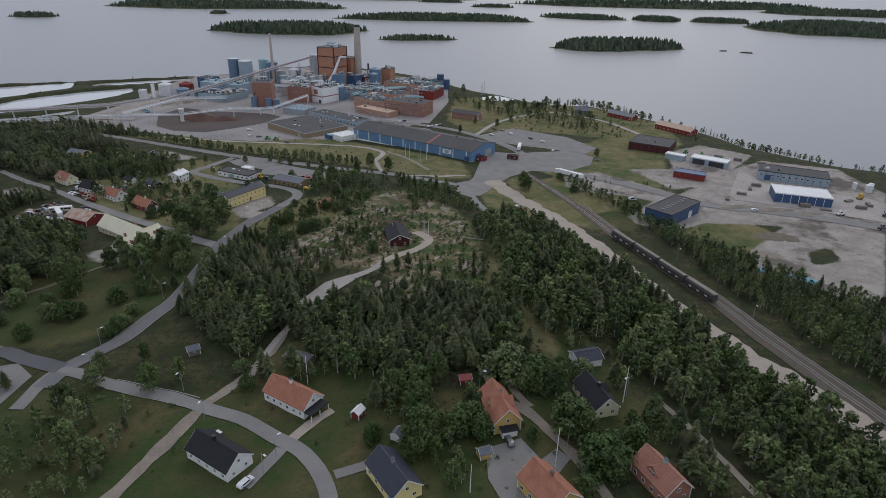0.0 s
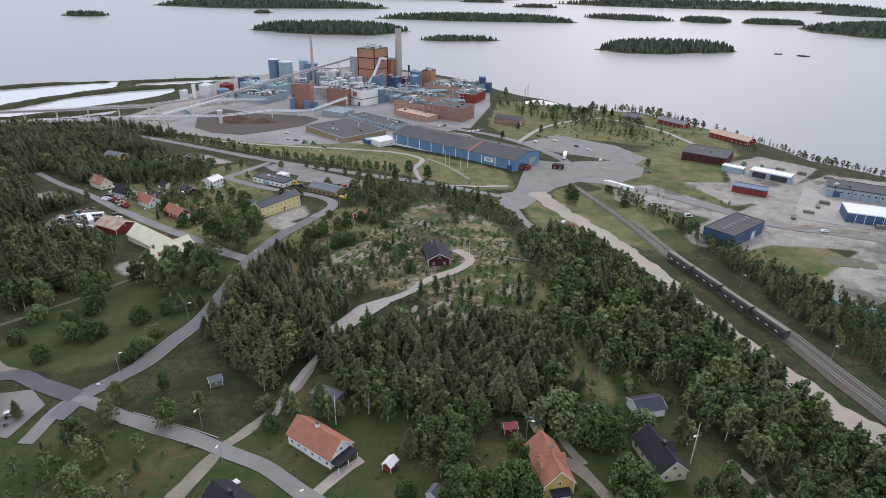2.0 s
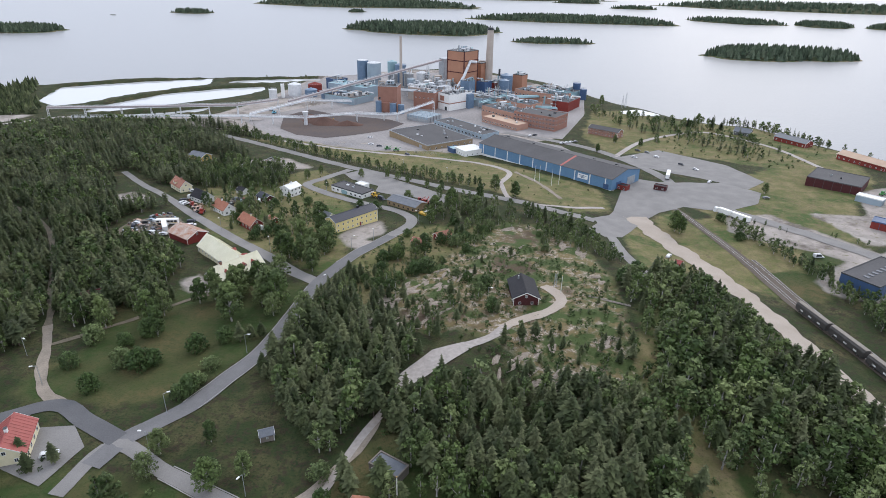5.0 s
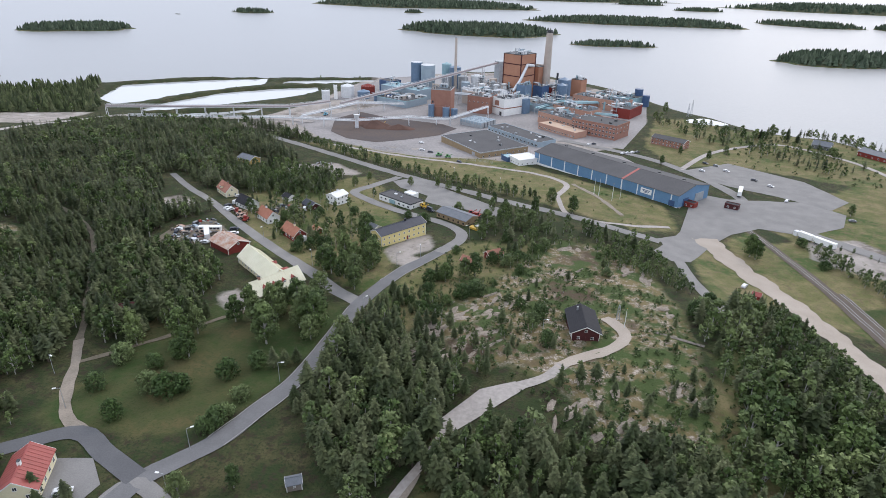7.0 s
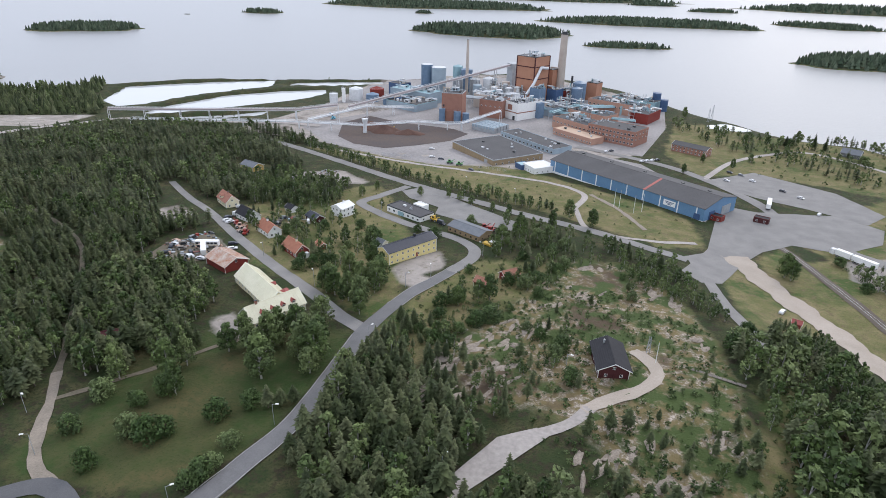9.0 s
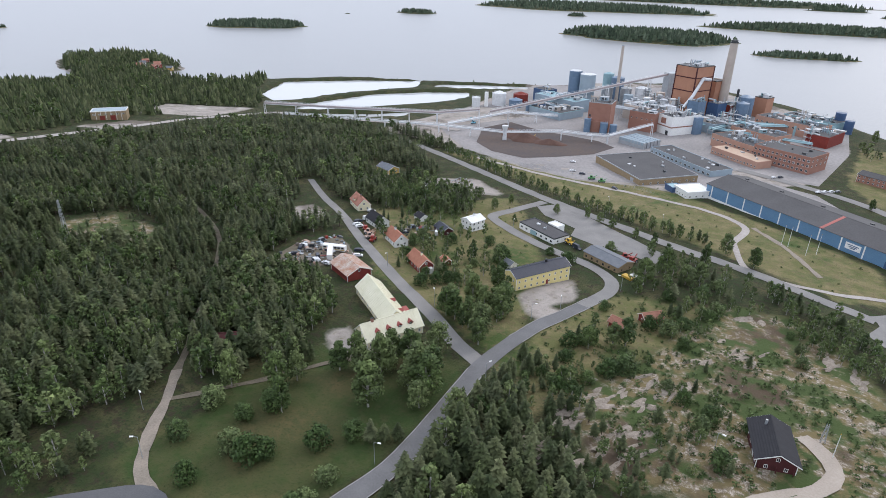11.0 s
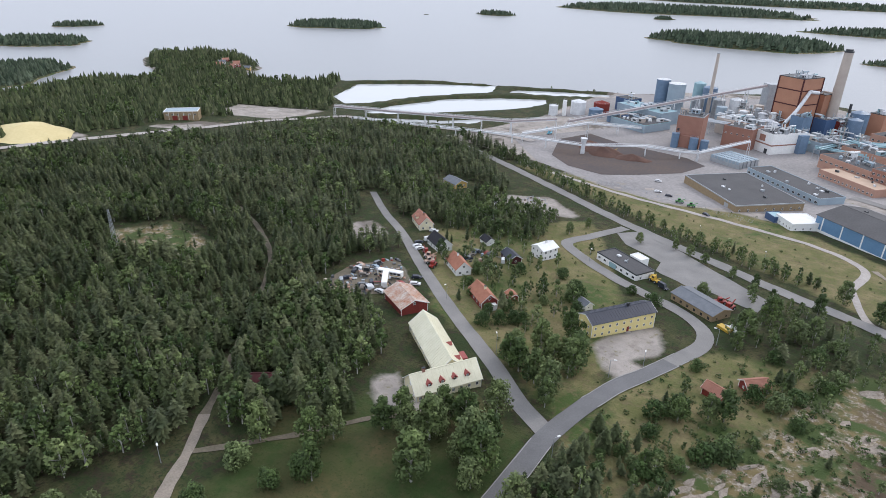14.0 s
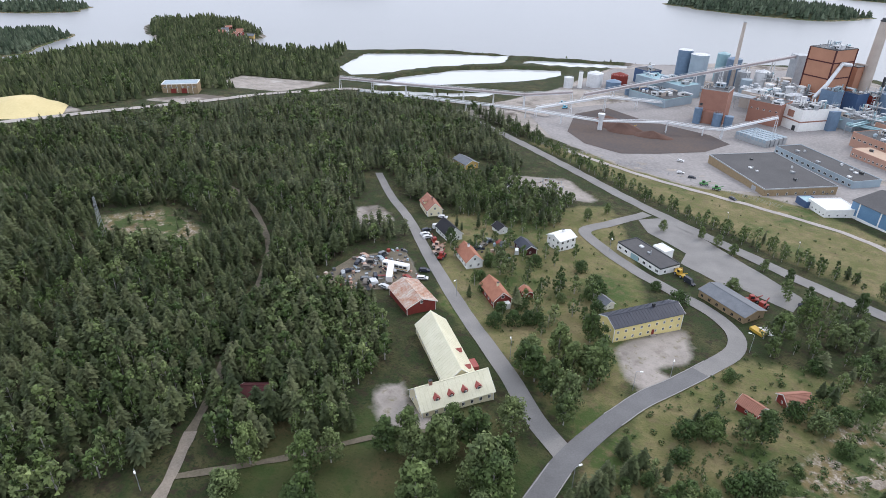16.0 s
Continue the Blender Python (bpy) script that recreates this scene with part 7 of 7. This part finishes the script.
TR = np.random.default_rng(21)
PINES = [conifer(TR, 15, 14, sp, 0.45, st) for sp, st in ((0.9, 0.1), (1.1, 0.16), (1.25, 0.25), (1.0, 0.2), (1.35, 0.3), (0.85, 0.12), (1.15, 0.2))]
PINES_FAR = [conifer(TR, 9, 10, sp, 0.42, st) for sp, st in ((1.0, 0.12), (1.2, 0.2), (1.35, 0.3), (1.1, 0.2), (0.9, 0.15))]
TINY = [small_fir(TR) for _ in range(6)]
LEAFY = [broadleaf(TR, 210, w, size=0.056) for w in (0.24, 0.28, 0.3, 0.26, 0.33, 0.22)]
LEAFY_FAR = [broadleaf(TR, 130, 0.3, lobes=8, size=0.075, limbs=1) for _ in range(5)]
SHRUBS = [broadleaf(TR, 46, 0.6, low=0.15, lobes=6, size=0.17, limbs=0) for _ in range(6)]


def wood(poly, spacing, h, leafy=0.3, far=False, keep=1.0, seed=0, needles="pine", tiny=False, lh=None, name="pine wood"):
    rng = np.random.default_rng(seed)
    x, y, z = scatter(poly, spacing, rng, keep=keep)
    if not len(x):
        return
    patch = np.sin(x * 0.05 + seed) * np.cos(y * 0.06 - seed) * 0.25
    is_leaf = rng.random(len(x)) < leafy + patch * (0 < leafy < 1)
    hh = h * rng.uniform(0.6, 1.25, len(x)) * (1 + 0.18 * np.sin(x * 0.09) * np.sin(y * 0.08))
    con = TINY if tiny else (PINES_FAR if far else PINES)
    if (~is_leaf).any():
        k = ~is_leaf
        grow("conifers", "dense stand of dark green young pines and spruces", "trees", con, x[k], y[k], z[k], hh[k], needles, "trunk", rng)
    if is_leaf.any():
        k = is_leaf
        grow("broadleaves", "birches and aspens with fresh green leaves", "trees", LEAFY_FAR if (far or tiny) else LEAFY, x[k], y[k], z[k], hh[k] * (lh or 0.95), "birch", "birchbark", rng)


# the hill and its foot
wood([(-88, 195), (-62, 165), (-47, 178), (-20, 160), (-7, 150), (16, 152), (32, 165), (40, 180), (30, 200), (12, 198), (-5, 196), (-24, 196), (-34, 205), (-46, 220), (-68, 240), (-82, 262), (-88, 240), (-85, 215)], 3.3, 9.5, 0.2, seed=1)
wood([(-60, 165), (-45, 150), (-20, 150), (-5, 144), (6, 150), (18, 156), (42, 165), (20, 165), (-10, 165)], 4.0, 10.0, 0.5, seed=2, keep=0.9)
wood([(-82, 262), (-52, 218), (-34, 222), (-26, 232), (-44, 240), (-56, 252), (-70, 272)], 4.2, 6.5, 0.35, seed=3, keep=0.8)
wood([(-48, 240), (-30, 262), (-30, 296), (-14, 310), (10, 304), (-6, 285), (-16, 268), (-34, 236)], 8.0, 3.6, 0.6, seed=64, keep=0.6)
wood([(-32, 236), (-14, 240), (-14, 262), (-20, 285), (-32, 280), (-36, 255)], 5.0, 5.5, 0.7, seed=4, keep=0.75)
wood([(-50, 315), (-30, 350), (-18, 352), (-22, 325), (-34, 305)], 4.6, 6.0, 0.8, seed=5, keep=0.7)
wood([(0, 318), (4, 348), (22, 350), (36, 332), (40, 300), (28, 304), (16, 322)], 3.6, 5.0, 0.85, seed=25, keep=0.85)
wood([(-22, 220), (-10, 228), (14, 236), (30, 232), (36, 200), (18, 192), (-6, 200)], 5.0, 6.0, 0.35, seed=6, keep=0.7)
wood([(14, 262), (14, 300), (28, 290), (32, 250), (24, 238)], 7.0, 4.0, 0.6, seed=61, keep=0.7)
wood([(-66, 268), (-48, 276), (-38, 286), (-44, 294), (-58, 288), (-70, 280)], 3.2, 3.2, 1.0, seed=62, keep=0.75)
wood([(-72, 288), (-60, 296), (-50, 312), (-58, 318), (-70, 302)], 4.4, 5.5, 0.95, seed=63, keep=0.6)
# the thickets between the villas
wood([(-16, 142), (-7, 146), (1, 140), (9, 131), (8, 121), (0, 123), (-8, 131)], 3.0, 6.0, 0.85, seed=51)
wood([(2, 117), (9, 121), (13, 115), (13, 110), (8, 104), (3, 104)], 3.2, 5.0, 0.9, seed=52)
wood([(55, 120), (67, 115), (74, 123), (76, 131), (62, 131)], 4.0, 7.0, 0.85, seed=53)
# the belt beside the gravel road
wood([(34, 275), (46, 280), (56, 285), (66, 275), (74, 255), (84, 228), (98, 198), (112, 165), (124, 135), (130, 95), (98, 85), (84, 135), (70, 150), (66, 170), (46, 174), (34, 195), (36, 235)], 4.6, 11.5, 0.74, seed=7)
wood([(46, 285), (54, 308), (64, 312), (72, 300), (80, 280), (86, 252), (95, 228), (84, 228), (74, 255), (66, 275)], 4.2, 6.5, 0.5, seed=26)
wood([(92, 240), (98, 240), (108, 212), (122, 176), (132, 145), (140, 95), (130, 95), (124, 135), (112, 165), (98, 198), (84, 228)], 4.2, 12.0, 0.6, seed=36)
wood([(62, 60), (66, 95), (72, 122), (80, 135), (84, 130), (98, 85), (105, 60)], 5.0, 9.0, 0.7, seed=27)
wood([(62, 172), (68, 150), (66, 128), (58, 150), (46, 166), (48, 172)], 5.0, 8.0, 0.7, seed=28, keep=0.7)
wood([(-2, 190), (20, 200), (34, 195), (40, 175), (28, 165)], 4.2, 9.0, 0.3, seed=8, keep=0.7)
wood([(106, 385), (124, 340), (134, 302), (141, 265), (146, 224), (156, 186), (168, 150), (186, 115), (260, 150), (215, 205), (190, 232), (172, 252), (160, 285), (150, 303), (132, 345), (112, 388)], 3.8, 7.0, 0.8, seed=9)
wood([(150, 135), (178, 150), (260, 150), (280, 60), (160, 60)], 4.6, 9.5, 0.7, seed=10)
# the great pine wood
FOREST = [(-468, 285), (-455, 350), (-446, 392), (-432, 450), (-426, 505), (-412, 538), (-380, 545), (-299, 572), (-240, 535), (-258, 505), (-212, 462), (-232, 420), (-206, 380), (-228, 372), (-258, 392), (-268, 384), (-248, 362), (-250, 335), (-230, 345), (-204, 338), (-206, 326), (-212, 318), (-209, 282), (-190, 283), (-174, 286), (-155, 266)]
FOREST += [(-148, 240), (-134, 232), (-152, 214), (-166, 206), (-176, 190), (-182, 165), (-210, 110), (-420, 120)]
CLEARED += [[(-322, 262), (-300, 292), (-262, 285), (-252, 268), (-285, 250)]]
CLEARED.append([(-520, 330), (-520, 620), (-100, 620), (-100, 330)])
wood(FOREST, 3.7, 9.0, 0.2, seed=11)
CLEARED.pop()
CLEARED.append([(-520, 60), (-520, 330), (-100, 330), (-100, 60)])
wood(FOREST, 4.1, 9.5, 0.13, far=True, seed=29)
CLEARED.pop()
wood([(-205, 374), (-160, 397), (-122, 350), (-100, 318), (-104, 290), (-122, 290), (-152, 308), (-172, 322)], 5.6, 7.0, 0.9, seed=31, keep=0.5)
wood([(-120, 290), (-100, 270), (-94, 290), (-100, 312), (-112, 308)], 6.0, 9.0, 0.9, seed=32, keep=0.6)
wood([(-20, 380), (-60, 400), (-58, 372), (-62, 348), (-40, 340), (10, 338), (30, 345), (20, 365)], 5.0, 7.5, 0.7, seed=33, keep=0.6)
wood([(-225, 205), (-172, 205), (-150, 240), (-152, 262), (-178, 285), (-205, 270)], 4.0, 10.0, 0.6, seed=12)
wood([(-320, 262), (-300, 292), (-262, 285), (-252, 268), (-285, 250)], 7.0, 5.5, 0.3, far=True, seed=13, keep=0.6)
CLEARED.pop()
wood([(-322, 255), (-300, 296), (-258, 288), (-248, 268), (-285, 246)], 7.0, 5.0, 0.2, far=True, seed=14, keep=0.5)
wood([(-236, 402), (-214, 455), (-165, 430), (-158, 395), (-180, 378), (-206, 376)], 3.8, 8.5, 0.7, seed=15)
wood([(-200, 60), (-185, 150), (-165, 178), (-158, 168), (-142, 160), (-130, 130), (-100, 60)], 4.4, 9.0, 0.6, seed=16, keep=0.9)
wood([(-125, 60), (-110, 140), (-78, 140), (-80, 110), (-90, 60)], 5.5, 7.5, 0.7, seed=17, keep=0.75)
wood([(-235, 512), (-167, 470), (-92, 434), (-34, 416), (-37, 428), (-105, 455), (-190, 502), (-250, 540)], 4.2, 6.2, 0.9, seed=18, keep=0.95)
# shore and harbour trees
wood([(56, 725), (110, 690), (190, 640), (205, 580), (172, 540), (140, 590), (90, 630), (60, 680)], 6.5, 8.5, 0.6, far=True, seed=19, keep=0.6)
wood([(160, 702), (215, 690), (262, 615), (240, 600), (205, 660), (160, 690)], 6.0, 8.0, 0.4, far=True, seed=20, keep=0.8)
wood([(262, 612), (296, 560), (316, 505), (345, 478), (400, 438), (520, 395), (515, 375), (390, 425), (335, 465), (300, 500), (285, 555)], 5.5, 6.5, 0.55, far=True, seed=21, keep=0.85)
wood([(108, 404), (138, 384), (172, 366), (178, 374), (142, 394), (114, 412)], 4.2, 3.6, 0.85, far=True, seed=22, keep=0.6)
# peninsula
PEN = [(-600, 725), (-612, 670), (-700, 645), (-755, 655), (-740, 680), (-770, 735), (-850, 770), (-930, 772), (-975, 695), (-850, 615), (-785, 585), (-790, 540), (-795, 470), (-775, 400), (-750, 300), (-520, 260), (-510, 350), (-505, 390), (-530, 440), (-500, 470), (-490, 505), (-480, 575), (-500, 608), (-545, 640)]
wood(PEN, 5.6, 10.0, 0.1, far=True, seed=23, tiny=True)
for k, pond_edge in enumerate(((-600, 738, -520, 800), (-520, 800, -411, 834), (-411, 834, -268, 886), (-478, 625, -400, 765), (-440, 570, -340, 612))):
    x0, y0, x1, y1 = pond_edge
    wood([(x0 - 4, y0 - 5), (x1 - 2, y1 - 5), (x1 + 3, y1 + 3), (x0 + 2, y0 + 3)], 6.5, 3.5, 0.6, far=True, seed=30 + k, tiny=True, keep=0.7)
for poly, s in (([(-420, 560), (-330, 590), (-330, 602), (-420, 572)], 5.0),):
    wood(poly, s, 4.5, 0.9, far=True, seed=40, keep=0.6)


# ---- islands ----
def island(x, y, rx, ry, ang, seed, top=5.0, th=12.0, spacing=11.0, rough=0.25):
    rng = np.random.default_rng(seed)
    ph = rng.uniform(0, 6.28, 5)
    n = 48
    ca, sa = math.cos(radians(ang)), math.sin(radians(ang))

    def rim(a):
        return 1 + rough * (0.5 * np.sin(2 * a + ph[0]) + 0.35 * np.sin(3 * a + ph[1]) + 0.25 * np.sin(5 * a + ph[2]) + 0.15 * np.sin(9 * a + ph[3]))
    verts, faces = [(x, y, top)], []
    for i, (f, zz) in enumerate(((0.35, top * 0.95), (0.7, top * 0.7), (0.93, 1.3), (1.0, 0.5), (1.06, -3.0))):
        for k in range(n):
            a = k * math.tau / n
            px, py = rx * f * rim(a) * math.cos(a), ry * f * rim(a) * math.sin(a)
            verts.append((x + px * ca - py * sa, y + px * sa + py * ca, zz))
    for k in range(n):
        faces.append((0, 1 + k, 1 + (k + 1) % n))
        for i in range(4):
            o = 1 + i * n
            faces.append((o + k, o + n + k, o + n + (k + 1) % n, o + (k + 1) % n))
    me = add_mesh("island", verts, faces, M["ground"], True)
    lay = me.color_attributes.new("cover", 'FLOAT_COLOR', 'POINT')
    c = np.zeros((len(verts), 4), np.float32); c[1 + 3 * n:, 2] = 1.0; c[:, 3] = 0.0
    lay.data.foreach_set("color", c.reshape(-1))
    tagged(new("island", me), "low wooded island with a pale rocky shore", "island", kind="structure")
    m = int(8 * rx * ry / spacing ** 2)
    a, f = rng.uniform(0, math.tau, m), np.sqrt(rng.random(m)) * 0.95
    px, py = rx * f * rim(a) * np.cos(a), ry * f * rim(a) * np.sin(a)
    wx, wy = x + px * ca - py * sa, y + px * sa + py * ca
    wz = np.where(f < 0.7, top * (1 - 0.35 * f), top * 0.7 - (f - 0.7) * (top * 0.7 - 1) / 0.25)
    h = th * rng.uniform(0.72, 1.08, m) * np.where(f > 0.85, 0.75, 1.0)
    grow("island_conifers", "dark spruces and pines on the island", "trees", TINY, wx, wy, wz - 1.5, h * 1.2, "spruce", "trunk", rng, (1.15, 1.8))


ISLES = [(-266, 1560, 178, 84, 8, 1, 10, 15, 13), (30, 1412, 78, 24, 6, 2, 4, 9, 9), (445, 1300, 136, 62, 2, 3, 8, 14, 11), (-1120, 1275, 115, 62, 22, 4, 5, 12, 10),
         (-1030, 1880, 66, 30, 6, 5, 4, 11, 11), (-1540, 870, 50, 24, 62, 6, 3, 10, 9), (-1290, 670, 100, 50, 40, 7, 4, 11, 10), (-960, 470, 95, 75, -50, 8, 5, 11, 9),
         (-650, 2480, 460, 150, 0, 9, 10, 15, 20), (-585, 2110, 32, 18, 20, 10, 3, 9, 9), (110, 2000, 275, 85, -3, 11, 8, 13, 14), (600, 2140, 125, 56, -22, 12, 5, 12, 12),
         (840, 2090, 80, 56, -20, 13, 5, 13, 12), (1040, 2060, 105, 46, -14, 14, 5, 12, 12), (1290, 1790, 290, 215, 12, 15, 11, 15, 19), (695, 1242, 12, 6, -20, 16, 1, 3, 4),
         (1250, 3000, 820, 170, -6, 17, 14, 18, 30), (380, 2720, 84, 34, 0, 18, 4, 12, 14), (-300, 3250, 620, 120, 4, 19, 10, 16, 26), (1900, 2560, 380, 170, -15, 20, 9, 15, 24),
         (180, 3050, 120, 30, 0, 21, 4, 12, 16), (660, 1268, 8, 4, 10, 22, 1, 2.5, 4), (1500, 1450, 200, 90, 10, 23, 6, 12, 16), (-850, 3400, 500, 110, 8, 24, 9, 15, 26), (-1180, 1720, 8, 4, 0, 25, 1, 2, 4)]
for row in ISLES:
    island(*row)

# ---- single trees and bushes ----
def single(kind, seed):
    """A tree or bush as a thing of trunk and crown, about one metre high, to be copied and scaled."""
    rng = np.random.default_rng(seed)
    if kind == "birch":
        tv, tf, lv, lf = broadleaf(rng, 1500, rng.uniform(0.26, 0.34), size=0.034, lobes=14, limbs=8)
    elif kind == "pine":
        tv, tf, lv, lf = conifer(rng, 22, 18, 1.2, 0.5, 0.22)
    else:
        tv, tf, lv, lf = broadleaf(rng, 1300, 0.6, low=0.2, lobes=14, size=0.058, limbs=6)
    leaf = {"birch": "birch", "pine": "pine", "bush": "bush"}[kind]
    out = []
    for v, f, m in ((tv, tf, "birchbark" if kind == "birch" else "trunk"), (lv, lf, leaf)):
        me = add_mesh(kind, v, f, M[m])
        me.attributes.new("tone", 'FLOAT', 'POINT').data.foreach_set("value", np.full(len(v), rng.random(), np.float32))
        out.append(me)
    return out


SINGLE = {k: [single(k, 70 + 10 * i + q) for q in range(5)] for i, k in enumerate(("birch", "pine", "bush"))}
TREE_WORDS = {"birch": ("birch_tree", "leafy green birch standing on the grass", "tree", "garden birches"),
              "pine": ("pine_tree", "dark green pine standing on the grass", "tree", "garden pines"),
              "bush": ("bush", "dense rounded green bush on the grass", "bush", "garden bushes")}
TP = random.Random(8)


def plant(kind, places):
    for x, y, h in places:
        h = h * 1.3
        name, label, cat, grp = TREE_WORDS[kind]
        t = thing(name, x, y, TP.uniform(0, 360), ground_z(x, y) - 0.1, label, cat, grp)
        w = h * TP.uniform(0.9, 1.15)
        t.scale = (w, w, h * TP.uniform(0.92, 1.1))
        tm, cm = TP.choice(SINGLE[kind])
        part("trunk", tm, None, t)
        part("crown", cm, None, t)


plant("birch", [(-129, 234, 9), (-125, 238, 10), (-116, 238, 12), (-114, 226, 8), (-103, 239, 12), (-102, 246, 9), (-152, 211, 10), (-139, 217, 10), (-137, 223, 8), (-116, 283, 10), (-105, 279, 10), (-98, 292, 10), (-97, 270, 8), (-98, 295, 11), (-117, 289, 8), (-118, 248, 9), (-105, 236, 8)])
plant("birch", [(-111, 248, 11), (-99, 236, 13), (-111, 223, 12), (-131, 209, 9), (-112, 282, 10), (-99, 276, 10), (-111, 296, 11), (-107, 312, 10), (-154, 334, 8), (-56, 352, 10), (-57, 342, 7), (-50, 375, 9), (-35, 370, 8), (-40, 362, 8), (-35, 393, 8), (-105, 293, 9), (-56, 293, 8), (-52, 295, 9), (-63, 287, 7), (-65, 261, 6), (-116, 241, 9), (-107, 259, 9), (-122, 236, 8), (-119, 250, 6)])
plant("birch", [(0, 137, 11), (0, 120, 12), (-7, 142, 8), (27, 151, 6), (45, 149, 6), (42, 123, 8), (-81, 148, 8), (-99, 157, 6), (-98, 149, 6), (-98, 230, 8), (-74, 153, 7), (-88, 163, 6), (60, 118, 6), (-102, 141, 7), (-84, 116, 8), (-92, 122, 8), (-1, 129, 9), (33, 143, 7), (42, 130, 7), (4, 116, 6), (-86, 230, 8), (49, 112, 7), (66, 125, 9), (-30, 165, 8)])
plant("birch", [(76, 374, 10), (78, 371, 9), (151, 458, 6), (49, 546, 6), (67, 583, 6), (87, 571, 6), (105, 597, 5), (188, 612, 7), (156, 668, 9), (71, 749, 9), (259, 515, 5), (-146, 428, 5), (-150, 412, 5), (-117, 424, 5), (-100, 427, 5), (-92, 423, 5), (-84, 418, 5), (-70, 410, 5), (-60, 404, 6), (-27, 412, 9), (-14, 400, 9), (-132, 396, 4)])
plant("bush", [(-148, 188, 4), (-134, 178, 4.5), (-138, 202, 4), (-126, 191, 6), (-134, 209, 5), (-113, 203, 5), (-107, 210, 4), (-104, 194, 3.5), (-105, 182, 4.5), (-106, 179, 3.5), (-104, 186, 3.5), (-132, 191, 5), (-123, 194, 4.5), (-150, 202, 5), (-120, 348, 4.5), (-117, 345, 4), (-137, 301, 4), (-132, 305, 4), (-128, 309, 4), (-126, 312, 3.5), (-69, 285, 4.5), (-64, 292, 5), (-91, 358, 4.5), (-77, 382, 4)])
plant("bush", [(-101, 363, 3), (-74, 252, 3), (-68, 261, 3), (-63, 265, 4), (-53, 273, 5), (-49, 277, 5), (-47, 311, 4.5), (-40, 311, 4.5), (-36, 319, 4), (-65, 319, 3), (-130, 358, 3.5), (-147, 350, 4), (-161, 338, 4), (-119, 339, 3), (-34, 304, 3.5), (-44, 341, 4), (-32, 351, 5), (-27, 364, 4), (-26, 338, 4), (47, 108, 6), (38, 141, 4), (16, 126, 4), (18, 136, 3.5), (-52, 147, 4), (-55, 155, 4)])
plant("bush", [(-13, 123, 3), (52, 148, 5), (41, 103, 4), (106, 396, 4), (109, 368, 3.5), (35, 280, 5), (38, 286, 5), (42, 294, 4.5), (-12, 262, 3), (-22, 262, 4), (-24, 256, 4), (-18, 244, 4), (-30, 268, 3.5), (-152, 318, 3), (-158, 326, 3), (-140, 310, 3), (-135, 316, 3.5), (-176, 346, 3), (-126, 330, 3), (-112, 330, 4)])
plant("pine", [(-102, 211, 6), (-99, 213, 5.5), (-96, 215, 5), (-80, 268, 6), (-76, 262, 6), (-128, 146, 5), (-124, 150, 5), (-133, 150, 5.5), (143, 653, 9), (165, 654, 9), (150, 660, 8), (172, 648, 8)])

plant("bush", [(28, 149, 9), (15, 127, 6), (17, 123, 5.5), (37, 144, 8), (42, 124, 8.5), (47, 109, 8.5), (11, 125, 7), (-2, 117, 5), (-13, 123, 4), (16, 141, 3.5), (58, 117, 6), (31, 122, 3)])
plant("birch", [(0, 134, 9), (6, 147, 9), (42, 140, 9), (46, 120, 8), (35, 147, 8)])

plant("bush", [(-76, 259, 2.2), (-72, 263, 2.9), (-65, 258, 3.6), (-61, 260, 2.6), (-58, 266, 3.2), (-56, 274, 2.2), (-52, 278, 2.9), (-49, 283, 3.6), (-66, 289, 2.6), (-68, 275, 3.2), (-43, 289, 2.2), (-39, 329, 2.9), (-28, 330, 3.6), (-35, 274, 2.6), (3, 312, 3.2), (0, 333, 2.2)])

# low growth: heather, saplings and shrubs over the rough ground
def shrubs(poly, spacing, h, seed, keep=0.7):
    rng = np.random.default_rng(seed)
    x, y, z = scatter(poly, spacing, rng, avoid=0.6, keep=keep)
    if len(x):
        grow("shrubs", "low green shrubs and saplings on rough ground", "shrubs", SHRUBS, x, y, z - 0.1, h * rng.uniform(0.4, 1.5, len(x)), "bush", "trunk", rng, (0.9, 1.6))


for k, (poly, sp, h) in enumerate((([(-50, 245), (-48, 280), (-25, 316), (0, 315), (28, 292), (34, 240), (36, 200), (15, 190), (-8, 198), (-30, 222)], 2.5, 1.15), ([(-90, 290), (-62, 340), (-20, 345), (-30, 300), (-60, 272), (-84, 264)], 3.6, 1.0),
                                   ([(45, 172), (30, 200), (36, 270), (60, 320), (95, 240), (125, 165), (120, 90), (85, 130)], 5.0, 1.4), ([(100, 400), (135, 325), (150, 260), (160, 180), (200, 130), (215, 205), (165, 300), (125, 395)], 4.5, 1.2),
                                   ([(-205, 372), (-150, 440), (-125, 400), (-100, 340), (-118, 285), (-150, 300)], 7.0, 0.9), ([(-190, 60), (-160, 165), (-112, 150), (-60, 142), (-60, 60)], 6.5, 1.1), ([(-240, 530), (-100, 452), (20, 388), (40, 440), (-60, 512), (-150, 532)], 9.0, 0.8),
                                   ([(100, 560), (118, 690), (215, 670), (250, 600), (190, 522), (150, 542)], 8.0, 1.6), ([(-330, 255), (-300, 300), (-255, 290), (-245, 265), (-280, 245)], 5.0, 1.0), ([(-60, 140), (-45, 178), (0, 150), (45, 170), (70, 110), (20, 95)], 5.5, 1.0))):
    shrubs(poly, sp, h, 90 + k)
